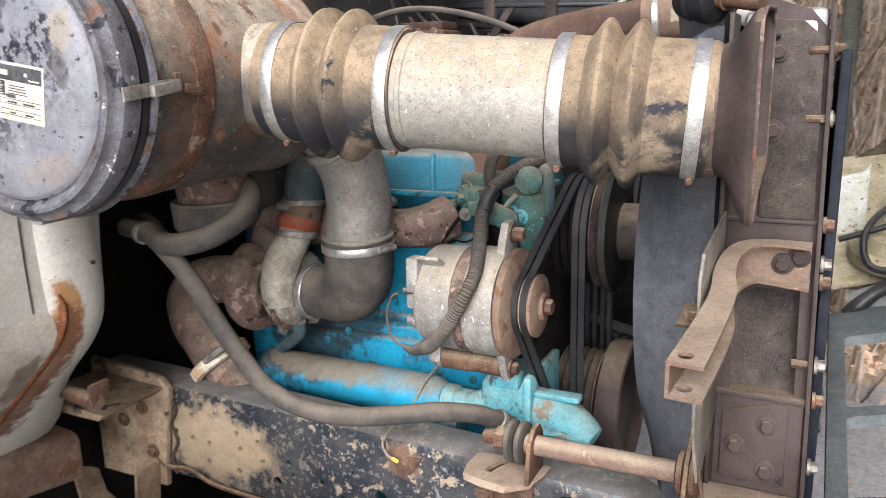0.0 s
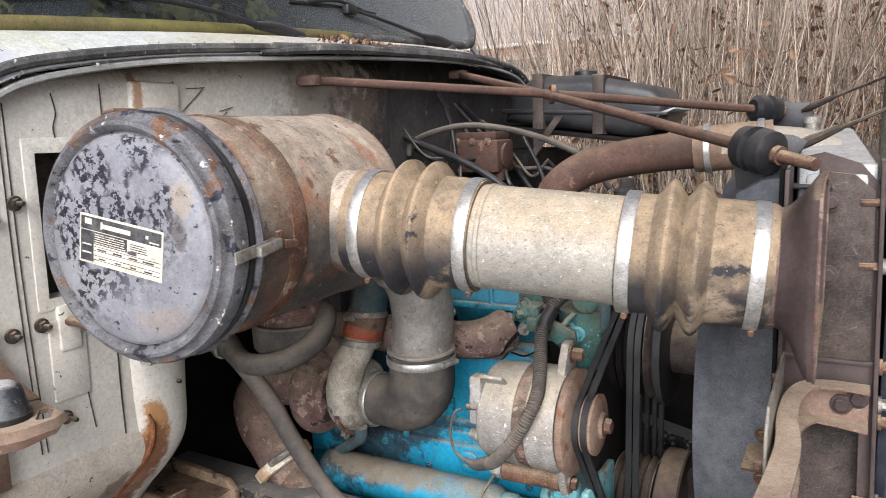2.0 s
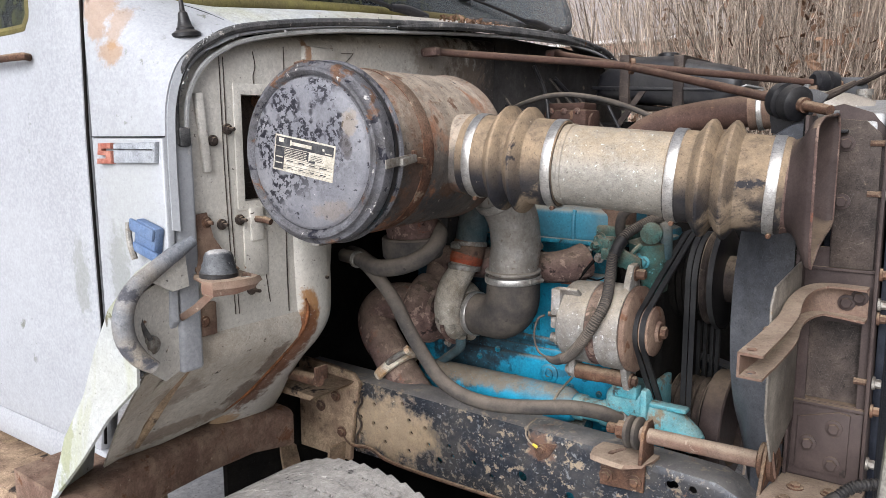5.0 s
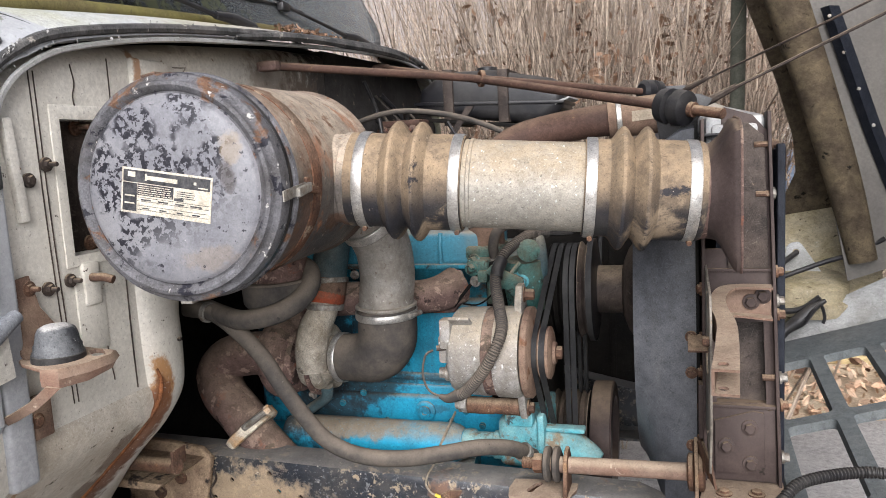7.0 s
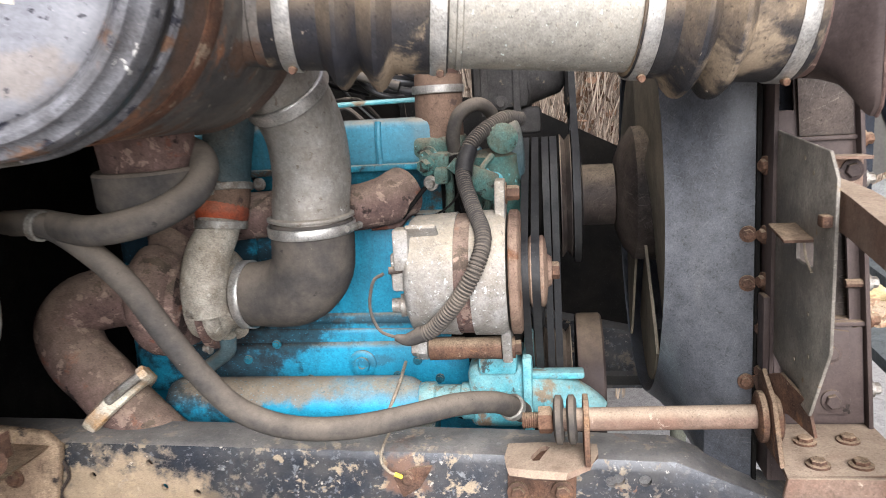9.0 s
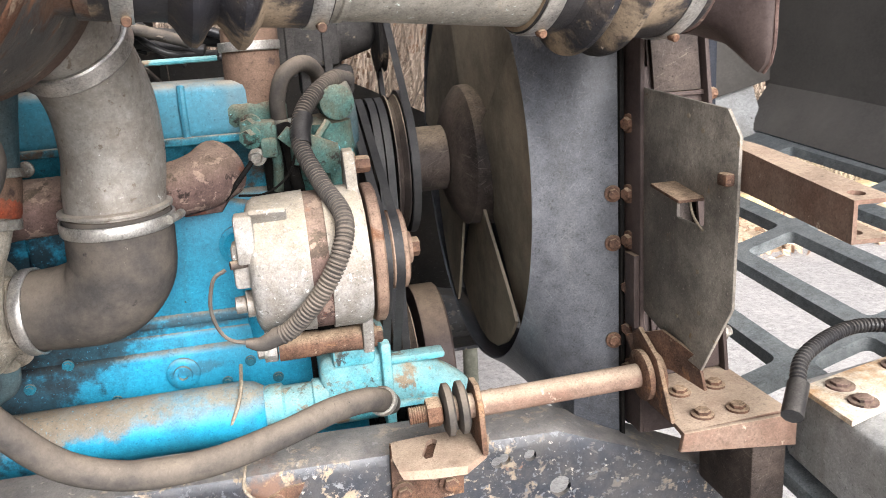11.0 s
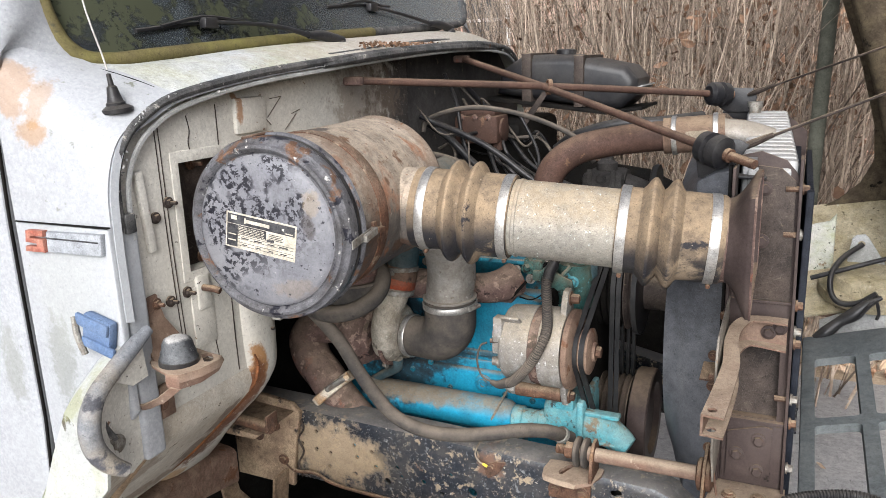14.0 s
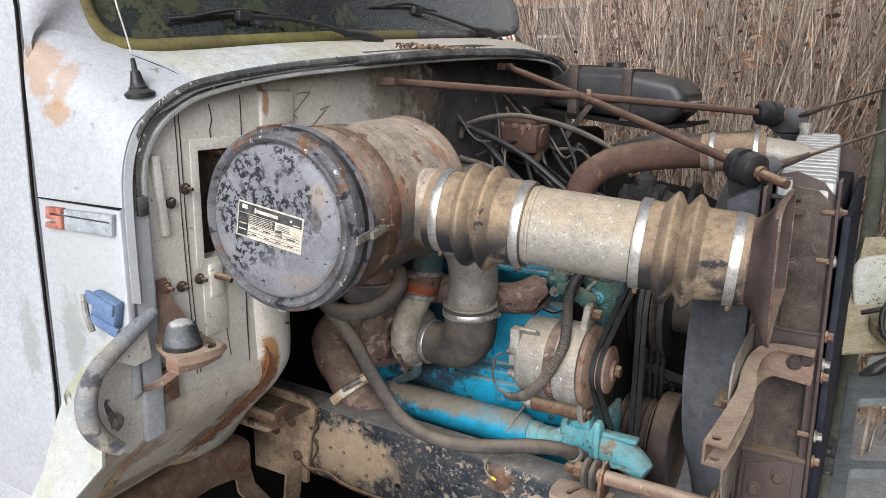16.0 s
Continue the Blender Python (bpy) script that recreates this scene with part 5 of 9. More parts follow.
part("front_lip", loft([[(-0.967, 0.411, 1.361), (-0.942, 0.416, 1.361), (-0.926, 0.45, 1.361), (-0.923, 0.495, 1.361), (-0.935, 0.517, 1.361)], [(-0.964, 0.407, 1.350), (-0.938, 0.412, 1.349), (-0.921, 0.45, 1.349), (-0.919, 0.496, 1.350), (-0.932, 0.520, 1.352)], [(-0.966, 0.410, 1.338), (-0.941, 0.415, 1.336), (-0.925, 0.45, 1.337), (-0.923, 0.494, 1.342), (-0.936, 0.515, 1.348)]], 0.004), M_PINKRUST, stop)
part("brace", loft([[(-0.958, 0.411, 1.340), (-0.940, 0.417, 1.337)], [(-0.985, 0.405, 1.318), (-0.975, 0.412, 1.310)], [(-1.02, 0.408, 1.300), (-1.015, 0.414, 1.290)], [(-1.05, 0.416, 1.288), (-1.05, 0.424, 1.276)]], 0.004), M_PINKRUST, stop)
part("wall_plate", box((-1.058, 0.445, 1.235), (-1.046, 0.50, 1.30), 0.003), M_BRKT, stop)
part("rubber", lathe((-0.984, 0.462, 1.361), (0.04, 0, 1), [(0, 0), (0, 0.033), (0.003, 0.0345), (0.013, 0.0335), (0.016, 0.0315), (0.022, 0.0315), (0.026, 0.029), (0.038, 0.027), (0.045, 0.024), (0.049, 0.017), (0.050, 0.008), (0.049, 0)], 32, wobble=0.008), M_PUCK, stop)
part("rubber_base", lathe((-0.984, 0.462, 1.3605), (0.04, 0, 1), [(0, 0), (0, 0.0355), (0.010, 0.0350), (0.0115, 0.033), (0.0115, 0)], 32), M_BLACK, stop, "dark base of the bumper")
part("bolt", bolt((-1.052, 0.49, 1.455), (1, 0, 0), 0.008, 0.007, shank=0.012), M_RUSTY, stop)
part("bolt", bolt((-1.046, 0.47, 1.265), (1, 0, 0), 0.008, 0.007), M_RUSTY, stop)
# bent fender remnant below the cab corner
fen = thing("fender_skirt", (-1.08, 0.30, 0.85), "mossy white fender remnant with a bent dark rubber edge", "fender")
part("skirt", loft([[(-1.06, 0.400, 1.405), (-1.04, 0.405, 1.408), (-1.024, 0.424, 1.412)], [(-1.10, 0.392, 1.37), (-1.06, 0.345, 1.374), (-1.020, 0.314, 1.355)], [(-1.16, 0.388, 1.31), (-1.10, 0.315, 1.31), (-1.014, 0.287, 1.30)],
                    [(-1.19, 0.384, 1.24), (-1.12, 0.295, 1.235), (-1.0, 0.302, 1.235)], [(-1.23, 0.375, 1.16), (-1.15, 0.285, 1.15), (-1.02, 0.312, 1.185)], [(-1.27, 0.365, 1.06), (-1.20, 0.268, 1.06), (-1.05, 0.270, 1.13)],
                    [(-1.30, 0.36, 0.92), (-1.25, 0.255, 0.92), (-1.14, 0.262, 1.03)]], 0.006), M_MOSSY, fen)
part("edge_trim", pipe([(-1.022, 0.437, 1.428), (-1.02, 0.40, 1.412), (-1.018, 0.358, 1.390), (-1.014, 0.308, 1.360), (-1.01, 0.284, 1.322), (-1.008, 0.284, 1.278), (-0.998, 0.300, 1.243), (-0.985, 0.322, 1.222)], [0.010, 0.014, 0.015, 0.016, 0.018, 0.018, 0.016, 0.012], 14), M_LIP, fen, "scuffed grey edge trim")
part("inner_sheet", loft([[(-1.048, 0.432, 1.36), (-1.04, 0.37, 1.36), (-1.02, 0.30, 1.34)], [(-1.055, 0.432, 1.27), (-1.05, 0.37, 1.26), (-1.02, 0.295, 1.27)], [(-1.06, 0.44, 1.19), (-1.05, 0.38, 1.17), (-1.01, 0.31, 1.22)]], 0.004), M_CREAM, fen)
toe_rows = []
for dx, z, y0, z_slip in ((-1.0660, 1.236, 0.455, 0.0), (-1.0612, 1.222, 0.45, 0.0), (-1.0618, 1.200, 0.44, 0.0), (-1.071, 1.176, 0.41, 0.0), (-1.098, 1.147, 0.39, 0.0), (-1.16, 1.083, 0.39, -0.01), (-1.215, 1.026, 0.40, -0.025), (-1.262, 0.976, 0.42, -0.05), (-1.292, 0.988, 0.42, -0.05)):
    toe_rows.append([(dx + 0.95 * z_slip * (1 - k / 8), y0 + (0.732 - y0) * k / 8, z + z_slip * (1 - k / 8)) for k in range(9)])
part("toe_panel", loft(toe_rows, 0.003), M_TOE, fen, "mud-spattered cream panel sloping under the cab")
part("mud_ridge", pipe([(-1.066, 0.455, 1.185), (-1.13, 0.44, 1.115), (-1.20, 0.435, 1.035), (-1.258, 0.437, 0.972)], [0.006, 0.010, 0.011, 0.008], 8), M_MUD, fen, "ridge of dried mud")
part("end_panel", loft([[(-1.045, 0.335, 1.195), (-1.053, 0.365, 1.20), (-1.056, 0.392, 1.205)], [(-1.15, 0.335, 1.07), (-1.155, 0.365, 1.075), (-1.158, 0.412, 1.085)], [(-1.255, 0.36, 0.955), (-1.26, 0.40, 0.96), (-1.264, 0.43, 0.965)]], 0.004), M_TOE, fen)
part("gusset", slab([(0.33, 1.375), (0.42, 1.405), (0.425, 1.345), (0.39, 1.34)], "x", -1.028, -1.022, 0.002), M_CREAM, fen)
part("strap", pipe([(-1.035, 0.33, 1.345), (-1.03, 0.325, 1.30), (-1.03, 0.345, 1.255)], 0.006, 6), M_SEAL, fen)
part("bolt", bolt((-1.03, 0.345, 1.25), (1, 0, 0), 0.012, 0.007), M_ZINC, fen)
# step box behind the fender
whole("cab_step", box((-2.3, 0.28, 0.35), (-1.42, 0.62, 0.86), 0.03), M_MUD, "mud-stained brown step box under the cab door", "step")

# ---------- air cleaner ----------
can = thing("air_cleaner", (-0.87, 0.82, 1.415), "dusty black air cleaner canister with flaking paint and rust", "air cleaner")
AO, AD = Vector((-0.855, 0.578, 1.585)), Vector((-0.075, 0.997, 0.01)).normalized()
AX, AU = Vector((1, 0, 0)), Vector((0, 0, 1))
AX = (AX - AD * AX.dot(AD)).normalized()
AU = AX.cross(AD)


def on_can(a, b, s):
    """A point on the canister's lid: a to the right, b up, s along the axis."""
    return AO + AX * a + AU * b + AD * s


part("body", lathe(AO, AD, [(0.05, 0.0), (0.05, 0.150), (0.055, 0.157), (0.075, 0.160), (0.20, 0.161), (0.30, 0.161), (0.44, 0.161), (0.452, 0.165), (0.462, 0.163), (0.475, 0.15), (0.482, 0.12), (0.485, 0.0)], 72), M_CAN, can)
part("rust_strap", lathe(AO, AD, [(0.134, 0.160), (0.134, 0.1622), (0.138, 0.1630), (0.164, 0.1630), (0.168, 0.1622), (0.168, 0.160)], 80, wobble=0.002), M_RUSTBAND, can, "flaking rusted strap")
lid = part("lid", lathe(AO, AD, [(-0.010, 0.0), (-0.010, 0.10), (-0.007, 0.132), (-0.0035, 0.136), (-0.001, 0.1385)], 96), M_LID, can, "grey lid with flaking black paint")
part("lid_rim", lathe(AO, AD, [(-0.001, 0.138), (0.001, 0.141), (-0.005, 0.145), (-0.008, 0.150), (-0.006, 0.155), (0.000, 0.157), (0.004, 0.160), (0.007, 0.166), (0.013, 0.1685), (0.030, 0.168), (0.034, 0.164), (0.046, 0.163)], 96), M_LIDRIM, lid, "stepped steel lid rim")
part("gasket", lathe(AO, AD, [(0.034, 0.160), (0.036, 0.1665), (0.042, 0.1675), (0.047, 0.1655), (0.050, 0.160)], 80), M_BLACK, can, "black lid gasket")
part("clamp_ring", lathe(AO, AD, [(0.047, 0.160), (0.049, 0.1690), (0.054, 0.1715), (0.058, 0.169), (0.060, 0.160)], 80), M_LIDRIM, can)
# latch
lt = part("latch", box((-0.016, -0.007, -0.004), (0.030, 0.007, 0.004), 0.002), M_ZINC, can, "steel over-centre latch")


def at_can(ob_bm, angle, s, r, spin=0.0):
    """Moves a bmesh made at the origin (x along the axis, z outwards) onto the canister's side."""
    a = radians(angle)
    out = AX * math.cos(a) + AU * math.sin(a)
    tan = AD.cross(out)
    m = Matrix((AD, -tan, out)).transposed().to_4x4()
    m.translation = AO + AD * s + out * r
    return m @ Matrix.Rotation(radians(spin), 4, "Z")


for o, ang, s, r, spin in ((lt, -4, 0.055, 0.176, 8),):
    me = o.data
    me.transform(Matrix.Translation(BASE[can.name]))
    me.transform(at_can(None, ang, s, r, spin))
    me.transform(Matrix.Translation(-BASE[can.name]))


def can_piece(name, lo, hi, bevel, ang, s, r, material, parent, label="", spin=0.0):
    bm = box(lo, hi, bevel)
    bmesh.ops.transform(bm, matrix=at_can(None, ang, s, r, spin), verts=bm.verts)
    return part(name, bm, material, parent, label)


can_piece("latch_strap", (-0.045, -0.008, -0.002), (0.035, 0.008, 0.001), 0.001, -4, 0.045, 0.1715, M_ZINC, can, spin=6)
can_piece("latch_loop", (0.0, -0.012, -0.001), (0.012, 0.012, 0.006), 0.002, -2, 0.085, 0.166, M_RUSTY, can)
can_piece("latch_hook", (0.02, -0.006, 0.0), (0.05, 0.006, 0.010), 0.003, -3, 0.08, 0.164, M_RUSTY, can, spin=-10)
can_piece("latch_strap", (-0.02, -0.012, -0.002), (0.05, 0.012, 0.004), 0.002, 100, 0.03, 0.168, M_RUSTBAND, can, "rust-flaked hinge lug")
can_piece("latch_strap", (-0.02, -0.010, -0.002), (0.04, 0.010, 0.004), 0.002, 268, 0.03, 0.168, M_ZINC, can)
# label plate with its print as bars
LT = radians(-9.5)


def on_label(u, v, s):
    """u to the right, v up, from the label's middle, in metres."""
    a = u * math.cos(LT) - v * math.sin(LT)
    b = u * math.sin(LT) + v * math.cos(LT)
    return on_can(a - 0.0065, b - 0.006, s)


def label_bar(bm, u0, v0, u1, v1, s0, s1):
    ps = [(u0, v0), (u1, v0), (u1, v1), (u0, v1)]
    a = [bm.verts.new(on_label(u, v, s0)) for u, v in ps]
    b = [bm.verts.new(on_label(u, v, s1)) for u, v in ps]
    bm.faces.new(a), bm.faces.new(b)
    for k in range(4):
        bm.faces.new((a[k], a[(k + 1) % 4], b[(k + 1) % 4], b[k]))
    return bm


S0 = -0.0098
plate = bmesh.new()
label_bar(plate, -0.0725, -0.033, 0.0725, 0.033, S0, S0 - 0.0012)
bmesh.ops.recalc_face_normals(plate, faces=plate.faces)
label_plate = part("label_plate", plate, M_LABEL, lid, "cream and black data label")


def bars(name, items, material, s):
    bm = bmesh.new()
    for it in items:
        label_bar(bm, *it, s, s - 0.0006)
    bmesh.ops.recalc_face_normals(bm, faces=bm.faces)
    return part(name, bm, material, label_plate)


# print: a black field inside a cream border, a header, rows of small text and a cream form
bars("black_panel", [(-0.0695, 0.0125, 0.0695, 0.0300), (-0.0695, -0.0300, -0.0470, 0.0112), (-0.0460, -0.0055, 0.0120, 0.0112)], M_INK, S0 - 0.0012)
bars("print", [(-0.034, 0.0180, 0.018, 0.0240), (-0.034, 0.0165, -0.031, 0.0265), (0.044, 0.0195, 0.048, 0.0235), (0.051, 0.0150, 0.066, 0.0168), (-0.062, 0.0200, -0.050, 0.0275), (-0.066, -0.0085, -0.050, -0.0065), (-0.066, -0.0195, -0.050, -0.0175)], M_LABEL, S0 - 0.0018)
lr = random.Random(9)
text_rows = []
for row in range(5):
    v = 0.0085 - row * 0.0030
    u = -0.044
    while u < 0.006:
        w_ = lr.uniform(0.004, 0.012)
        text_rows.append((u, v - 0.0006, min(u + w_, 0.010), v + 0.0006))
        u += w_ + 0.0016
bars("text_line", text_rows, M_LABEL, S0 - 0.0018)
form = []
for v in (-0.0085, -0.0140, -0.0205, -0.0265):
    form.append((-0.046, v - 0.0003, 0.0690, v + 0.0003))
for u0, u1 in ((-0.040, -0.024), (-0.012, 0.004), (0.016, 0.030), (0.040, 0.058)):
    form.append((u0, -0.0128, u1, -0.0108))
    form.append((u0 + 0.003, -0.0250, u1 - 0.002, -0.0232))
for v in (0.0070, 0.0040, 0.0010, -0.0020):
    form.append((0.018, v - 0.0005, lr.uniform(0.040, 0.064), v + 0.0005))
form.append((0.0135, -0.0070, 0.0285, -0.0030))
bars("small_print", form, M_INK, S0 - 0.0012)
# outlet under the canister: a neck with a rubber cup and a hose loop
OC = Vector((-0.92, 0.955, 1.43))
part("outlet_neck", lathe(OC, (0, 0.05, -1), [(-0.04, 0.062), (0.0, 0.062), (0.045, 0.058), (0.05, 0)], 36), M_IRON, can, "rust-brown outlet neck")
part("rubber_cup", lathe(OC + Vector((0, 0.002, -0.042)), (0, 0.05, -1), [(0, 0.058), (0, 0.068), (0.004, 0.071), (0.044, 0.070), (0.05, 0.066), (0.05, 0)], 36), M_HOSE, can, "grey rubber cup")
loop = [(-1.20, 1.05, 1.31), (-1.11, 0.985, 1.318), (-1.03, 0.925, 1.318), (-0.96, 0.885, 1.318), (-0.89, 0.885, 1.330), (-0.852, 0.92, 1.352), (-0.846, 0.955, 1.378), (-0.865, 0.985, 1.40), (-0.91, 1.01, 1.41)]
bh = thing("breather_hose", (-0.98, 0.95, 1.295), "dusty grey breather hose looping under the air cleaner", "hose")
part("hose", pipe(loop, 0.0195, 18), M_HOSE, bh)
part("hose_clamp", ring_band((-0.90, 1.006, 1.409), (-0.9, 0.5, 0.2), 0.0198, 0.010, 0.002), M_ZINC, bh)

# ---------- intake duct: hoses, clamps and metal tube ----------
P0, P1 = Vector((-0.80, 0.8805, 1.5855)), Vector((-0.075, 0.9845, 1.5255))
DD = (P1 - P0).normalized()


def along(x):
    return (x - P0.x) / DD.x


part("inlet_neck", lathe(P0, DD, [(0.0, 0.080), (along(-0.722), 0.080), (along(-0.720), 0.083), (along(-0.705), 0.083), (along(-0.695), 0.078)], 56), M_CAN, can)


def bellows(x0, x1, ridges, r=0.0815):
    prof = [(along(x0), r - 0.012), (along(x0), r), (along(x0) + 0.004, r + 0.002)]
    for c in ridges:
        for d_, h in ((-0.022, 0.001), (-0.017, 0.006), (-0.010, 0.017), (-0.004, 0.023), (0.001, 0.0235), (0.006, 0.019), (0.012, 0.008), (0.016, 0.003)):
            prof.append((along(c) + d_, r + h))
    prof += [(along(x1) - 0.004, r + 0.002), (along(x1), r), (along(x1), r - 0.012)]
    return lathe(P0, DD, sorted(prof, key=lambda q: q[0]), 64, wobble=0.012)


for x0, x1, rid, marks in ((-0.712, -0.512, (-0.628, -0.587), (-0.685, -0.523)), (-0.312, -0.122, (-0.250, -0.212), (-0.301, -0.141))):
    hose = thing("intake_hose", (sum((x0, x1)) / 2, 0.905, 1.47), "dusty black rubber bellows hose on the intake duct", "hose", "intake hoses")
    part("bellows", bellows(x0, x1, rid), M_RUBBER, hose)
    for k, x in enumerate(marks):
        c = part("hose_clamp", ring_band(P0 + DD * along(x), DD, 0.0835, 0.018, screw=None), M_STEEL, hose, "bright steel hose clamp")
        part("clamp_screw", lathe(P0 + DD * along(x) + Vector((0, -0.030, -0.084)), (0.1, -1, -0.25), [(-0.026, 0), (-0.026, 0.003), (-0.008, 0.003), (-0.008, 0.0046), (0.002, 0.0046), (0.003, 0.0038), (0.003, 0)], 12), M_RUSTY, c)
tube = thing("intake_tube", (-0.40, 0.905, 1.48), "dusty aluminium intake tube between two rubber hoses", "intake tube")
part("tube", lathe(P0, DD, [(along(-0.56), 0.070), (along(-0.56), 0.0765), (along(-0.26), 0.0765), (along(-0.26), 0.070)], 72), M_ALU, tube)
part("bead", lathe(P0, DD, [(along(-0.505), 0.076), (along(-0.503), 0.0785), (along(-0.498), 0.0785), (along(-0.496), 0.076)], 72), M_ALU, tube)

# duct flange at the radiator
duct = thing("intake_duct_flange", (-0.085, 0.92, 1.41), "brown steel intake flange bolted beside the radiator", "duct")
part("collar", lathe(P0, DD, [(along(-0.135), 0.070), (along(-0.135), 0.079), (along(-0.128), 0.0815), (along(-0.122), 0.0815), (along(-0.118), 0.079), (along(-0.112), 0.0785), (along(-0.112), 0.072), (along(-0.135), 0.070)], 56), M_IRON, duct, "rust-brown collar")
mouth = [(0.882, 1.43), (0.878, 1.53), (0.878, 1.625), (0.92, 1.643), (1.0, 1.648), (1.078, 1.650), (1.078, 1.58), (1.072, 1.46), (0.95, 1.435), (0.890, 1.402)]


def toward(poly, c, d):
    """How far a ray from c along d goes before it crosses the outline."""
    best = 0.0
    for (y0, z0), (y1, z1) in zip(poly, poly[1:] + poly[:1]):
        ey, ez = y1 - y0, z1 - z0
        det = d[0] * -ez + d[1] * ey
        if abs(det) < 1e-9:
            continue
        k = ((y0 - c[0]) * -ez + (z0 - c[1]) * ey) / det
        u = (d[0] * (z0 - c[1]) - d[1] * (y0 - c[0])) / det
        if k > 0 and -1e-6 <= u <= 1 + 1e-6:
            best = max(best, k)
    return best


throat = P0 + DD * along(-0.113)
funnel = []
for x, f in ((-0.113, 0.0), (-0.104, 0.10), (-0.094, 0.32), (-0.084, 0.66), (-0.076, 0.92), (-0.071, 1.0), (-0.064, 1.005)):
    ring = []
    for k in range(65):
        a = 2 * math.pi * k / 64
        d = (math.cos(a), math.sin(a))
        r = 0.0785 + (max(toward(mouth, (throat.y, throat.z), d), 0.0785) - 0.0785) * f
        ring.append((x, throat.y + d[0] * r, throat.z + d[1] * r))
    funnel.append(ring)
part("funnel", loft(funnel, 0.0025), M_BROWN, duct, "thin brown sheet funnel flaring to a square mouth")
part("edge_bead", pipe([funnel[-1][k] for k in range(0, 65, 2)], 0.0022, 6, 2), M_IRON, duct)

# ---------- turbocharger, elbows and exhaust ----------
elbow = thing("turbo_inlet_pipe", (-0.79, 1.16, 1.10), "grey aluminium pipe with a rubber elbow from air cleaner to turbo", "pipe")
part("metal_pipe", pipe([(-0.81, 1.06, 1.55), (-0.800, 1.10, 1.515), (-0.788, 1.140, 1.472), (-0.777, 1.170, 1.418), (-0.777, 1.186, 1.355), (-0.785, 1.191, 1.30), (-0.787, 1.192, 1.262)], 0.0615, 40, 8), M_ALUPIPE, elbow)
part("upper_clamp", ring_band((-0.790, 1.134, 1.480), (-0.24, -0.60, 0.76), 0.0635, 0.022, 0.003), M_STEEL, elbow)
part("rubber_elbow", pipe([(-0.787, 1.192, 1.280), (-0.788, 1.195, 1.240), (-0.795, 1.200, 1.198), (-0.825, 1.208, 1.165), (-0.87, 1.217, 1.153), (-0.93, 1.225, 1.150)], [0.066, 0.067, 0.067, 0.064, 0.057, 0.053], 40, 8), M_HOSE, elbow, "dusty black rubber elbow")
ec = part("elbow_clamp", ring_band((-0.787, 1.192, 1.266), (0, 0.05, -1), 0.0675, 0.016, 0.002), M_STEEL, elbow, "steel band clamp")
part("bead", lathe((-0.787, 1.192, 1.284), (0, 0.03, -1), [(-0.004, 0.062), (-0.002, 0.0695), (0.002, 0.0695), (0.004, 0.062)], 48), M_ALUPIPE, ec)
part("clamp_screw", pipe([(-0.721, 1.160, 1.266), (-0.714, 1.180, 1.266), (-0.710, 1.200, 1.266)], 0.006, 8), M_ZINC, ec)
part("inlet_clamp", ring_band((-0.917, 1.2225, 1.150), (1, -0.12, 0.05), 0.0555, 0.016, 0.002), M_STEEL, elbow, "steel band clamp")

turbo = thing("turbocharger", (-1.0, 1.24, 1.05), "turbocharger with cast aluminium compressor and rusty turbine housing", "turbocharger")
TCX = Vector((-0.975, 1.232, 1.145))


def volute(c, r_big, r_tube, tip, span=330, start=-80, bm=None):
    bm = bm or bmesh.new()
    pts, rad = [], []
    for k in range(17):
        f = k / 16
        a = radians(start + span * f)
        r = r_big
        pts.append((c[0], c[1] - math.cos(a) * r, c[2] + math.sin(a) * r))
        rad.append(r_tube * (0.45 + 0.55 * f))
    if tip:
        pts += tip[0]
        rad += tip[1]
    return pipe(pts, rad, 20, 3, bm=bm)


comp = part("compressor_housing", volute(TCX, 0.060, 0.036, None), M_CAST, turbo, "grey cast aluminium compressor housing")
part("compressor_face", lathe(TCX, (1, 0, 0), [(-0.035, 0.0), (-0.035, 0.070), (-0.02, 0.074), (0.012, 0.068), (0.022, 0.056), (0.03, 0.052), (0.052, 0.050), (0.052, 0.0)], 40), M_CAST, comp)
part("compressor_outlet", pipe([(-0.975, 1.180, 1.130), (-0.976, 1.178, 1.175), (-0.970, 1.190, 1.222), (-0.958, 1.210, 1.258), (-0.952, 1.222, 1.288)], [0.036, 0.038, 0.037, 0.035, 0.036], 24), M_CAST, comp)
for a in range(0, 360, 60):
    part("bolt", bolt((-0.985, 1.235 + 0.084 * math.cos(radians(a)), 1.138 + 0.084 * math.sin(radians(a))), (-1, 0, 0), 0.007, 0.012), M_ZINC, turbo)
part("bearing_housing", lathe((-0.975, 1.235, 1.138), (-1, 0, 0), [(0, 0), (0, 0.082), (0.012, 0.084), (0.014, 0.055), (0.045, 0.05), (0.05, 0.075), (0.062, 0.078), (0.064, 0)], 36), M_IRON, turbo, "rusty bearing housing")
turbine = part("turbine_housing", volute((-1.075, 1.235, 1.140), 0.062, 0.045, None, 340, 100), M_IRON, turbo, "rusty cast iron turbine housing")
part("turbine_face", lathe((-1.03, 1.235, 1.14), (-1, 0, 0), [(0, 0), (0, 0.075), (0.03, 0.085), (0.07, 0.075), (0.085, 0.058), (0.10, 0.056), (0.10, 0)], 36), M_IRON, turbine)
hose_o = thing("charge_air_hose", (-0.934, 1.235, 1.28), "orange silicone hose with a dusty blue-grey pipe above", "hose")
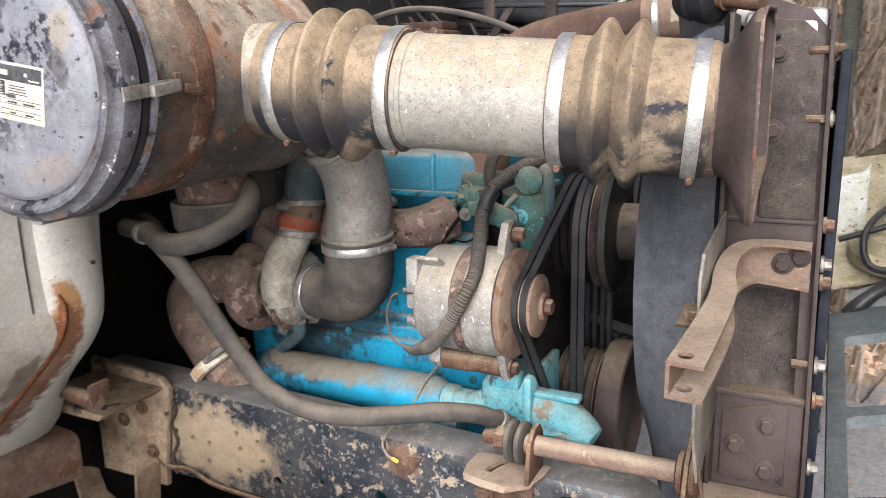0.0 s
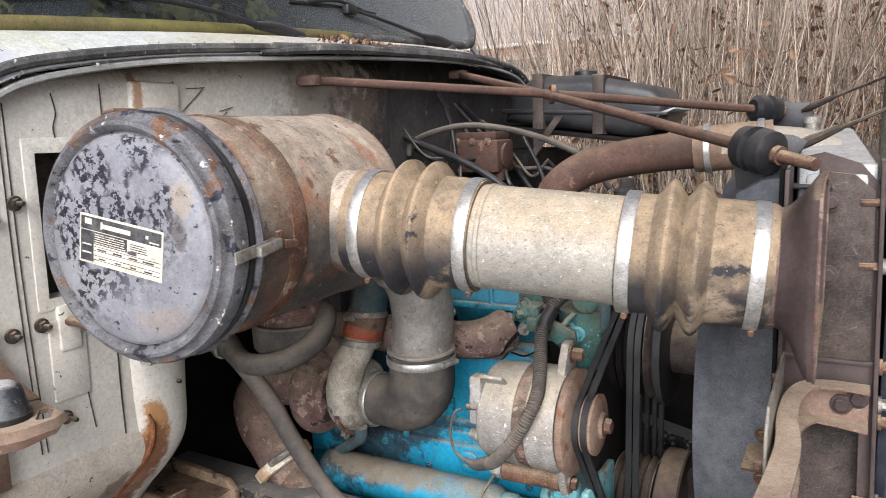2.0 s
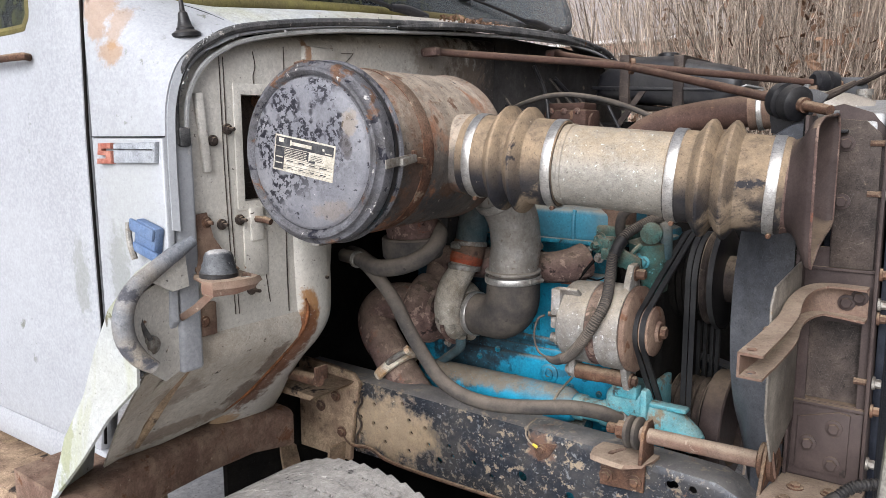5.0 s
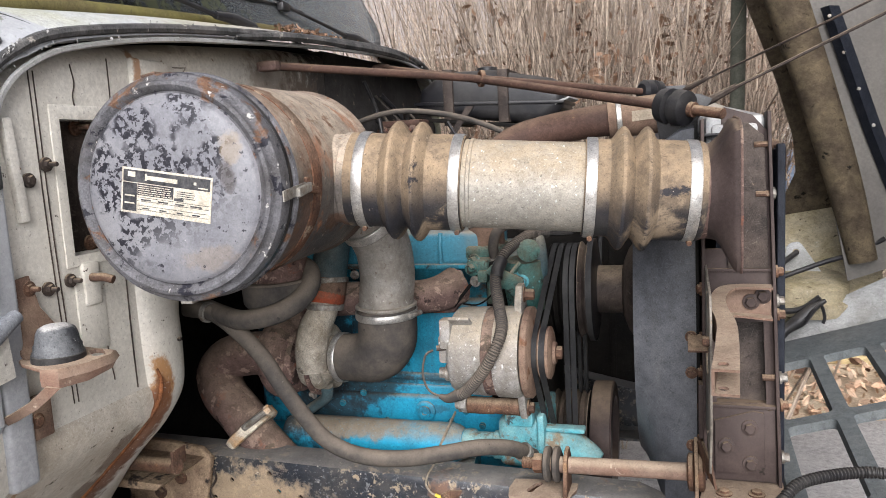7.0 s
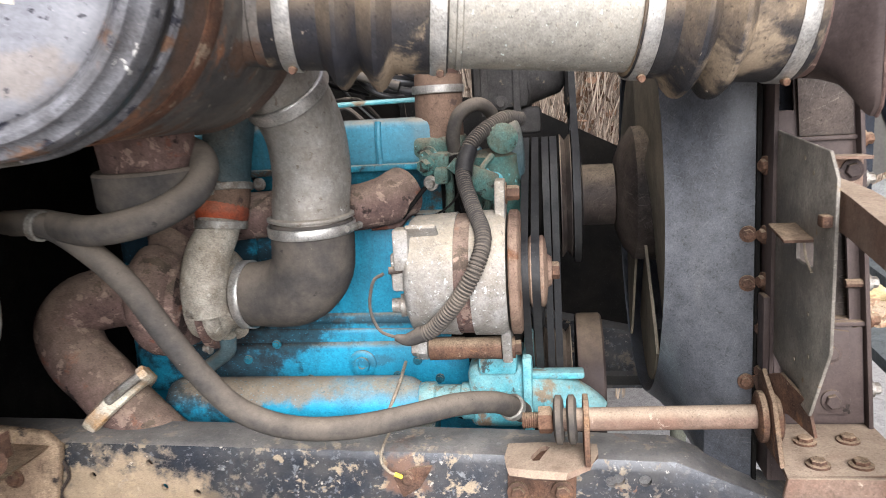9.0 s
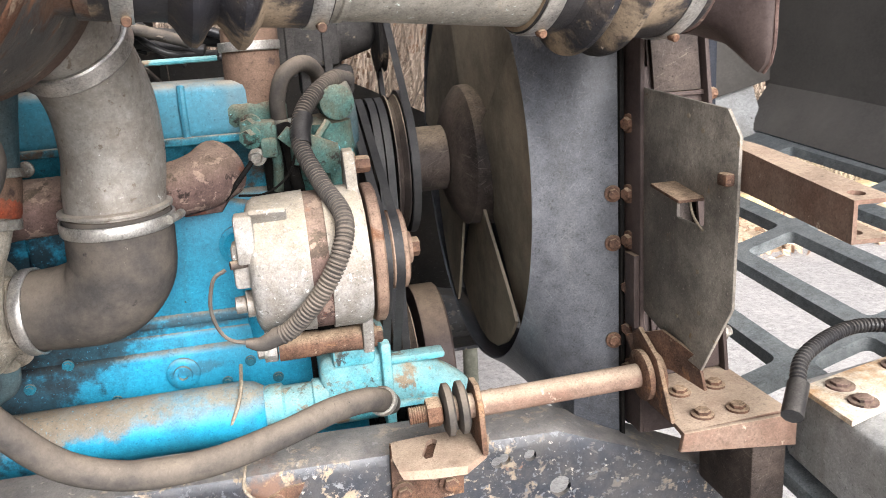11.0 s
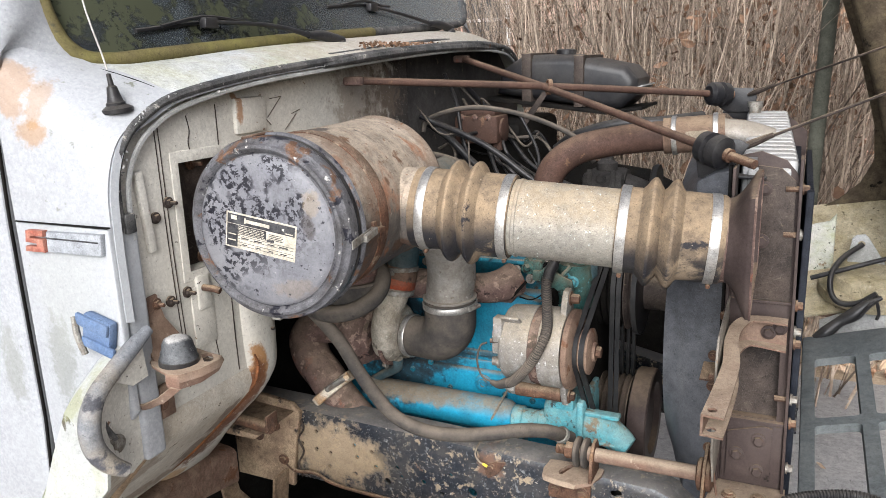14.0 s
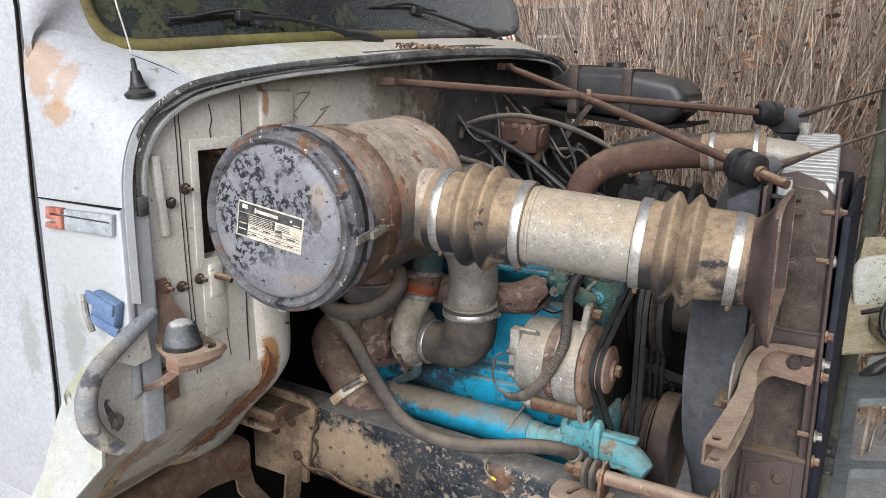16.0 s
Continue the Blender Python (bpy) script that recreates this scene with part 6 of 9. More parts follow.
part("silicone_sleeve", pipe([(-0.953, 1.222, 1.279), (-0.952, 1.225, 1.29), (-0.950, 1.229, 1.305)], [0.041, 0.044, 0.043], 28), M_ORANGE, hose_o, "orange silicone sleeve")
part("dusty_sleeve", pipe([(-0.950, 1.228, 1.300), (-0.948, 1.232, 1.318), (-0.945, 1.236, 1.340)], [0.0425, 0.0435, 0.0425], 28), M_DUSTHOSE, hose_o)
part("upper_pipe", pipe([(-0.946, 1.235, 1.33), (-0.938, 1.25, 1.41), (-0.93, 1.29, 1.50), (-0.93, 1.36, 1.55), (-0.93, 1.5, 1.56)], 0.041, 28), M_GREYPIPE, hose_o, "blue-grey charge pipe")
part("hose_clamp", ring_band((-0.953, 1.2195, 1.272), (0.05, 0.15, 1), 0.0405, 0.014, 0.002), M_ZINC, hose_o)
part("hose_clamp", ring_band((-0.946, 1.234, 1.332), (-0.05, 0.15, 1), 0.0432, 0.012, 0.002), M_ZINC, hose_o)
part("clamp_lug", box((-0.975, 1.185, 1.325), (-0.945, 1.197, 1.340), 0.003), M_ZINC, hose_o)
exh = thing("exhaust_pipe", (-1.17, 1.18, 0.80), "rusty brown exhaust elbow with a corroded V-band clamp", "exhaust pipe")
part("elbow", pipe([(-1.105, 1.232, 1.150), (-1.15, 1.228, 1.152), (-1.215, 1.215, 1.142), (-1.245, 1.20, 1.105), (-1.222, 1.182, 1.058), (-1.172, 1.168, 1.015), (-1.14, 1.162, 0.98)], [0.052, 0.053, 0.054, 0.055, 0.054, 0.053, 0.053], 32), M_IRON, exh)
part("lower_pipe", pipe([(-1.15, 1.164, 0.99), (-1.10, 1.165, 0.935), (-1.04, 1.17, 0.87), (-0.98, 1.18, 0.80)], 0.049, 32), M_IRON, exh)
vb = part("v_band", ring_band((-1.143, 1.163, 0.984), (0.66, 0.0, -0.75), 0.0545, 0.028, 0.009), M_RUSTWHITE, exh, "corroded V-band clamp")
part("clamp_bolt", pipe([(-1.125, 1.100, 1.008), (-1.095, 1.105, 1.030), (-1.070, 1.115, 1.048)], 0.008, 8), M_ZINC, vb)
part("clamp_nut", bolt((-1.072, 1.114, 1.046), (0.7, 0.3, 0.5), 0.012, 0.014, washer=False), M_RUSTWHITE, vb)
part("rusted_flange", lathe((-1.105, 1.232, 1.15), (-1, 0, 0), [(0, 0.04), (0, 0.066), (0.014, 0.068), (0.016, 0.04)], 32), M_IRON, exh)
whole("turbo_oil_line", pipe([(-0.962, 1.215, 1.080), (-0.968, 1.222, 1.052), (-0.995, 1.24, 1.030), (-1.04, 1.265, 1.000), (-1.09, 1.29, 0.965)], [0.015, 0.014, 0.013, 0.013, 0.013], 12), M_GREYPIPE, "blue painted turbo oil drain line", "pipe")
man = thing("exhaust_manifold", (-0.85, 1.31, 1.24), "rusty brown cast iron exhaust manifold on the engine", "manifold")
part("runner", pipe([(-1.08, 1.30, 1.26), (-0.98, 1.30, 1.272), (-0.85, 1.298, 1.278), (-0.74, 1.292, 1.282), (-0.69, 1.305, 1.29), (-0.665, 1.34, 1.30)], [0.05, 0.043, 0.040, 0.040, 0.043, 0.046], 24), M_IRON, man)
part("flange", slab([(-0.722, 1.236), (-0.668, 1.238), (-0.650, 1.262), (-0.655, 1.292), (-0.674, 1.328), (-0.690, 1.334), (-0.706, 1.326), (-0.722, 1.30)], "y", 1.318, 1.345, 0.005), M_IRON, man)
part("bolt", bolt((-0.688, 1.315, 1.314), (0, -1, 0), 0.009, 0.009), M_IRON, man)
part("riser", pipe([(-1.065, 1.25, 1.19), (-1.07, 1.275, 1.225), (-1.08, 1.30, 1.26)], 0.045, 20), M_IRON, man)

# ---------- engine ----------
eng = thing("engine_block", (-0.85, 1.5, 0.62), "blue painted diesel engine block, dusty and oil-stained, shade painted behind the turbo", "engine")
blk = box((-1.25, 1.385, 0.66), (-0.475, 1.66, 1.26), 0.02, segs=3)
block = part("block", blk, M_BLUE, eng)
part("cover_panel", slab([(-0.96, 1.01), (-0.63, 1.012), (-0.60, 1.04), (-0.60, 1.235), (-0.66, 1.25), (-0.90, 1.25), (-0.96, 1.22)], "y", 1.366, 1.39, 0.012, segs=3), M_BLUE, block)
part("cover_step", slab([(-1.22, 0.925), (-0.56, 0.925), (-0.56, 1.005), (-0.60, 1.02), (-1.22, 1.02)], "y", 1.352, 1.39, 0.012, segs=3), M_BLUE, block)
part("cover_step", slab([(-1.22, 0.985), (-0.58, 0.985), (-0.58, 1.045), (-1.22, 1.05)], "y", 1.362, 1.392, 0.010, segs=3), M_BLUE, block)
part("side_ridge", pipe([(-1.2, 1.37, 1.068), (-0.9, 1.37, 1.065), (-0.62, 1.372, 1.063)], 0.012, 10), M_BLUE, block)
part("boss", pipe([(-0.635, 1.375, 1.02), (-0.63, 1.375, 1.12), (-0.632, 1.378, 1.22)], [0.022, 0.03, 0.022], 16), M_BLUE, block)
for x in (-0.853, -0.828, -0.808):
    part("cast_mark", box((x - 0.003, 1.360, 1.090), (x + 0.003, 1.368, 1.122), 0.002), M_BLUEOLD, block)
part("cast_mark", box((-0.826, 1.360, 1.104), (-0.811, 1.367, 1.110), 0.002), M_BLUEOLD, block)
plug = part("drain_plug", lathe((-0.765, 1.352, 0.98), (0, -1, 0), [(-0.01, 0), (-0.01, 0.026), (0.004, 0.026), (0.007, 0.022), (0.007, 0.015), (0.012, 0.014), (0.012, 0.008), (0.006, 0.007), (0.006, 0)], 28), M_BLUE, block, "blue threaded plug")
for x, z in ((-0.70, 0.955), (-0.87, 0.95), (-0.99, 0.99), (-0.66, 0.985), (-0.62, 0.95), (-0.93, 1.02)):
    part("bolt", bolt((x, 1.351, z), (0, -1, 0), 0.006, 0.005), M_BLUEOLD, block)
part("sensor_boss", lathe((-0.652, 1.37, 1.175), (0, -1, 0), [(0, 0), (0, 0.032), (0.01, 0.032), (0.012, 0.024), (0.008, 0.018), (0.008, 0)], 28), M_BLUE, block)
part("cylinder_head", box((-1.25, 1.40, 1.25), (-0.52, 1.64, 1.345), 0.008), M_BLUEOLD, eng, "dull blue cylinder head")
part("head_gasket", box((-1.25, 1.392, 1.247), (-0.52, 1.65, 1.254)), M_DARK, eng)
vc = part("valve_cover", box((-1.24, 1.358, 1.343), (-0.60, 1.64, 1.428), 0.016, segs=3), M_COVER, eng, "blue valve cover")
part("cover_flange", box((-1.25, 1.348, 1.338), (-0.592, 1.65, 1.350), 0.003), M_BLUEOLD, vc)
part("cover_rib", pipe([(-0.705, 1.357, 1.345), (-0.705, 1.353, 1.39), (-0.705, 1.362, 1.424)], 0.006, 8), M_COVER, vc)
for x in (-0.80, -0.66, -0.93):
    part("bolt", bolt((x, 1.347, 1.325), (0, -1, 0), 0.008, 0.007), M_ZINC, eng)
# cover's near-black stands in for the unlit void beside the alternator
part("front_cover", box((-0.60, 1.355, 0.86), (-0.462, 1.66, 1.335), 0.018, segs=3), M_DARK, eng, "front gear cover coloured near-black for the dark void behind the belts")
part("oil_pan", box((-1.25, 1.40, 0.55), (-0.50, 1.62, 0.665), 0.02), M_BLUEOLD, eng)
# oil cooler
oc = thing("oil_cooler", (-0.80, 1.26, 0.895), "long blue painted oil cooler tube dusted tan", "oil cooler")
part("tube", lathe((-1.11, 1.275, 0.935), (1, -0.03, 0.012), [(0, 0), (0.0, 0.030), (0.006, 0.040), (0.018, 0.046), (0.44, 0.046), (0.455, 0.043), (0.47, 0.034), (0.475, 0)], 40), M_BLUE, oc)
part("collar", lathe((-0.645, 1.262, 0.942), (1, 0, 0), [(0, 0), (0, 0.030), (0.012, 0.033), (0.03, 0.033), (0.034, 0.028), (0.075, 0.028), (0.078, 0.032), (0.10, 0.032), (0.105, 0)], 30), M_PALEBLUE, oc, "pale blue end collar")
part("lower_tube", pipe([(-0.95, 1.30, 0.875), (-0.75, 1.295, 0.875), (-0.62, 1.29, 0.875)], 0.028, 18), M_BLUEOLD, oc)
part("tie_wire", pipe([(-0.672, 1.30, 1.00), (-0.672, 1.235, 0.985), (-0.684, 1.218, 0.955), (-0.70, 1.225, 0.925)], 0.003, 6), M_WIRE, oc)
# water pump / lower housing
wpmp = thing("coolant_pump", (-0.44, 1.27, 0.87), "pale blue coolant pump housing with chalky paint", "pump")
part("housing", box((-0.555, 1.235, 0.90), (-0.455, 1.40, 1.015), 0.018, segs=3), M_PALEBLUE, wpmp)
part("flange", box((-0.462, 1.225, 0.885), (-0.446, 1.40, 1.03), 0.005), M_PALEBLUE, wpmp)
part("snout", pipe([(-0.45, 1.275, 0.955), (-0.40, 1.27, 0.945), (-0.355, 1.262, 0.925), (-0.335, 1.258, 0.915)], [0.042, 0.040, 0.034, 0.026], 24), M_PALEBLUE, wpmp)
part("rib", box((-0.45, 1.245, 0.985), (-0.36, 1.275, 0.997), 0.004), M_PALEBLUE, wpmp)
part("rib", box((-0.45, 1.228, 0.92), (-0.365, 1.24, 0.93), 0.003), M_PALEBLUE, wpmp)
part("upper_lug", box((-0.535, 1.225, 1.0), (-0.47, 1.26, 1.035), 0.008), M_PALEBLUE, wpmp)

# ---------- alternator ----------
alt = thing("alternator", (-0.55, 1.20, 1.05), "oxidised aluminium alternator with a brown centre band", "alternator")
AC = Vector((-0.63, 1.200, 1.182))
part("rear_housing", lathe(AC, (1, 0, 0), [(0.0, 0.0), (0.0, 0.078), (0.004, 0.088), (0.012, 0.094), (0.078, 0.0975), (0.08, 0)], 56), M_ALT, alt)
part("centre_band", lathe(AC, (1, 0, 0), [(0.078, 0.05), (0.078, 0.095), (0.104, 0.095), (0.104, 0.05)], 56), M_IRON, alt, "rust-brown stator band")
part("front_housing", lathe(AC, (1, 0, 0), [(0.102, 0.0), (0.102, 0.0985), (0.145, 0.0985), (0.155, 0.092), (0.157, 0)], 56), M_ALT, alt)
part("fan_disc", lathe(AC, (1, 0, 0), [(0.159, 0.0), (0.159, 0.096), (0.161, 0.098), (0.172, 0.098), (0.175, 0.094), (0.177, 0.05), (0.177, 0)], 48), M_BRKT, alt, "rusty fan disc")
pul = part("pulley", lathe(AC, (1, 0, 0), [(0.17, 0.0), (0.176, 0.056), (0.178, 0.056), (0.184, 0.047), (0.190, 0.056), (0.193, 0.056), (0.199, 0.047), (0.205, 0.056), (0.210, 0.056), (0.213, 0.050), (0.216, 0.026), (0.222, 0.022), (0.222, 0.0)], 48), M_BRKT, alt, "brown two-groove pulley")
part("pulley_nut", bolt((-0.41, 1.200, 1.182), (1, 0, 0), 0.014, 0.014), M_RUSTY, pul)
part("lug", slab([(1.185, 1.09), (1.235, 1.09), (1.225, 1.055), (1.212, 1.04), (1.195, 1.04), (1.180, 1.055)], "x", -0.625, -0.61, 0.003), M_ALT, alt)
part("lug", slab([(1.165, 1.10), (1.235, 1.10), (1.225, 1.055), (1.212, 1.035), (1.190, 1.035), (1.178, 1.055)], "x", -0.49, -0.474, 0.003), M_ALT, alt)
part("pivot_tube", lathe((-0.608, 1.198, 1.058), (1, 0, 0), [(0, 0.010), (0, 0.019), (0.055, 0.0185), (0.06, 0.017), (0.112, 0.0185), (0.117, 0.019), (0.117, 0.01)], 24), M_RUSTY, alt, "rusty pivot sleeve")
part("pivot_bolt", bolt((-0.626, 1.198, 1.058), (-1, 0, 0), 0.012, 0.012), M_ZINC, alt)
part("pivot_bolt", bolt((-0.472, 1.198, 1.058), (1, 0, 0), 0.012, 0.012), M_RUSTY, alt)
part("adjust_ear", slab([(1.17, 1.262), (1.245, 1.258), (1.238, 1.30), (1.225, 1.328), (1.200, 1.326), (1.185, 1.30)], "x", -0.492, -0.476, 0.003), M_ALT, alt)
part("ear_bolt", bolt((-0.476, 1.214, 1.305), (1, 0, 0), 0.012, 0.022), M_RUSTY, alt)
part("terminal_block", box((-0.65, 1.13, 1.17), (-0.625, 1.165, 1.23), 0.006), M_ALT, alt)
part("terminal_post", lathe((-0.628, 1.15, 1.145), (-1, -0.1, 0), [(0, 0), (0, 0.018), (0.012, 0.018), (0.013, 0.012), (0.026, 0.011), (0.027, 0)], 18), M_ZINC, alt)
part("terminal_post", pipe([(-0.632, 1.132, 1.205), (-0.652, 1.126, 1.205)], 0.006, 10), M_DKBROWN, alt)
part("corner_lug", box((-0.642, 1.118, 1.205), (-0.618, 1.15, 1.268), 0.004), M_ALT, alt)
part("casting_ridge", box((-0.622, 1.115, 1.255), (-0.575, 1.16, 1.263), 0.003, turn=Matrix.Rotation(radians(-35), 4, "X")), M_ALT, alt)
strap = whole("adjusting_bracket", slab([(-0.515, 1.29), (-0.50, 1.285), (-0.485, 1.30), (-0.49, 1.33), (-0.56, 1.36), (-0.575, 1.345)], "y", 1.27, 1.28, 0.002), M_TEAL, "grimy steel alternator adjusting bracket", "bracket")

# corrugated conduit over the alternator
cond = thing("wire_conduit", (-0.56, 1.15, 1.10), "dusty black corrugated wire conduit over the alternator", "conduit")
cpath = [(-0.455, 1.40, 1.415), (-0.485, 1.35, 1.418), (-0.53, 1.285, 1.385), (-0.545, 1.245, 1.34), (-0.525, 1.18, 1.29), (-0.505, 1.115, 1.255), (-0.515, 1.085, 1.215), (-0.545, 1.085, 1.165), (-0.585, 1.10, 1.12), (-0.61, 1.108, 1.108)]
part("conduit", pipe(cpath, 0.0105, 14, 6, ridges=0.0022, pitch=0.0052), M_HOSE, cond)
part("taped_end", pipe([(-0.60, 1.105, 1.112), (-0.625, 1.108, 1.102), (-0.645, 1.11, 1.105)], [0.013, 0.010, 0.005], 12), M_HOSE, cond)
part("loose_wire", pipe([(-0.635, 1.11, 1.103), (-0.668, 1.112, 1.115), (-0.682, 1.115, 1.15), (-0.675, 1.118, 1.19), (-0.658, 1.12, 1.202)], 0.0026, 8), M_HOSE, cond)
part("tape_wrap", pipe([(-0.535, 1.272, 1.372), (-0.542, 1.255, 1.352), (-0.543, 1.242, 1.335)], 0.0145, 12), M_BLACK, cond, "black tape wrap")

# ---------- fittings at the front of the engine ----------
fit1 = thing("fuel_filter_head", (-0.55, 1.33, 1.25), "grimy green-blue fuel fittings and housings on the engine front", "engine fitting")
part("body", box((-0.612, 1.295, 1.331), (-0.574, 1.345, 1.368), 0.006), M_TEAL, fit1)
part("cap", lathe((-0.485, 1.33, 1.385), (0.15, -1, 0.05), [(-0.03, 0), (-0.03, 0.022), (0.0, 0.022), (0.004, 0.026), (0.018, 0.026), (0.02, 0.022), (0.02, 0)], 24), M_TEAL, fit1, "round threaded cap")
part("cylinder", lathe((-0.505, 1.37, 1.24), (0, -0.1, 1), [(0, 0), (0, 0.045), (0.06, 0.05), (0.12, 0.045), (0.13, 0)], 28), M_TEAL, fit1)
part("neck", pipe([(-0.470, 1.37, 1.29), (-0.468, 1.365, 1.34), (-0.472, 1.37, 1.39), (-0.48, 1.385, 1.42)], [0.017, 0.020, 0.020, 0.016], 16), M_GREYPIPE, fit1, "blue-grey water neck")
part("banjo", box((-0.60, 1.29, 1.315), (-0.575, 1.33, 1.345), 0.006), M_TEAL, fit1)
part("banjo", box((-0.558, 1.29, 1.30), (-0.535, 1.325, 1.335), 0.006), M_TEAL, fit1)
part("banjo_bolt", bolt((-0.61, 1.315, 1.362), (-0.4, -1, 0), 0.012, 0.016), M_TEAL, fit1)
part("banjo_bolt", bolt((-0.50, 1.315, 1.315), (0.1, -1, 0), 0.011, 0.014), M_PALEBLUE, fit1)
part("link_plate", slab([(-0.529, 1.345), (-0.503, 1.348), (-0.496, 1.30), (-0.506, 1.278), (-0.522, 1.282), (-0.533, 1.31)], "y", 1.322, 1.345, 0.005), M_TEAL, fit1)
part("plate_bolt", bolt((-0.513, 1.321, 1.328), (0, -1, 0), 0.010, 0.008), M_PALEBLUE, fit1)
part("plate_bolt", bolt((-0.512, 1.321, 1.294), (0, -1, 0), 0.006, 0.006), M_TEAL, fit1)
part("union_nut", bolt((-0.612, 1.30, 1.347), (-0.5, -1, 0), 0.012, 0.016), M_TEAL, fit1)
part("union_nut", bolt((-0.606, 1.298, 1.318), (-0.2, -1, -0.1), 0.009, 0.012), M_ZINC, fit1)
part("elbow", pipe([(-0.575, 1.315, 1.35), (-0.556, 1.305, 1.352), (-0.548, 1.30, 1.33), (-0.547, 1.305, 1.30)], [0.010, 0.011, 0.011, 0.009], 12), M_DARK, fit1, "grimy black elbow")
part("collar_nut", bolt((-0.567, 1.33, 1.345), (0, -0.1, 1), 0.014, 0.02, washer=False), M_ZINC, fit1)
part("stub_line", pipe([(-0.58, 1.33, 1.335), (-0.578, 1.328, 1.30), (-0.582, 1.335, 1.26)], 0.008, 10), M_TEAL, fit1)
part("stub_line", pipe([(-0.56, 1.34, 1.34), (-0.556, 1.335, 1.29), (-0.55, 1.345, 1.25)], 0.010, 10), M_DARK, fit1)
part("hanging_wire", pipe([(-0.548, 1.29, 1.33), (-0.565, 1.285, 1.29), (-0.60, 1.29, 1.265), (-0.64, 1.31, 1.262)], 0.002, 6), M_DARK, fit1)
part("fuel_line", pipe([(-0.60, 1.30, 1.33), (-0.625, 1.29, 1.30), (-0.66, 1.30, 1.26)], 0.004, 8), M_DARK, fit1)
part("small_pipe", pipe([(-0.50, 1.30, 1.36), (-0.52, 1.285, 1.33), (-0.51, 1.29, 1.28), (-0.53, 1.31, 1.25)], 0.006, 8), M_TEAL, fit1)
th = thing("thermostat_hose", (-0.60, 1.40, 1.42), "tan dusty radiator hose stub with a steel clamp", "hose")
part("hose", pipe([(-0.60, 1.40, 1.385), (-0.60, 1.40, 1.44), (-0.598, 1.402, 1.50)], 0.043, 28), M_DUSTHOSE, th)
part("clamp", ring_band((-0.60, 1.40, 1.475), (0, 0, 1), 0.0435, 0.014, 0.002), M_STEEL, th)
part("housing", box((-0.645, 1.355, 1.355), (-0.555, 1.45, 1.395), 0.01), M_TEAL, th)
part("bypass_hose", pipe([(-0.568, 1.345, 1.36), (-0.568, 1.33, 1.395), (-0.555, 1.325, 1.43), (-0.525, 1.34, 1.445), (-0.505, 1.37, 1.43), (-0.50, 1.39, 1.40)], 0.012, 14), M_HOSE, th, "grey bypass hose")
uh = thing("upper_radiator_pipe", (-0.40, 1.45, 1.50), "rust-brown steel radiator pipe with a tan clamped hose end", "radiator pipe")
part("pipe", pipe([(-0.598, 1.402, 1.49), (-0.597, 1.405, 1.54), (-0.575, 1.415, 1.595), (-0.52, 1.43, 1.635), (-0.44, 1.445, 1.655), (-0.34, 1.455, 1.668), (-0.26, 1.46, 1.673)], 0.037, 28), M_PIPE, uh)
part("hose_end", pipe([(-0.31, 1.457, 1.67), (-0.24, 1.462, 1.675), (-0.17, 1.468, 1.68)], 0.044, 28), M_DUSTHOSE, uh, "tan rubber hose end")
part("hose_clamp", ring_band((-0.285, 1.459, 1.672), (1, 0.06, 0.07), 0.0445, 0.012, 0.002), M_STEEL, uh)
part("hose_clamp", ring_band((-0.19, 1.466, 1.679), (1, 0.06, 0.07), 0.0445, 0.012, 0.002), M_STEEL, uh)
part("paper_tag", loft([[(-0.255, 1.4175, 1.662), (-0.255, 1.416, 1.685)], [(-0.205, 1.4205, 1.666), (-0.205, 1.419, 1.689)]], 0.0008), M_WIRE, uh, "faded tan tag")
part("outlet", pipe([(-0.18, 1.467, 1.679), (-0.12, 1.475, 1.672), (-0.07, 1.485, 1.655)], 0.034, 24), M_ALUPIPE, uh)
ps = thing("power_steering_pump", (-0.46, 1.62, 1.42), "black grimy belt-driven pump behind the valve cover", "pump")
part("body", box((-0.56, 1.60, 1.43), (-0.44, 1.74, 1.55), 0.02), M_GRIME, ps)
part("nose", lathe((-0.44, 1.67, 1.49), (1, 0, 0), [(0, 0), (0, 0.05), (0.03, 0.04), (0.06, 0.03), (0.08, 0)], 24), M_GRIME, ps)
part("strap", box((-0.54, 1.594, 1.42), (-0.525, 1.60, 1.56), 0.002), M_GRIME, ps)
part("strap", box((-0.475, 1.594, 1.42), (-0.46, 1.60, 1.56), 0.002), M_GRIME, ps)
part("foot", box((-0.52, 1.62, 1.38), (-0.42, 1.70, 1.435), 0.01), M_GRIME, ps)
part("pulley", lathe((-0.37, 1.67, 1.49), (1, 0, 0), [(0, 0), (0, 0.075), (0.008, 0.065), (0.016, 0.075), (0.018, 0)], 32), M_GRIME, ps)
part("cap", lathe((-0.50, 1.67, 1.55), (0, 0, 1), [(0, 0), (0, 0.03), (0.02, 0.03), (0.03, 0.018), (0.05, 0.015), (0.05, 0)], 20), M_GRIME, ps)

part("flange_ring", lathe((-0.44, 1.67, 1.49), (1, 0, 0), [(-0.02, 0), (-0.02, 0.062), (-0.008, 0.064), (0.0, 0.062), (0.0, 0)], 28), M_GRIME, ps)
for z in (1.445, 1.535):
    part("bolt", bolt((-0.50, 1.594, z), (0, -1, 0), 0.010, 0.009), M_GRIME, ps)

# ---------- pulleys, belts, fan ----------
FY, FZ = 1.50, 1.262
CZ = 0.885


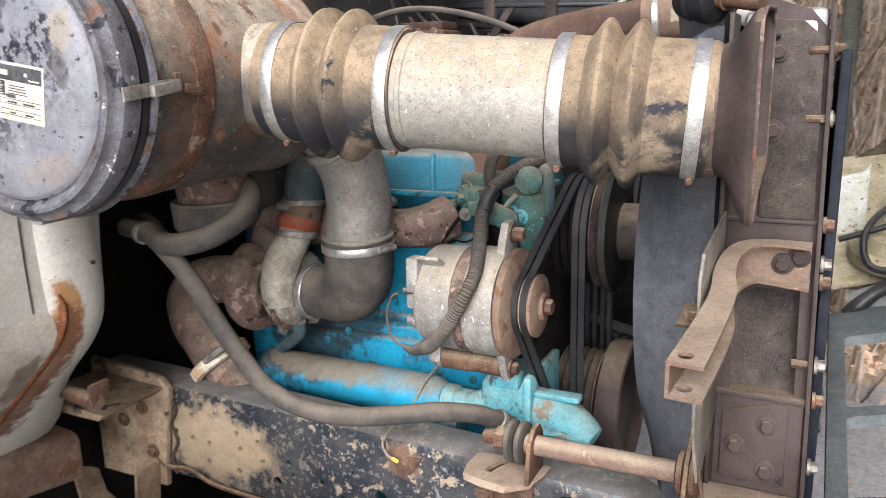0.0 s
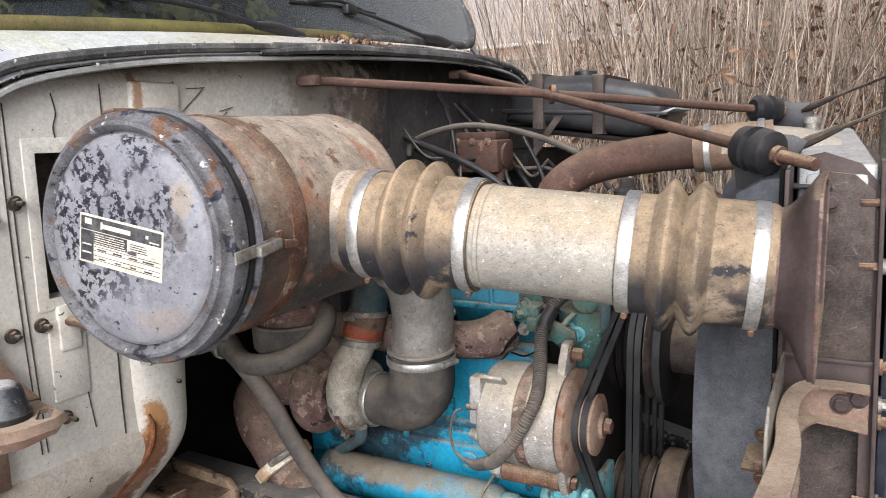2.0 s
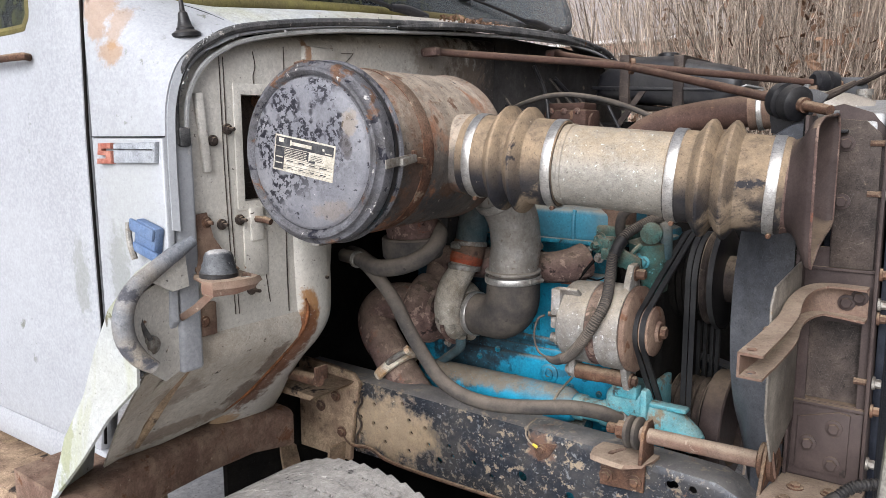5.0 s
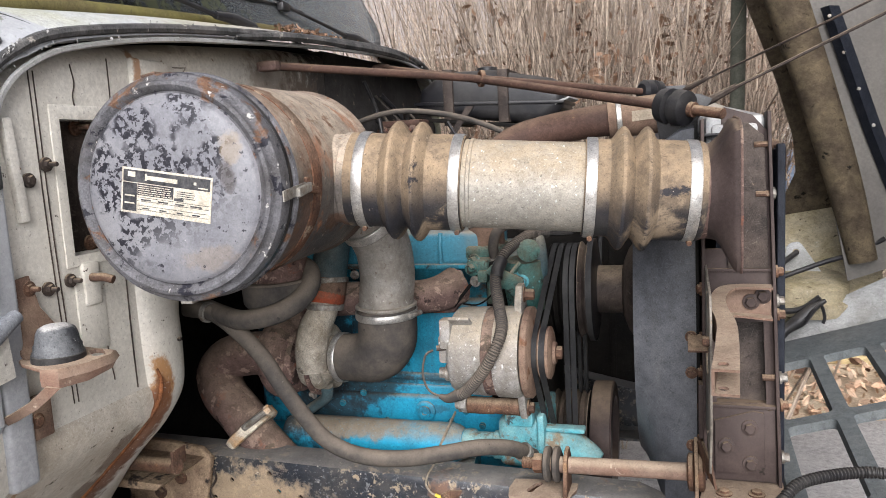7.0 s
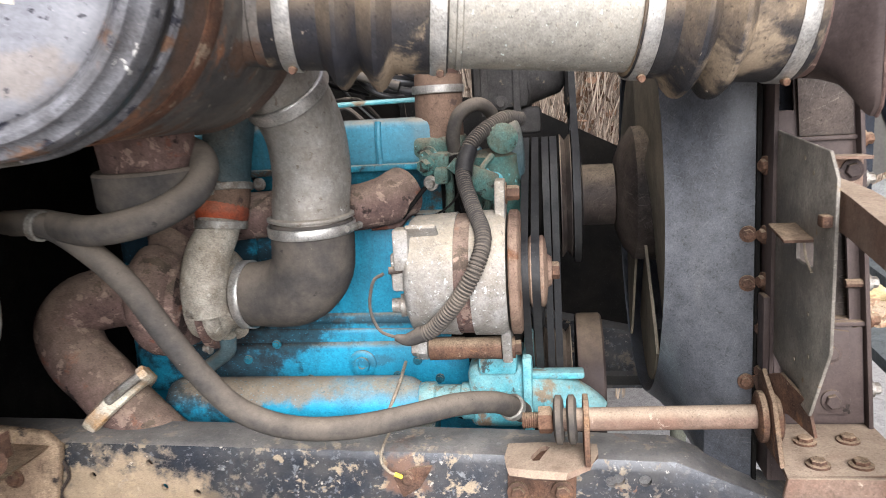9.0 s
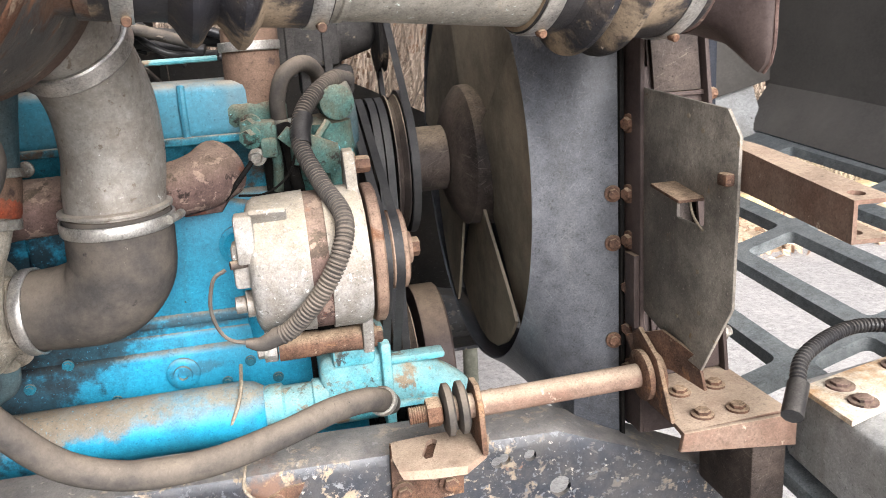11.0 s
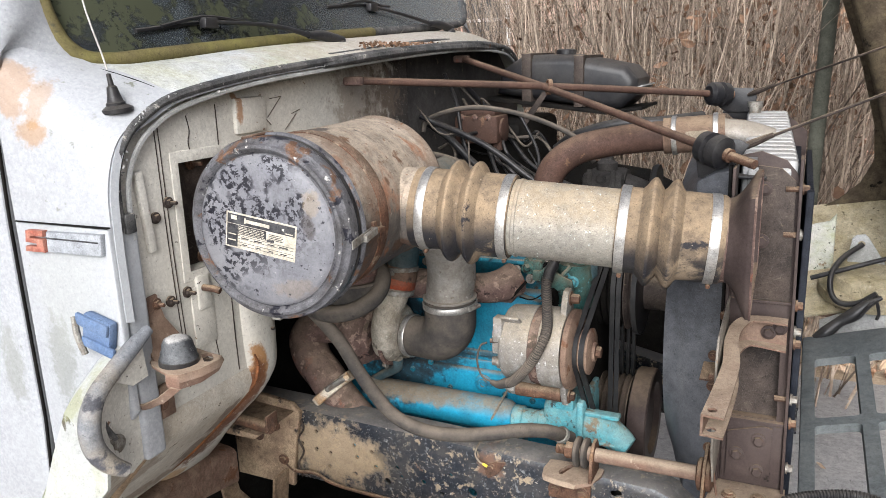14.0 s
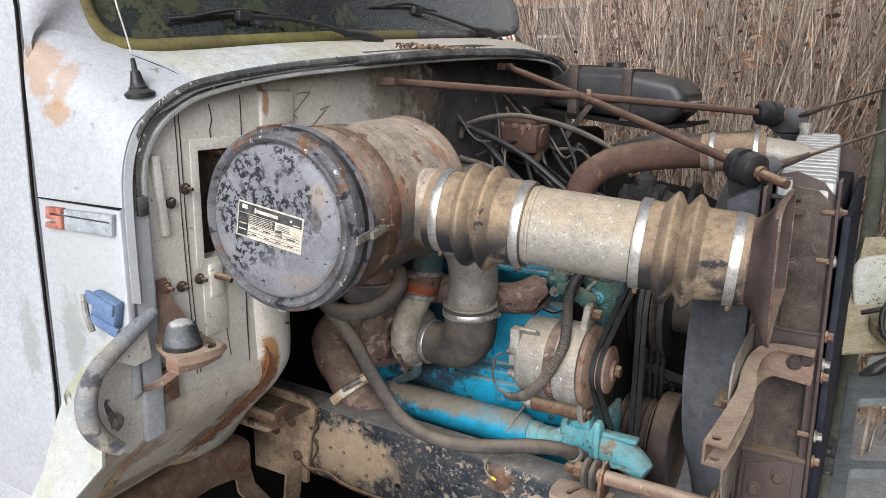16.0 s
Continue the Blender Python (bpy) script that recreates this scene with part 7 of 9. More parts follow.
def pulley_profile(x0, grooves, r, pitch=0.0165):
    prof = [(0, 0), (0, r)]
    x = 0.002
    for _ in range(grooves):
        prof += [(x, r), (x + pitch * 0.5, r - 0.012), (x + pitch, r)]
        x += pitch
    prof += [(x + 0.002, r), (x + 0.002, 0)]
    return prof


fp = thing("fan_pulley", (-0.42, FY, FZ - 0.12), "black multi-groove fan pulley on the engine", "pulley")
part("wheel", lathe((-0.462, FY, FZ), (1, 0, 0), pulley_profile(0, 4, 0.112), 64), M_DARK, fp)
part("rusty_wheel", lathe((-0.388, FY, FZ), (1, 0, 0), pulley_profile(0, 1, 0.118), 64), M_DKBROWN, fp, "rusty brown front pulley")
part("front_wheel", lathe((-0.366, FY, FZ), (1, 0, 0), [(0, 0), (0, 0.125), (0.012, 0.125), (0.014, 0.118), (0.02, 0.05), (0.02, 0)], 64), M_BLACK, fp)
part("hub", lathe((-0.35, FY, FZ), (1, 0, 0), [(0, 0), (0, 0.058), (0.062, 0.058), (0.066, 0.05), (0.066, 0)], 36), M_DKBROWN, fp, "grey-brown fan hub")
cp = thing("crank_pulley", (-0.39, FY, CZ - 0.13), "rusty crankshaft pulley and damper below the fan", "pulley")
part("wheel", lathe((-0.462, FY, CZ), (1, 0, 0), pulley_profile(0, 5, 0.112), 64), M_DKBROWN, cp)
part("damper", lathe((-0.366, FY, CZ), (1, 0, 0), [(0, 0), (0, 0.135), (0.004, 0.138), (0.046, 0.138), (0.05, 0.134), (0.05, 0.10), (0.035, 0.09), (0.035, 0)], 64), M_BROWN, cp, "thick brown damper ring")


def hull(circles, k=40):
    pts = [(y + r * math.cos(2 * math.pi * i / k), z + r * math.sin(2 * math.pi * i / k)) for y, z, r in circles for i in range(k)]
    pts = sorted(set(pts))

    def half(ps):
        out = []
        for p in ps:
            while len(out) > 1 and (out[-1][0] - out[-2][0]) * (p[1] - out[-2][1]) - (out[-1][1] - out[-2][1]) * (p[0] - out[-2][0]) <= 0:
                out.pop()
            out.append(p)
        return out

    a, b = half(pts), half(pts[::-1])
    return a[:-1] + b[:-1]


def belt(x, circles, width=0.0125, thick=0.009):
    ring = hull(circles)
    n_ = len(ring)
    bm = bmesh.new()
    cols = []
    for i, (y, z) in enumerate(ring):
        a, b = ring[i - 1], ring[(i + 1) % n_]
        t = Vector((0, b[0] - a[0], b[1] - a[1])).normalized()
        nrm = Vector((0, t.z, -t.y))
        c = Vector((x, y, z))
        e = Vector((1, 0, 0))
        cols.append([bm.verts.new(c + e * sx * width / 2 * (1 if k > 0 else 0.7) + nrm * k) for sx, k in ((-1, -thick * 0.6), (1, -thick * 0.6), (1, thick * 0.35), (-1, thick * 0.35))])
    for i in range(n_):
        a, b = cols[i], cols[(i + 1) % n_]
        for k in range(4):
            bm.faces.new((a[k], a[(k + 1) % 4], b[(k + 1) % 4], b[k]))
    bmesh.ops.recalc_face_normals(bm, faces=bm.faces)
    return bm


fan_c, crank_c, alt_c = (FY, FZ, 0.112), (FY, CZ, 0.112), (1.200, 1.182, 0.053)
for x, circles, lab in ((-0.449, (fan_c, crank_c, alt_c), "alternator"), (-0.432, (fan_c, crank_c, alt_c), "alternator"), (-0.414, (fan_c, crank_c), "fan"), (-0.399, (fan_c, crank_c), "fan")):
    whole("drive_belt", belt(x, circles), M_BELT, f"black rubber {lab} drive belt stretched over the pulleys", "belt", "drive belts")
whole("drive_belt", belt(-0.359, ((FY, FZ, 0.125), (1.67, 1.49, 0.075))), M_BELT, "black rubber pump drive belt stretched over the pulleys", "belt", "drive belts")
fan = thing("cooling_fan", (-0.25, FY, FZ - 0.33), "dusty black cooling fan standing still in its shroud", "fan")
part("fan_hub", lathe((-0.285, FY, FZ), (1, 0, 0), [(0, 0), (0, 0.07), (0.012, 0.10), (0.03, 0.125), (0.08, 0.13), (0.08, 0)], 48), M_DKBROWN, fan)
for k in range(5):
    a = radians(190) + math.pi * 0.4 * k
    rows_ = []
    for r, half in ((0.12, 0.70), (0.17, 0.71), (0.23, 0.72), (0.29, 0.725), (0.325, 0.725), (0.350, 0.71)):
        rows_.append([Vector((-0.232 + 0.014 * f * (0.6 + r), FY + r * math.cos(a + half * f), FZ + r * math.sin(a + half * f))) for f in (-1, -0.8, -0.6, -0.3, 0, 0.3, 0.6, 0.8, 1)])
    part("blade", loft(rows_, 0.005), M_FAN, fan)

# ---------- fan shroud ----------
sh = thing("fan_shroud", (-0.18, FY, 0.86), "scratched grey-black plastic fan shroud with a round opening", "fan shroud")
SR = 0.362
rect = []
circ = []
N_ = 96
for k in range(N_):
    a = 2 * math.pi * k / N_
    c_, s_ = math.cos(a), math.sin(a)
    m_ = max(abs(c_) / 0.385, abs(s_) / 0.395)
    rect.append((FY + c_ / m_, FZ - 0.01 + s_ / m_))
    circ.append((FY + SR * c_, FZ - 0.01 + SR * s_))
sr = []
for x, f in ((-0.123, 0.0), (-0.15, 0.03), (-0.19, 0.2), (-0.225, 0.75), (-0.245, 1.0)):
    sr.append([(x, y0 + (y1 - y0) * f, z0 + (z1 - z0) * f) for (y0, z0), (y1, z1) in zip(rect + rect[:1], circ + circ[:1])])
part("shell", loft(sr, 0.004), M_SHROUD, sh)
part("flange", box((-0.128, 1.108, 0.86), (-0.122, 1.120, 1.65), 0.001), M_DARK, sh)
for z in (0.99, 1.05, 1.112, 1.18, 1.245, 1.34):
    part("bolt", bolt((-0.118, 1.102, z), (-1, -0.35, 0), 0.009, 0.009), M_RUSTY, sh)
for z in (1.03, 1.175, 1.245):
    part("rivet", bolt((-0.137, 1.113, z), (-0.2, -1, 0), 0.008, 0.006), M_RUSTY, sh)

# ---------- radiator and its frame ----------
rad = thing("radiator", (-0.04, FY, 0.84), "truck radiator in a brown steel frame with ribbed aluminium top tank", "radiator")


def leant(bm):
    """Leans a piece of the radiator's side over to the far side, as the frame stands."""
    for v in bm.verts:
        v.co.y += 0.03 + 0.13 * (v.co.z - 1.08)
        v.co.x -= 0.022 * max(0.0, v.co.z - 1.08)
    return bm


part("core", box((-0.09, 1.165, 0.86), (0.0, 1.90, 1.60), 0.004), M_CORE, rad, "dark radiator core")
sp = slab([(-0.112, 0.90), (0.012, 0.90), (0.012, 1.625), (-0.012, 1.655), (-0.06, 1.672), (-0.112, 1.66)], "y", 1.062, 1.068, 0.001)
sp = cut(sp, box((-0.092, 1.0, 1.125), (-0.006, 1.1, 1.275)))
sp = cut(sp, box((-0.2, 1.0, 1.41), (-0.067, 1.1, 1.66)))
side = part("side_plate", leant(sp), M_BROWN, rad, "brown primed steel side plate")
part("recess", leant(box((-0.105, 1.085, 1.11), (0.005, 1.095, 1.29))), M_DKBROWN, side)
part("rear_flange", box((-0.118, 1.070, 0.90), (-0.112, 1.150, 1.650), 0.001), M_BROWN, side)
part("front_flange", leant(box((0.012, 1.045, 0.90), (0.018, 1.11, 1.66), 0.001)), M_BROWN, side)
part("upper_plate", leant(slab([(-0.064, 1.375), (0.006, 1.375), (0.006, 1.615), (-0.02, 1.64), (-0.064, 1.645)], "y", 1.054, 1.061, 0.001)), M_DKBROWN, side)
part("lower_plate", leant(slab([(-0.108, 0.985), (0.008, 0.985), (0.008, 1.118), (-0.004, 1.115), (-0.008, 1.12), (-0.108, 1.122)], "y", 1.054, 1.061, 0.001)), M_BROWN, side)
part("gusset_plate", leant(slab([(-0.098, 1.0), (-0.012, 1.0), (-0.012, 1.112), (-0.03, 1.115), (-0.098, 1.095)], "y", 1.047, 1.053, 0.001)), M_BROWN, side)
part("top_ledge", leant(box((-0.112, 1.056, 1.368), (0.012, 1.09, 1.374), 0.001)), M_BROWN, side)
part("bottom_ledge", leant(box((-0.112, 1.05, 1.118), (0.012, 1.10, 1.124), 0.001)), M_BROWN, side)
for x, y, z in ((-0.037, 1.046, 1.085), (-0.036, 1.046, 1.019), (-0.078, 1.046, 1.05), (-0.05, 1.053, 1.60), (-0.052, 1.053, 1.495)):
    part("bolt", leant(bolt((x, y, z), (0, -1, 0), 0.010, 0.009)), M_BROWN, side)
for z, metal_ in ((1.60, M_RUSTY), (1.51, M_ZINC), (1.368, M_RUSTY), (1.315, M_ZINC), (1.29, M_RUSTY), (1.175, M_ZINC), (1.125, M_RUSTY), (1.03, M_ZINC)):
    part("edge_bolt", leant(bolt((0.019, 1.06, z), (1, 0, 0), 0.008, 0.012)), metal_, side)
for z in (1.60, 1.51, 1.175):
    part("stud", leant(pipe([(0.012, 1.056, z), (-0.012, 1.056, z)], 0.006, 8)), M_RUSTY, side)


def tank_bar(y0, y1, x0, x1, z0, z1, bev):
    """A block of the top tank, which leans back a little and rises to the far side."""
    bm = box((x0, y0, z0), (x1, y1, z1), bev)
    for v in bm.verts:
        f_ = v.co.y - 1.10
        v.co.x -= 0.055 * f_
        if v.co.z > 1.6:
            v.co.z += 0.066 * f_
    return bm


tank = part("top_tank", tank_bar(1.16, 1.88, -0.095, -0.010, 1.55, 1.638, 0.010), M_FINS, rad, "ribbed aluminium top tank")
for k in range(16):
    y = 1.166 + k * 0.045
    part("tank_rib", tank_bar(y, y + 0.025, -0.105, 0.002, 1.55, 1.652, 0.011), M_FINS, tank)
part("filler_cap", lathe((-0.125, 1.83, 1.695), (0, 0, 1), [(0, 0), (0, 0.016), (0.02, 0.016), (0.02, 0.020), (0.034, 0.020), (0.036, 0)], 20), M_ZINC, tank)
part("front_frame", box((0.014, 1.13, 0.88), (0.028, 1.165, 1.60), 0.003), M_CORE, rad, "blue-black cooler edge")
part("condenser", box((0.014, 1.17, 0.88), (0.028, 1.90, 1.59), 0.004), M_CORE, rad)
part("far_side_plate", slab([(-0.112, 0.90), (0.012, 0.90), (0.012, 1.64), (-0.05, 1.69), (-0.112, 1.69)], "y", 1.925, 1.935), M_BROWN, rad)

# deflector plate with its folded tab
defl = thing("deflector_plate", (-0.11, 0.97, 1.05), "dark grey-brown steel deflector plate with a folded tab", "deflector")
dpl = slab([(0.866, 1.155), (0.862, 1.345), (0.885, 1.372), (1.085, 1.388), (1.085, 1.09), (0.96, 1.06), (0.925, 1.058)], "x", -0.113, -0.109, 0.0008)
dpl = cut(dpl, box((-0.15, 0.925, 1.235), (-0.08, 0.985, 1.272), 0.004))
part("plate", dpl, M_DEFL, defl)
part("tab", box((-0.145, 0.925, 1.271), (-0.110, 0.992, 1.275), 0.001, turn=Matrix.Rotation(radians(8), 4, "X")), M_RUSTY, defl, "tan folded tab")
part("clip", box((-0.124, 0.868, 1.292), (-0.112, 0.886, 1.306), 0.003), M_RUSTY, defl)
part("tab_edge", pipe([(-0.1145, 0.955, 1.265), (-0.1145, 0.945, 1.245), (-0.1145, 0.925, 1.232)], 0.0015, 6), M_WIRE, defl)
for y, z in ((0.93, 1.345), (0.96, 1.36), (0.93, 1.13), (0.935, 1.18), (0.98, 1.11)):
    part("rivet", lathe((-0.1135, y, z), (-1, 0, 0), [(0, 0), (0, 0.003), (0.0008, 0.003), (0.001, 0)], 8), M_WIRE, defl)
# support arm: a folded channel that reaches out
arm = thing("hood_support_arm", (-0.06, 0.90, 1.27), "brown dusty steel support arm bolted to the radiator frame", "bracket")


arm_top = glide([(0.000, 1.095, 1.350), (-0.05, 1.094, 1.351), (-0.085, 1.078, 1.350), (-0.103, 1.028, 1.346), (-0.107, 0.955, 1.338), (-0.102, 0.88, 1.330), (-0.107, 0.80, 1.320), (-0.117, 0.695, 1.309)], 5)
n_arm = len(arm_top)
rows_ = [[], [], [], []]
for i, p in enumerate(arm_top):
    q0, q1 = Vector(arm_top[max(i - 1, 0)]), Vector(arm_top[min(i + 1, n_arm - 1)])
    t = (q1 - q0).normalized()
    side_d = Vector((t.y, -t.x, 0)).normalized()
    hgt = 0.060 - 0.022 * i / (n_arm - 1)
    fl_ = 0.024 + 0.012 * abs(1 - 2 * i / (n_arm - 1))
    P = Vector(p)
    rows_[0].append(P - side_d * fl_)
    rows_[1].append(P)
    rows_[2].append(P - Vector((0, 0, hgt)))
    rows_[3].append(P - Vector((0, 0, hgt)) - side_d * fl_)
armbm = loft(rows_, 0.004)
part("channel", cut(armbm, rod_cut([(-0.101, 0.712, 1.29, 0.0075)], "z")), M_PINKRUST, arm)
part("bolt", bolt((-0.034, 1.089, 1.319), (0, -1, 0), 0.010, 0.009), M_BROWN, arm)
part("bolt", bolt((-0.014, 1.090, 1.330), (0, -1, 0), 0.010, 0.009), M_BROWN, arm)

# lower tray and the torque rod
tray = thing("radiator_tray", (-0.06, 1.0, 0.93), "orange-rusted steel tray bracket at the foot of the radiator", "bracket")
part("shelf", slab([(-0.135, 0.925), (0.02, 0.935), (0.02, 1.085), (-0.118, 1.085)], "z", 0.972, 0.980, 0.002), M_PINKRUST, tray)
part("front_lip", slab([(-0.14, 0.955), (0.022, 0.935), (0.022, 0.98), (-0.135, 0.98)], "y", 0.920, 0.928, 0.002), M_PINKRUST, tray)
part("under_box", box((-0.03, 0.935, 0.82), (0.02, 1.06, 0.972), 0.004), M_DKBROWN, tray)
part("ear", slab([(0.95, 0.978), (1.055, 0.978), (1.062, 1.06), (1.04, 1.076), (0.99, 1.05)], "x", -0.136, -0.129, 0.002), M_RUSTY, tray)
part("fold", loft([[(-0.136, 1.072, 1.055), (-0.120, 1.0, 1.085), (-0.108, 0.935, 1.072)], [(-0.130, 1.05, 1.02), (-0.114, 0.985, 1.035), (-0.100, 0.93, 1.028)]], 0.004), M_RUSTY, tray)
part("upright", box((-0.126, 1.072, 1.06), (-0.117, 1.102, 1.165), 0.002), M_BROWN, tray)
for x, y in ((-0.09, 0.955), (-0.04, 0.955), (-0.085, 1.02), (-0.03, 1.025)):
    part("bolt", bolt((x, y, 0.981), (0, 0, 1), 0.010, 0.008), M_RUSTY, tray)
tr = thing("radiator_stay", (-0.28, 1.025, 0.98), "rusty steel stay rod with rubber bushes along the frame rail", "stay rod")
R0, R1 = Vector((-0.455, 1.032, 1.006)), Vector((-0.12, 1.018, 1.018))
RD = (R1 - R0).normalized()
part("rod", lathe(R0, RD, [(0.05, 0), (0.05, 0.016), (0.335, 0.016), (0.335, 0)], 24), M_PINKRUST, tr)
th_prof = [(0, 0), (0, 0.010)]
for k in range(8):
    th_prof += [(0.002 + k * 0.003, 0.0115), (0.0035 + k * 0.003, 0.0100)]
th_prof += [(0.03, 0.0105), (0.03, 0)]
part("thread", lathe(R0, RD, th_prof, 16), M_RUSTY, tr, "threaded rod end")
part("nut", bolt(tuple(R0 + RD * 0.022), RD, 0.019, 0.02, washer=False), M_RUSTY, tr)
for s in (0.044, 0.062, 0.308, 0.325):
    part("bush", lathe(R0 + RD * s, RD, [(0, 0.01), (0, 0.028), (0.003, 0.034), (0.010, 0.034), (0.013, 0.028), (0.013, 0.01)], 28), M_HOSE if s < 0.3 else M_RUSTY, tr)
bk = thing("stay_bracket", (-0.43, 1.03, 0.87), "rusty angle bracket with an oval hole on the frame rail", "bracket")
top = loft([[(-0.478, 1.062, 0.957), (-0.44, 1.064, 0.958), (-0.385, 1.064, 0.958), (-0.352, 1.062, 0.957)], [(-0.482, 1.02, 0.957), (-0.44, 1.02, 0.960), (-0.385, 1.02, 0.960), (-0.352, 1.03, 0.958)],
            [(-0.478, 0.995, 0.953), (-0.44, 0.982, 0.956), (-0.395, 0.976, 0.956), (-0.360, 1.005, 0.956)], [(-0.474, 0.988, 0.945), (-0.44, 0.974, 0.948), (-0.398, 0.969, 0.949), (-0.365, 0.998, 0.949)]], 0.007)
for_cut = slab([(-0.442, 1.005), (-0.433, 1.006), (-0.418, 1.046), (-0.424, 1.052), (-0.432, 1.047), (-0.445, 1.014)], "z", 0.92, 0.99)
part("top_plate", cut(top, for_cut), M_PINKRUST, bk)
part("face_plate", slab([(-0.483, 0.859), (-0.384, 0.865), (-0.380, 0.955), (-0.48, 0.955)], "y", 1.058, 1.066, 0.002), M_RUSTY, bk)
part("upright", slab([(0.99, 0.957), (1.06, 0.957), (1.06, 1.02), (1.045, 1.04), (1.02, 1.04), (1.0, 1.02)], "x", -0.372, -0.364, 0.002), M_RUSTY, bk)
for x, z in ((-0.467, 0.884), (-0.403, 0.886)):
    part("bolt", bolt((x, 1.056, z), (0, -1, 0), 0.011, 0.009), M_RUSTY, bk)

# black heater hose draped along the rail
hh = thing("heater_hose", (-0.75, 1.0, 1.0), "dusty black heater hose draped along the frame rail", "hose")
part("hose", pipe([(-1.13, 0.945, 1.325), (-1.06, 0.935, 1.318), (-1.00, 0.925, 1.285), (-0.95, 0.925, 1.235), (-0.915, 0.93, 1.175), (-0.88, 0.945, 1.11), (-0.835, 0.955, 1.055), (-0.77, 0.965, 1.025), (-0.69, 0.98, 1.018), (-0.61, 1.01, 1.022), (-0.55, 1.05, 1.022), (-0.50, 1.10, 1.005), (-0.475, 1.14, 0.98), (-0.462, 1.17, 0.96)], 0.0165, 20), M_HOSE, hh)
part("hose_clamp", ring_band((-1.075, 0.937, 1.320), (1, -0.15, -0.1), 0.0168, 0.012, 0.0025), M_ZINC, hh)
part("hose_clamp", ring_band((-0.475, 1.14, 0.98), (0.35, 0.6, -0.6), 0.0168, 0.012, 0.0025), M_ZINC, hh)

# ---------- stay rods over the engine ----------
for a, b, hang in (((-1.02, 1.175, 1.828), (-0.215, 1.871, 1.748), 0), ((-0.99, 1.78, 1.872), (-0.15, 1.128, 1.674), 1)):
    st = thing("hood_stay_rod", ((a[0] + b[0]) / 2, (a[1] + b[1]) / 2, min(a[2], b[2])), "rusty steel stay rod from firewall to radiator", "stay rod", "radiator stay rods")
    A, B = Vector(a), Vector(b)
    mid = (A + B) / 2 + Vector((0, 0, 0.004))
    part("rod", pipe([A, mid, B], 0.0095, 12), M_PIPE, st)
    d = (B - A).normalized()
    part("firewall_eye", box((A.x - 0.03, A.y - 0.014, A.z - 0.012), (A.x + 0.022, A.y + 0.014, A.z + 0.011), 0.007), M_IRON, st)
    part("rubber_bush", lathe(B - d * 0.03, d, [(-0.02, 0), (-0.02, 0.022), (-0.012, 0.032), (0.008, 0.034), (0.012, 0.026), (0.018, 0.026), (0.022, 0.034), (0.042, 0.032), (0.05, 0.02), (0.05, 0)], 28), M_BLACK, st, "black rubber bush")
    part("rod_end", lathe(B, d, [(0.015, 0), (0.015, 0.014), (0.03, 0.014), (0.03, 0.0095), (0.09, 0.0095), (0.09, 0)], 12), M_RUSTY, st)
    shape = [(-0.05, 0.015), (-0.025, 0.030), (0.035, 0.024), (0.055, 0.014), (0.045, -0.004), (0.03, -0.02), (0.02, -0.065), (-0.04, -0.055)] if hang else [(-0.03, 0.02), (0.08, 0.015), (0.09, -0.01), (0.075, -0.075), (0.03, -0.07), (-0.02, -0.03)]
    part("mount_plate", slab([(B.x + a_, B.z + b_) for a_, b_ in shape], "y", B.y + 0.012, B.y + 0.018, 0.0015), M_BLACK, st)
    part("mount_foot", slab([(B.x + 0.0, B.y + 0.012), (B.x + 0.09, B.y + 0.012), (B.x + 0.09, B.y + 0.05), (B.x + 0.0, B.y + 0.05)], "z", B.z - 0.055, B.z - 0.049, 0.0015), M_BLACK, st)
whole("rod_tie", ring_band((-0.62, 1.50, 1.792), (1, 0.6, -0.1), 0.016, 0.012, 0.003), M_RUSTY, "rusty wire tie where the stay rods cross", "clip")

# ---------- far side of the engine bay ----------
sg = thing("surge_tank", (-0.79, 2.2, 1.70), "black plastic coolant surge tank with straps", "coolant tank")
part("tank", slab([(-1.0, 1.745), (-0.60, 1.69), (-0.555, 1.692), (-0.505, 1.735), (-0.502, 1.79), (-0.54, 1.832), (-0.74, 1.874), (-0.90, 1.878), (-0.985, 1.825)], "y", 2.08, 2.34, 0.035, segs=5), M_BLACK, sg)
part("tank_seam", slab([(-1.003, 1.772), (-0.502, 1.748), (-0.497, 1.758), (-1.0, 1.784)], "y", 2.074, 2.346, 0.003), M_BLACK, sg)
part("filler_cap", lathe((-0.775, 2.2, 1.868), (0, 0, 1), [(0, 0), (0, 0.025), (0.008, 0.025), (0.008, 0.035), (0.022, 0.035), (0.026, 0.02), (0.026, 0)], 20), M_BLACK, sg)
for x, h in ((-0.885, 1.882), (-0.70, 1.870)):
    part("strap", slab([(x - 0.012, 1.70), (x + 0.022, 1.70), (x + 0.022, h), (x - 0.012, h + 0.002)], "y", 2.068, 2.35, 0.004), M_DKBROWN, sg, "rust-stained strap")
part("shelf", slab([(-1.02, 1.725), (-0.60, 1.675), (-0.48, 1.690), (-0.48, 1.70), (-0.60, 1.688), (-1.02, 1.738)], "y", 2.06, 2.35, 0.002), M_DARK, sg)
part("shelf_edge", slab([(-0.53, 1.745), (-0.483, 1.765), (-0.483, 1.77), (-0.53, 1.755)], "y", 2.08, 2.30, 0.001), M_SILL, sg)

mc = thing("brake_valve", (-0.95, 1.81, 1.60), "rust-brown cast brake valve by the far firewall", "valve")
part("body", box((-1.02, 1.76, 1.605), (-0.87, 1.87, 1.695), 0.012), M_PIPE, mc)
part("top", box((-1.01, 1.77, 1.693), (-0.88, 1.86, 1.716), 0.006), M_PIPE, mc)
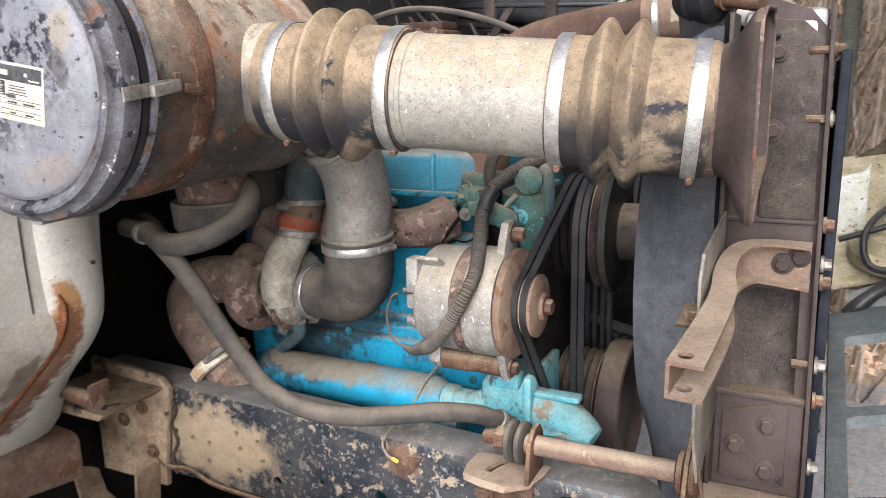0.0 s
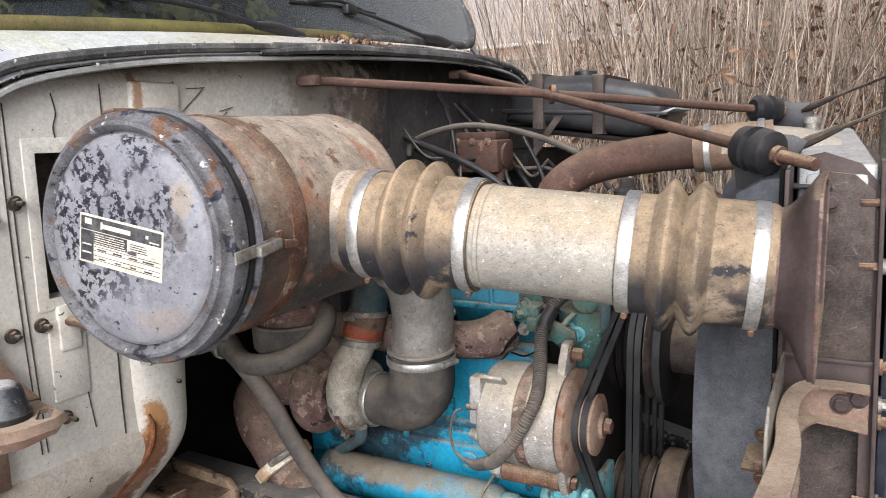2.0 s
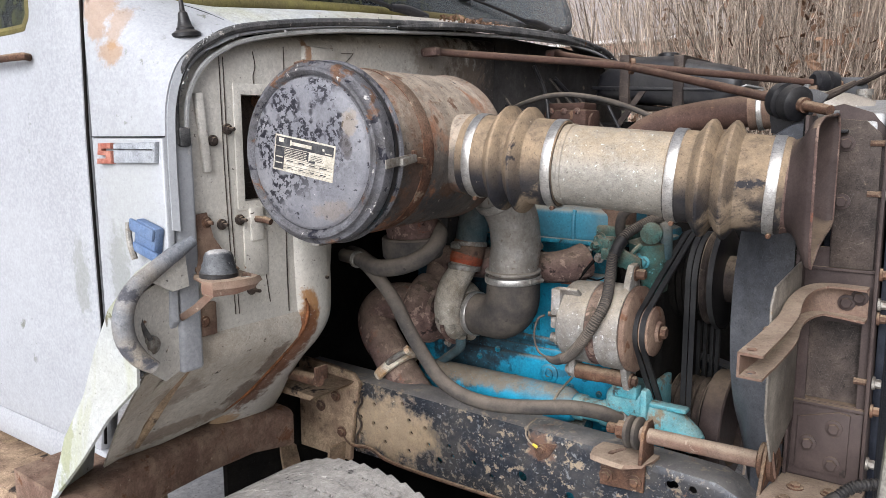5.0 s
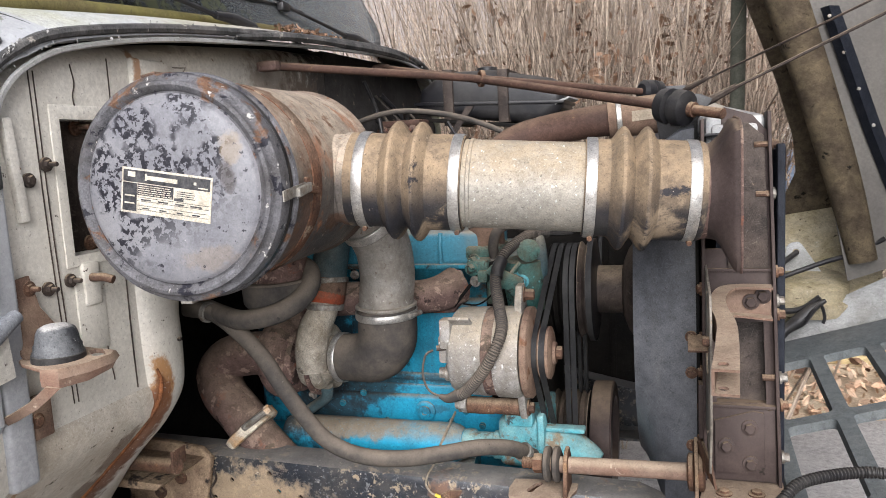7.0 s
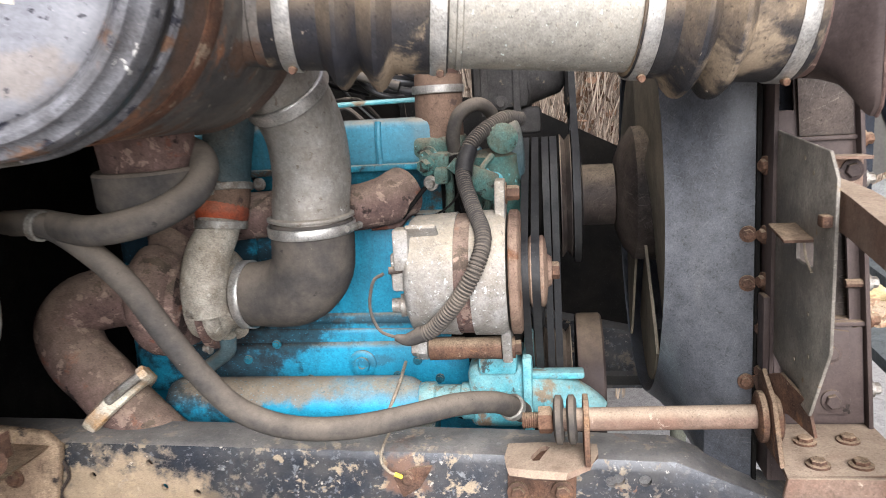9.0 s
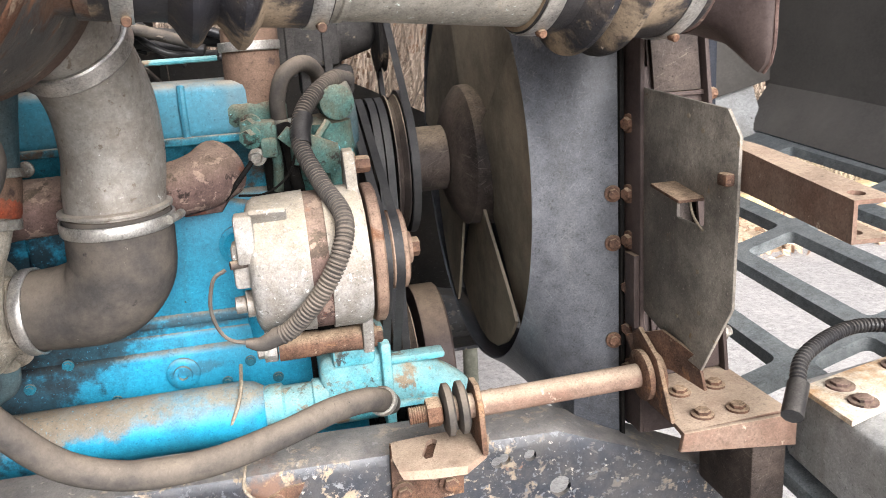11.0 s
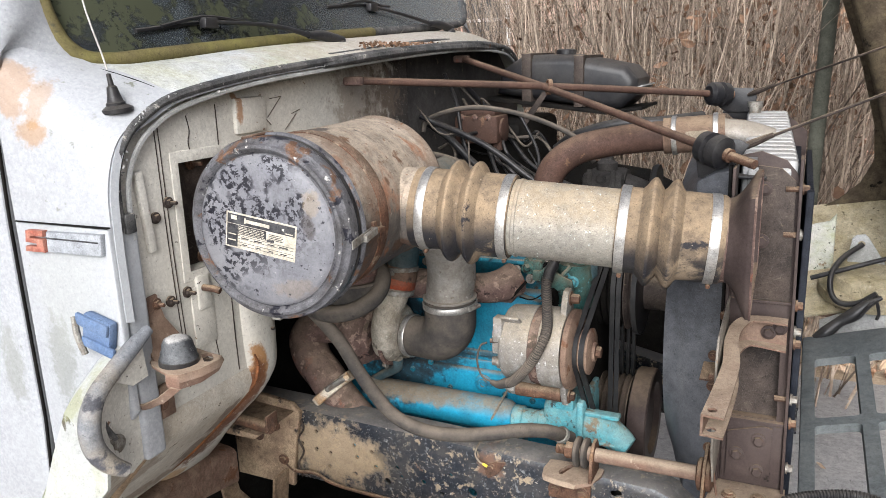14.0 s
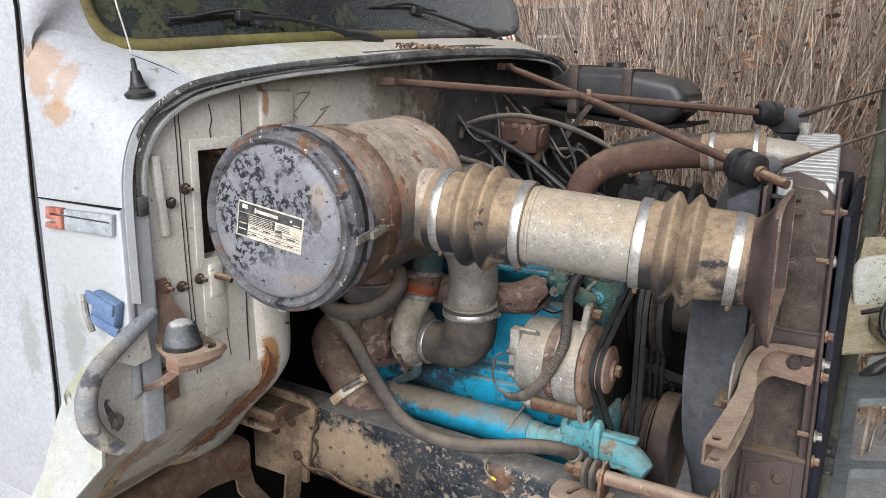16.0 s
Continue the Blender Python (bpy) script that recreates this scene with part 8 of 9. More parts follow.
part("stem", lathe((-0.885, 1.80, 1.615), (0, 0, -1), [(0, 0), (0, 0.018), (0.03, 0.018), (0.03, 0.009), (0.07, 0.009), (0.07, 0)], 14), M_PIPE, mc)
part("end_cap", lathe((-0.875, 1.81, 1.65), (1, 0, 0), [(0, 0), (0, 0.035), (0.012, 0.035), (0.016, 0.02), (0.016, 0)], 20), M_PIPE, mc)
for x in (-0.99, -0.945, -0.90):
    part("bolt", bolt((x, 1.758, 1.69), (0, -1, 0), 0.007, 0.006), M_IRON, mc)
blower = thing("heater_box", (-0.98, 2.1, 1.40), "black grimy heater box on the far firewall", "heater")
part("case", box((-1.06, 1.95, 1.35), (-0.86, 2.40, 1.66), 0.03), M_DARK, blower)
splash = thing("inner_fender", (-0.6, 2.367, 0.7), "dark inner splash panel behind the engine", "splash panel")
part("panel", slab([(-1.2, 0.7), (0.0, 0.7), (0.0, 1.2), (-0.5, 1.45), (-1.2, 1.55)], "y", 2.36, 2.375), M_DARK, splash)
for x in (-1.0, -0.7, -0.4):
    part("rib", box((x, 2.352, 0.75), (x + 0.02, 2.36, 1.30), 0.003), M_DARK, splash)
r3 = random.Random(21)
cab_paths = [
    ([(-1.05, 1.60, 1.66), (-1.034, 1.60, 1.697), (-0.93, 1.60, 1.728), (-0.825, 1.60, 1.729), (-0.69, 1.60, 1.70), (-0.569, 1.60, 1.645), (-0.52, 1.60, 1.58)], 0.0075, M_HOSE),
    ([(-1.05, 1.58, 1.71), (-1.016, 1.60, 1.69), (-0.92, 1.60, 1.655), (-0.82, 1.60, 1.607), (-0.70, 1.60, 1.524), (-0.62, 1.60, 1.49)], 0.009, M_BLACK),
    ([(-1.05, 1.64, 1.68), (-0.98, 1.65, 1.63), (-0.90, 1.64, 1.56), (-0.80, 1.62, 1.50), (-0.68, 1.60, 1.475)], 0.012, M_BLACK),
    ([(-1.02, 1.70, 1.83), (-1.0, 1.74, 1.74), (-0.97, 1.72, 1.62), (-0.90, 1.68, 1.52), (-0.78, 1.64, 1.48)], 0.006, M_BLACK),
    ([(-1.04, 1.58, 1.60), (-0.93, 1.56, 1.58), (-0.82, 1.56, 1.53), (-0.70, 1.56, 1.49)], 0.010, M_HOSE),
    ([(-1.04, 1.62, 1.53), (-0.9, 1.60, 1.53), (-0.75, 1.62, 1.505), (-0.60, 1.64, 1.49)], 0.014, M_BLACK),
    ([(-1.03, 1.85, 1.80), (-0.98, 1.92, 1.72), (-0.9, 1.93, 1.62), (-0.80, 1.9, 1.52), (-0.66, 1.88, 1.46)], 0.008, M_BLACK),
    ([(-0.66, 1.70, 1.60), (-0.60, 1.70, 1.642), (-0.482, 1.70, 1.676), (-0.368, 1.72, 1.681), (-0.26, 1.80, 1.690)], 0.016, M_BLACK),
    ([(-0.86, 1.66, 1.60), (-0.80, 1.60, 1.52), (-0.74, 1.58, 1.475), (-0.66, 1.62, 1.47)], 0.006, M_BLACK),
    ([(-0.78, 1.72, 1.70), (-0.72, 1.70, 1.60), (-0.70, 1.66, 1.52)], 0.005, M_BLACK),
]
for pth, rad_k, mat_k in cab_paths:
    whole("engine_cable", pipe(pth, rad_k, 10), mat_k, "dark cable running across the engine bay", "cable", "engine bay cables")
whole("tank_strut", sweep([[Vector((x, 2.0, z)) + Vector(o) for o in ((-0.012, 0, 0), (0.012, 0, 0), (0.012, 0.006, 0), (-0.012, 0.006, 0))] for x, z in ((-0.787, 1.756), (-0.938, 1.554))]), M_DKBROWN, "dark brown flat strut under the surge tank", "strut")
for k in range(14):
    y0, z0 = r3.uniform(1.5, 2.0), r3.uniform(1.45, 1.85)
    p = [(-1.05, y0, z0)]
    for j in range(1, 6):
        p.append((-1.05 + j * 0.06 + r3.uniform(-0.02, 0.02), y0 + r3.uniform(-0.07, 0.07), z0 - j * 0.04 + r3.uniform(-0.05, 0.05)))
    whole("wiring_lead", pipe(p, r3.uniform(0.003, 0.006), 6), M_BLACK if k % 3 else M_HOSE, "thin black wiring lead by the firewall", "wire", "firewall wiring")
whole("compressor_line", pipe([(-0.95, 1.50, 1.455), (-0.80, 1.52, 1.46), (-0.66, 1.56, 1.462)], 0.005, 8), M_PALEBLUE, "thin pale green line over the engine", "pipe")
# valve cover extension behind: intake manifold
whole("intake_manifold", box((-1.2, 1.66, 1.20), (-0.55, 1.78, 1.36), 0.03), M_BLUEOLD, "grimy blue intake manifold on the far side", "manifold")

# ---------- tilted hood in front of the radiator ----------
hood = thing("tilted_hood", (0.5, 1.5, 0.80), "grey fibreglass truck hood tilted forward, seen from inside", "hood")


def gz(x, y):
    """Height of the grille's plane."""
    return 0.98 + 0.28 * (x - 0.24) + 0.09 * (y - 1.86)


# grille: lies nearly flat, bars along y
gb = slab([(0.05, 0.76), (0.78, 0.76), (0.78, 2.09), (0.05, 2.09)], "z", -0.012, 0.012, 0.004)
cells = bmesh.new()
for i in range(5):
    for j in range(3):
        x0 = 0.082 + i * 0.1395
        y0 = 0.80 + j * 0.385
        o = []
        for cx, cy, a0 in ((x0 + 0.094, y0 + 0.335, 0), (x0 + 0.016, y0 + 0.335, 90), (x0 + 0.016, y0 + 0.016, 180), (x0 + 0.094, y0 + 0.016, 270)):
            for s in range(4):
                a = radians(a0 + 30 * s)
                o.append((cx + 0.014 * math.cos(a), cy + 0.014 * math.sin(a)))
        slab(o, "z", -0.05, 0.05, bm=cells)
gb = cut(gb, cells)
for v in gb.verts:
    v.co.z += gz(v.co.x, v.co.y)
part("grille", gb, M_GRILLE, hood, "dark green-grey grille with rounded openings")
lip_rows = []
for x in (0.10, 0.2, 0.3, 0.45, 0.60, 0.80):
    z0, up = gz(x, 2.09) - 0.02, 0.02 + 0.24 * (x - 0.10)
    lip_rows.append([(x, 2.088, z0 - 0.012), (x, 2.086, z0), (x, 2.092, z0 + 0.004), (x, 2.12, z0 + 0.25 * up), (x, 2.16, z0 + 0.6 * up + 0.006), (x, 2.165, z0 + 0.65 * up + 0.012), (x, 2.21, z0 + 0.02 + up)])
part("far_lip", loft(lip_rows, 0.005), M_SILL, hood, "grey-white lip beside the grille")
part("lip_bead", pipe([(x, 2.084, gz(x, 2.09) - 0.02) for x in (0.10, 0.3, 0.55, 0.80)], 0.004, 8), M_SILL, hood)
part("lip_foot", box((0.112, 2.09, 0.905), (0.175, 2.115, 0.935), 0.008, segs=3), M_SILL, hood)
part("front_lip", loft([[(0.77, y, gz(0.77, y) + 0.012), (0.785, y, gz(0.77, y) + 0.04), (0.80, y, gz(0.77, y) + 0.06), (0.85, y, gz(0.77, y) + 0.13)] for y in (0.9, 1.3, 1.7, 2.16)], 0.006), M_HOODDK, hood)
part("front_lip_edge", pipe([(0.772, y, gz(0.77, y) + 0.014) for y in (0.9, 1.3, 1.7, 2.12)], 0.007, 8), M_GRILLE, hood)
# inner walls of the hood
part("far_wall", loft([[(0.33, 2.17, 1.16), (0.5, 2.17, 1.22), (0.86, 2.17, 1.30)], [(0.27, 2.19, 1.5), (0.5, 2.19, 1.52), (0.87, 2.19, 1.55)], [(0.16, 2.22, 1.9), (0.45, 2.22, 1.9), (0.87, 2.22, 1.9)], [(0.04, 2.26, 2.4), (0.4, 2.26, 2.4), (0.88, 2.26, 2.4)]], 0.01), M_HOODIN, hood, "grey inner side wall")
part("hood_top", loft([[(0.84, 0.35, 1.12), (0.85, 1.2, 1.18), (0.86, 2.18, 1.28)], [(0.88, 0.33, 1.7), (0.88, 1.2, 1.7), (0.88, 2.2, 1.7)], [(0.84, 0.30, 2.5), (0.86, 1.2, 2.5), (0.88, 2.26, 2.45)]], 0.012), M_HOODDK, hood, "dark inner face of the hood top")
part("stiffener", loft([[(0.255, 2.20, 1.98), (0.27, 2.17, 1.98), (0.30, 2.20, 1.98)], [(0.375, 2.18, 1.60), (0.39, 2.155, 1.60), (0.42, 2.18, 1.60)], [(0.49, 2.16, 1.27), (0.505, 2.135, 1.27), (0.535, 2.16, 1.27)]], 0.004), M_CORE, hood, "dark rubber strip")
for k in range(7):
    f = k / 6
    part("rivet", lathe((0.272 + 0.235 * f, 2.168 - 0.03 * f, 1.95 - 0.65 * f), (0, -1, 0), [(0, 0), (0, 0.006), (0.003, 0.005), (0.004, 0)], 8), M_ZINC, hood)
part("roll", pipe([(0.09, 2.24, 2.25), (0.15, 2.22, 2.05), (0.24, 2.20, 1.75), (0.32, 2.18, 1.45), (0.37, 2.16, 1.22)], [0.06, 0.06, 0.055, 0.05, 0.04], 14), M_ARCH, hood, "mouldy brown rolled edge")
arch_rows = [[(x + dx, y, z) for x, y, z in ((-0.02, 2.55, 2.4), (0.08, 2.55, 2.05), (0.17, 2.55, 1.80), (0.225, 2.55, 1.60), (0.235, 2.55, 1.48), (0.20, 2.55, 1.40), (0.14, 2.55, 1.34), (0.04, 2.55, 1.28))] for dx in (0, 0.15, 0.35, 0.6)]
part("arch_liner", loft(arch_rows, 0.012), M_ARCH, hood, "mouldy brown wheel arch liner")
part("lower_tray", loft([[(0.02, 2.19, 0.985), (0.02, 2.36, 1.10), (0.04, 2.55, 1.30)], [(0.22, 2.19, 1.04), (0.22, 2.36, 1.14), (0.22, 2.55, 1.33)], [(0.45, 2.19, 1.10), (0.45, 2.36, 1.21), (0.42, 2.55, 1.36)]], 0.01), M_STAINED, hood, "stained yellowish inner tray")
part("lamp_seat", lathe((0.235, 2.285, 1.075), (0.02, -0.22, 1), [(0, 0), (0, 0.150), (0.03, 0.150), (0.034, 0.146), (0.036, 0.124), (0.075, 0.116), (0.080, 0.108), (0.080, 0)], 48), M_STAINED, hood, "stepped yellowish headlamp seat")
tab_bm = slab([(0.165, 1.14), (0.178, 1.245), (0.19, 1.258), (0.215, 1.262), (0.226, 1.252), (0.285, 1.16)], "y", 2.318, 2.326, 0.003)
part("tab", cut(tab_bm, slab([(0.207 + 0.011 * math.cos(0.524 * k), 1.228 + 0.011 * math.sin(0.524 * k)) for k in range(12)], "y", 2.30, 2.34)), M_SILL, hood, "pale tab with a cable hole")
part("hood_cable", pipe([(0.06, 2.20, 1.13), (0.142, 2.20, 1.162), (0.275, 2.20, 1.214), (0.36, 2.185, 1.243), (0.43, 2.165, 1.29)], 0.008, 10), M_BLACK, hood, "black cable on the hood wall")
# near headlamp bucket
lamp = thing("headlamp_bucket", (0.25, 0.80, 0.86), "white headlamp bucket with a rust-blistered mounting plate", "headlamp housing")
part("bucket", slab([(0.03, 0.70), (0.62, 0.62), (0.66, 1.02), (0.40, 1.04), (0.06, 0.985)], "z", 0.87, 0.994, 0.02, segs=3), M_SILL, lamp)
part("mounting_plate", slab([(0.035, 0.845), (0.21, 0.898), (0.22, 0.985), (0.04, 0.942)], "z", 0.996, 1.004, 0.002), M_RUSTWHITE, lamp, "rusty mounting plate")
for x, y in ((0.085, 0.925), (0.19, 0.950), (0.080, 0.880)):
    part("bolt", bolt((x, y, 1.005), (0, 0, 1), 0.012, 0.007), M_IRON, lamp)
part("rim", lathe((0.40, 0.80, 0.99), (0, 0, 1), [(0, 0.12), (0.0, 0.13), (0.02, 0.135), (0.024, 0.128), (0.006, 0.12), (0, 0.12)], 40), M_SILL, lamp)
lc = thing("lamp_conduit", (0.2, 0.9, 1.0), "black corrugated lamp wiring with a yellow ring", "conduit")
part("conduit", pipe([(-0.01, 0.885, 1.03), (0.03, 0.925, 1.055), (0.13, 0.97, 1.06), (0.20, 0.962, 1.055), (0.235, 0.93, 1.045)], 0.008, 12, 6, ridges=0.002, pitch=0.006), M_BLACK, lc)
part("plug", pipe([(-0.03, 0.865, 1.012), (0.0, 0.895, 1.035)], 0.013, 10), M_BLACK, lc)
part("yellow_ring", ring_band((0.232, 0.932, 1.046), (0.6, -0.7, -0.2), 0.012, 0.010, 0.002), M_YELLOW, lc)
# mossy end of the far lip
fl2 = thing("fender_corner", (0.12, 2.2, 0.99), "mossy white hood corner with a looped black cable", "hood corner")
part("corner", slab([(0.056, 0.975), (0.13, 0.99), (0.128, 1.32), (0.108, 1.292), (0.062, 1.28), (0.034, 1.268), (0.021, 1.245), (0.021, 1.194), (0.038, 1.08)], "y", 2.352, 2.376, 0.010, segs=3), M_MOSSLIP, fl2)
part("edge_strip", box((0.052, 2.24, 0.985), (0.17, 2.35, 1.005), 0.006), M_BRKT, fl2, "weathered brown edge strip")
part("cable", pipe([(0.208, 2.31, 1.228), (0.15, 2.24, 1.195), (0.12, 2.19, 1.15), (0.122, 2.16, 1.10), (0.148, 2.14, 1.072), (0.20, 2.13, 1.080), (0.247, 2.12, 1.118)], 0.009, 12), M_BLACK, fl2)
part("taped_end", pipe([(0.085, 2.085, 0.96), (0.115, 2.09, 0.985), (0.15, 2.10, 1.02), (0.19, 2.105, 1.05), (0.225, 2.11, 1.085), (0.262, 2.112, 1.11)], [0.014, 0.020, 0.017, 0.021, 0.014, 0.006], 12), M_BLACK, fl2, "cable end wrapped in black tape")
part("tie", pipe([(0.205, 2.085, 1.05), (0.225, 2.082, 1.085), (0.245, 2.09, 1.10), (0.255, 2.086, 1.065), (0.25, 2.082, 1.045)], 0.005, 8), M_BLACK, fl2, "loose black strap")
# hood cables
for a, b in (((-0.097, 1.15, 1.687), (0.78, 1.02, 2.105)), ((-0.125, 1.86, 1.755), (0.80, 1.32, 2.14))):
    c = thing("hood_cable", a, "thin dark steel hood check cable", "cable", "hood check cables")
    A, B = Vector(a), Vector(b)
    part("cable", pipe([A, (A + B) / 2 - Vector((0, 0, 0.012)), B], 0.003, 6), M_DKBROWN, c)
    part("ferrule", pipe([A - (B - A).normalized() * 0.03, A, A.lerp(B, 0.05)], [0.004, 0.008, 0.005], 8), M_DKBROWN, c)
# weathered board that stands close to the camera's way
pb = thing("weathered_board", (0.125, 0.28, 0.0), "mossy weathered upright board with crumbling paint", "board")
board_bm = box((0.098, 0.268, 0.0), (0.156, 0.292, 2.6), 0.006)
for v in board_bm.verts:
    v.co.x += 0.045 * (v.co.z - 1.2)
part("board", board_bm, M_POST, pb)

# ---------- pole, shrubs, leaves, house ----------
pole = thing("pole", (0.02, 2.70, 0.0), "grey-green upright metal pole among the shrubs", "pole")
part("post", lathe((0.02, 2.70, 0.0), (0.02, 0, 1), [(0, 0), (0, 0.028), (2.0, 0.027), (3.6, 0.026), (3.6, 0)], 20), M_POLE, pole)


def twig_mesh(seed, stems, height, spread, lean):
    r = random.Random(seed)
    verts, faces = [], []

    def limb(p, d, length, r0, depth):
        steps = 5 if depth < 2 else 3
        ring0 = None
        p, d = Vector(p), Vector(d).normalized()
        for k in range(steps + 1):
            rr = r0 * (1 - 0.75 * k / steps)
            u, w = axes(d)[1:]
            i0 = len(verts)
            for j in range(3):
                a = 2.0944 * j
                verts.append(tuple(p + (u * math.cos(a) + w * math.sin(a)) * rr))
            if ring0 is not None:
                for j in range(3):
                    faces.append((ring0 + j, ring0 + (j + 1) % 3, i0 + (j + 1) % 3, i0 + j))
            ring0 = i0
            if k == steps:
                break
            if depth < 2 and k > 0 and r.random() < (0.9 if depth == 0 else 0.5):
                b = (d + Vector((r.uniform(-1, 1), r.uniform(-1, 1), r.uniform(0.0, 0.8))) * 0.5).normalized()
                limb(p, b, length * r.uniform(0.35, 0.6), rr * 0.62, depth + 1)
            d = (d + Vector((r.gauss(0, 0.10), r.gauss(0, 0.10), 0.05))).normalized()
            p = p + d * (length / steps)

    for _ in range(stems):
        a = r.uniform(0, 6.283)
        q = spread * math.sqrt(r.random())
        out = Vector((math.cos(a), math.sin(a), 0))
        limb(out * q, out * lean * r.uniform(0.2, 1.4) + Vector((0, 0, 1)), height * r.uniform(0.6, 1.1), r.uniform(0.003, 0.0095), 0)
    me = bpy.data.meshes.new("stem_growth")
    me.from_pydata(verts, [], faces)
    me.materials.append(M_TWIG)
    return me


def leaf_mesh(name, seed, count, place, size, material):
    r = random.Random(seed)
    verts, faces = [], []
    for _ in range(count):
        p = Vector(place(r))
        m = Euler((r.uniform(-1.2, 1.2), r.uniform(-1.2, 1.2), r.uniform(0, 6.28))).to_matrix()
        s = size * r.uniform(0.5, 1.3)
        i0 = len(verts)
        for x, y, z in ((-1, 0, 0), (-0.35, 0.5, 0.15), (0.4, 0.42, 0.1), (1, 0, 0.3), (0.35, -0.5, 0.1), (-0.4, -0.42, 0.2)):
            verts.append(tuple(p + m @ Vector((x * s, y * s, z * s))))
        faces.append((i0, i0 + 1, i0 + 2, i0 + 3))
        faces.append((i0, i0 + 3, i0 + 4, i0 + 5))
    me = bpy.data.meshes.new(name)
    me.from_pydata(verts, [], faces)
    me.materials.append(material)
    return me


def clump_place(seed):
    """Dead leaves hang in a few ragged clumps, with some loose ones between."""
    q = random.Random(seed)
    mids = [(q.gauss(0, 0.45), q.gauss(0, 0.45), q.uniform(0.4, 2.4)) for _ in range(8)]

    def place(r):
        if r.random() < 0.3:
            return (r.gauss(0, 0.45), r.gauss(0, 0.45), abs(r.gauss(1.4, 0.6)) + 0.1)
        m = mids[r.randrange(8)]
        return (m[0] + r.gauss(0, 0.07), m[1] + r.gauss(0, 0.07), m[2] + r.gauss(0, 0.12))

    return place


variants = []
for s in range(4):
    variants.append((twig_mesh(50 + s, 54, 3.4, 0.6, 0.30), leaf_mesh("dead_foliage", 80 + s, 260, clump_place(60 + s), 0.036, M_LEAF)))
rs = random.Random(12)
spots = []
for row, (y, n_, x0, x1) in enumerate(((3.9, 5, -1.25, -0.2), (4.9, 6, -1.55, 0.1), (5.7, 6, -1.75, 0.6), (6.5, 10, -1.9, 6.0), (7.4, 4, -1.6, 0.6))):
    for k in range(n_):
        spots.append((x0 + (x1 - x0) * (k + rs.uniform(-0.3, 0.3)) / (n_ - 1), y + rs.uniform(-0.35, 0.35), row))
for x, y, row in spots:
    tw, lf = variants[rs.randrange(4)]
    sb = thing("shrub", (x, y, 0), "bare brown shrub with many thin upright stems", "shrub", "bare shrubs behind the truck")
    sc = rs.uniform(0.8, 1.15)
    for nm, me in (("stem_growth", tw), ("dead_foliage", lf)):
        o = new(nm, me)
        o.parent = sb
        o.scale = (sc, sc, sc)
        o.rotation_euler = (0, 0, rs.uniform(0, 6.28))
        o["kind"] = "stuff"
litter = new("leaf_litter", leaf_mesh("leaf_litter", 5, 6500, lambda r: (r.triangular(-5, 5, -3.5), 4.15 + abs(r.gauss(0, 1.6)), 0.02 + r.random() * 0.03), 0.036, M_LITTER))
tagged(litter, "brown dead leaves lying on the ground", "leaves", kind="stuff")
near = new("leaf_litter", leaf_mesh("leaf_litter", 6, 90, lambda r: (r.uniform(-3, 4), r.uniform(-1.5, 4.1), 0.03), 0.024, M_LITTER))
tagged(near, "scattered dead leaves on the asphalt", "leaves", kind="stuff")


def straw_mesh(seed, count):
    r = random.Random(seed)
    verts, faces = [], []
    for _ in range(count):
        p = Vector((r.uniform(-6, 6), 5.6 + 3.4 * r.random(), 0))
        h = r.uniform(0.2, 0.75)
        d = Vector((r.gauss(0, 0.25), r.gauss(0, 0.25), 1)) * h
        w_ = Vector((r.uniform(-1, 1), r.uniform(-1, 1), 0)).normalized() * 0.004
        i0 = len(verts)
        verts.extend([tuple(p - w_), tuple(p + w_), tuple(p + d * 0.6 + w_ * 0.7), tuple(p + d * 0.6 - w_ * 0.7), tuple(p + d + Vector((r.gauss(0, 0.06), r.gauss(0, 0.06), -0.03)))])
        faces.extend([(i0, i0 + 1, i0 + 2, i0 + 3), (i0 + 3, i0 + 2, i0 + 4)])
    me = bpy.data.meshes.new("dry_grass")
    me.from_pydata(verts, [], faces)
    me.materials.append(M_STRAW)
    return me


tagged(new("dry_grass", straw_mesh(3, 9000)), "dry straw-coloured grass between the shrubs", "grass", kind="stuff")

edging = thing("timber_edging", (2.0, 5.35, 0.0), "weathered yellowish landscape timber at the edge of the drive", "timber edging")
for k in range(3):
    x0 = 0.25 + 1.6 * k
    part("timber", box((x0, 5.28, 0.0), (x0 + 1.57, 5.44, 0.16 + 0.01 * (k % 2)), 0.012), M_TIMBER, edging)

# mailbox at the edge of the drive
mail = thing("mailbox", (0.60, 5.0, 0.0), "blue rural mailbox with a white cover on a brown wooden post", "mailbox")
part("post", box((0.555, 5.02, 0.0), (0.64, 5.10, 1.20), 0.006), M_BRKT, mail)
part("shelf", box((0.50, 4.96, 1.20), (0.70, 5.42, 1.225), 0.004), M_DKBROWN, mail)
arch_ = [(0.47, 1.23), (0.73, 1.23)] + [(0.60 + 0.13 * math.cos(radians(k)), 1.37 + 0.13 * math.sin(radians(k))) for k in range(0, 181, 15)]
part("body", slab(arch_, "y", 4.99, 5.44, 0.006), M_MAILBOX, mail)
door_ = [(0.60 + (x - 0.60) * 0.95, 1.23 + (z - 1.23) * 0.96 + 0.004) for x, z in arch_]
mdoor = part("door", slab(door_, "y", 4.972, 4.992, 0.005), M_MAILBOX, mail)
part("pull", box((0.588, 4.955, 1.475), (0.612, 4.974, 1.50), 0.003), M_DKBROWN, mdoor)
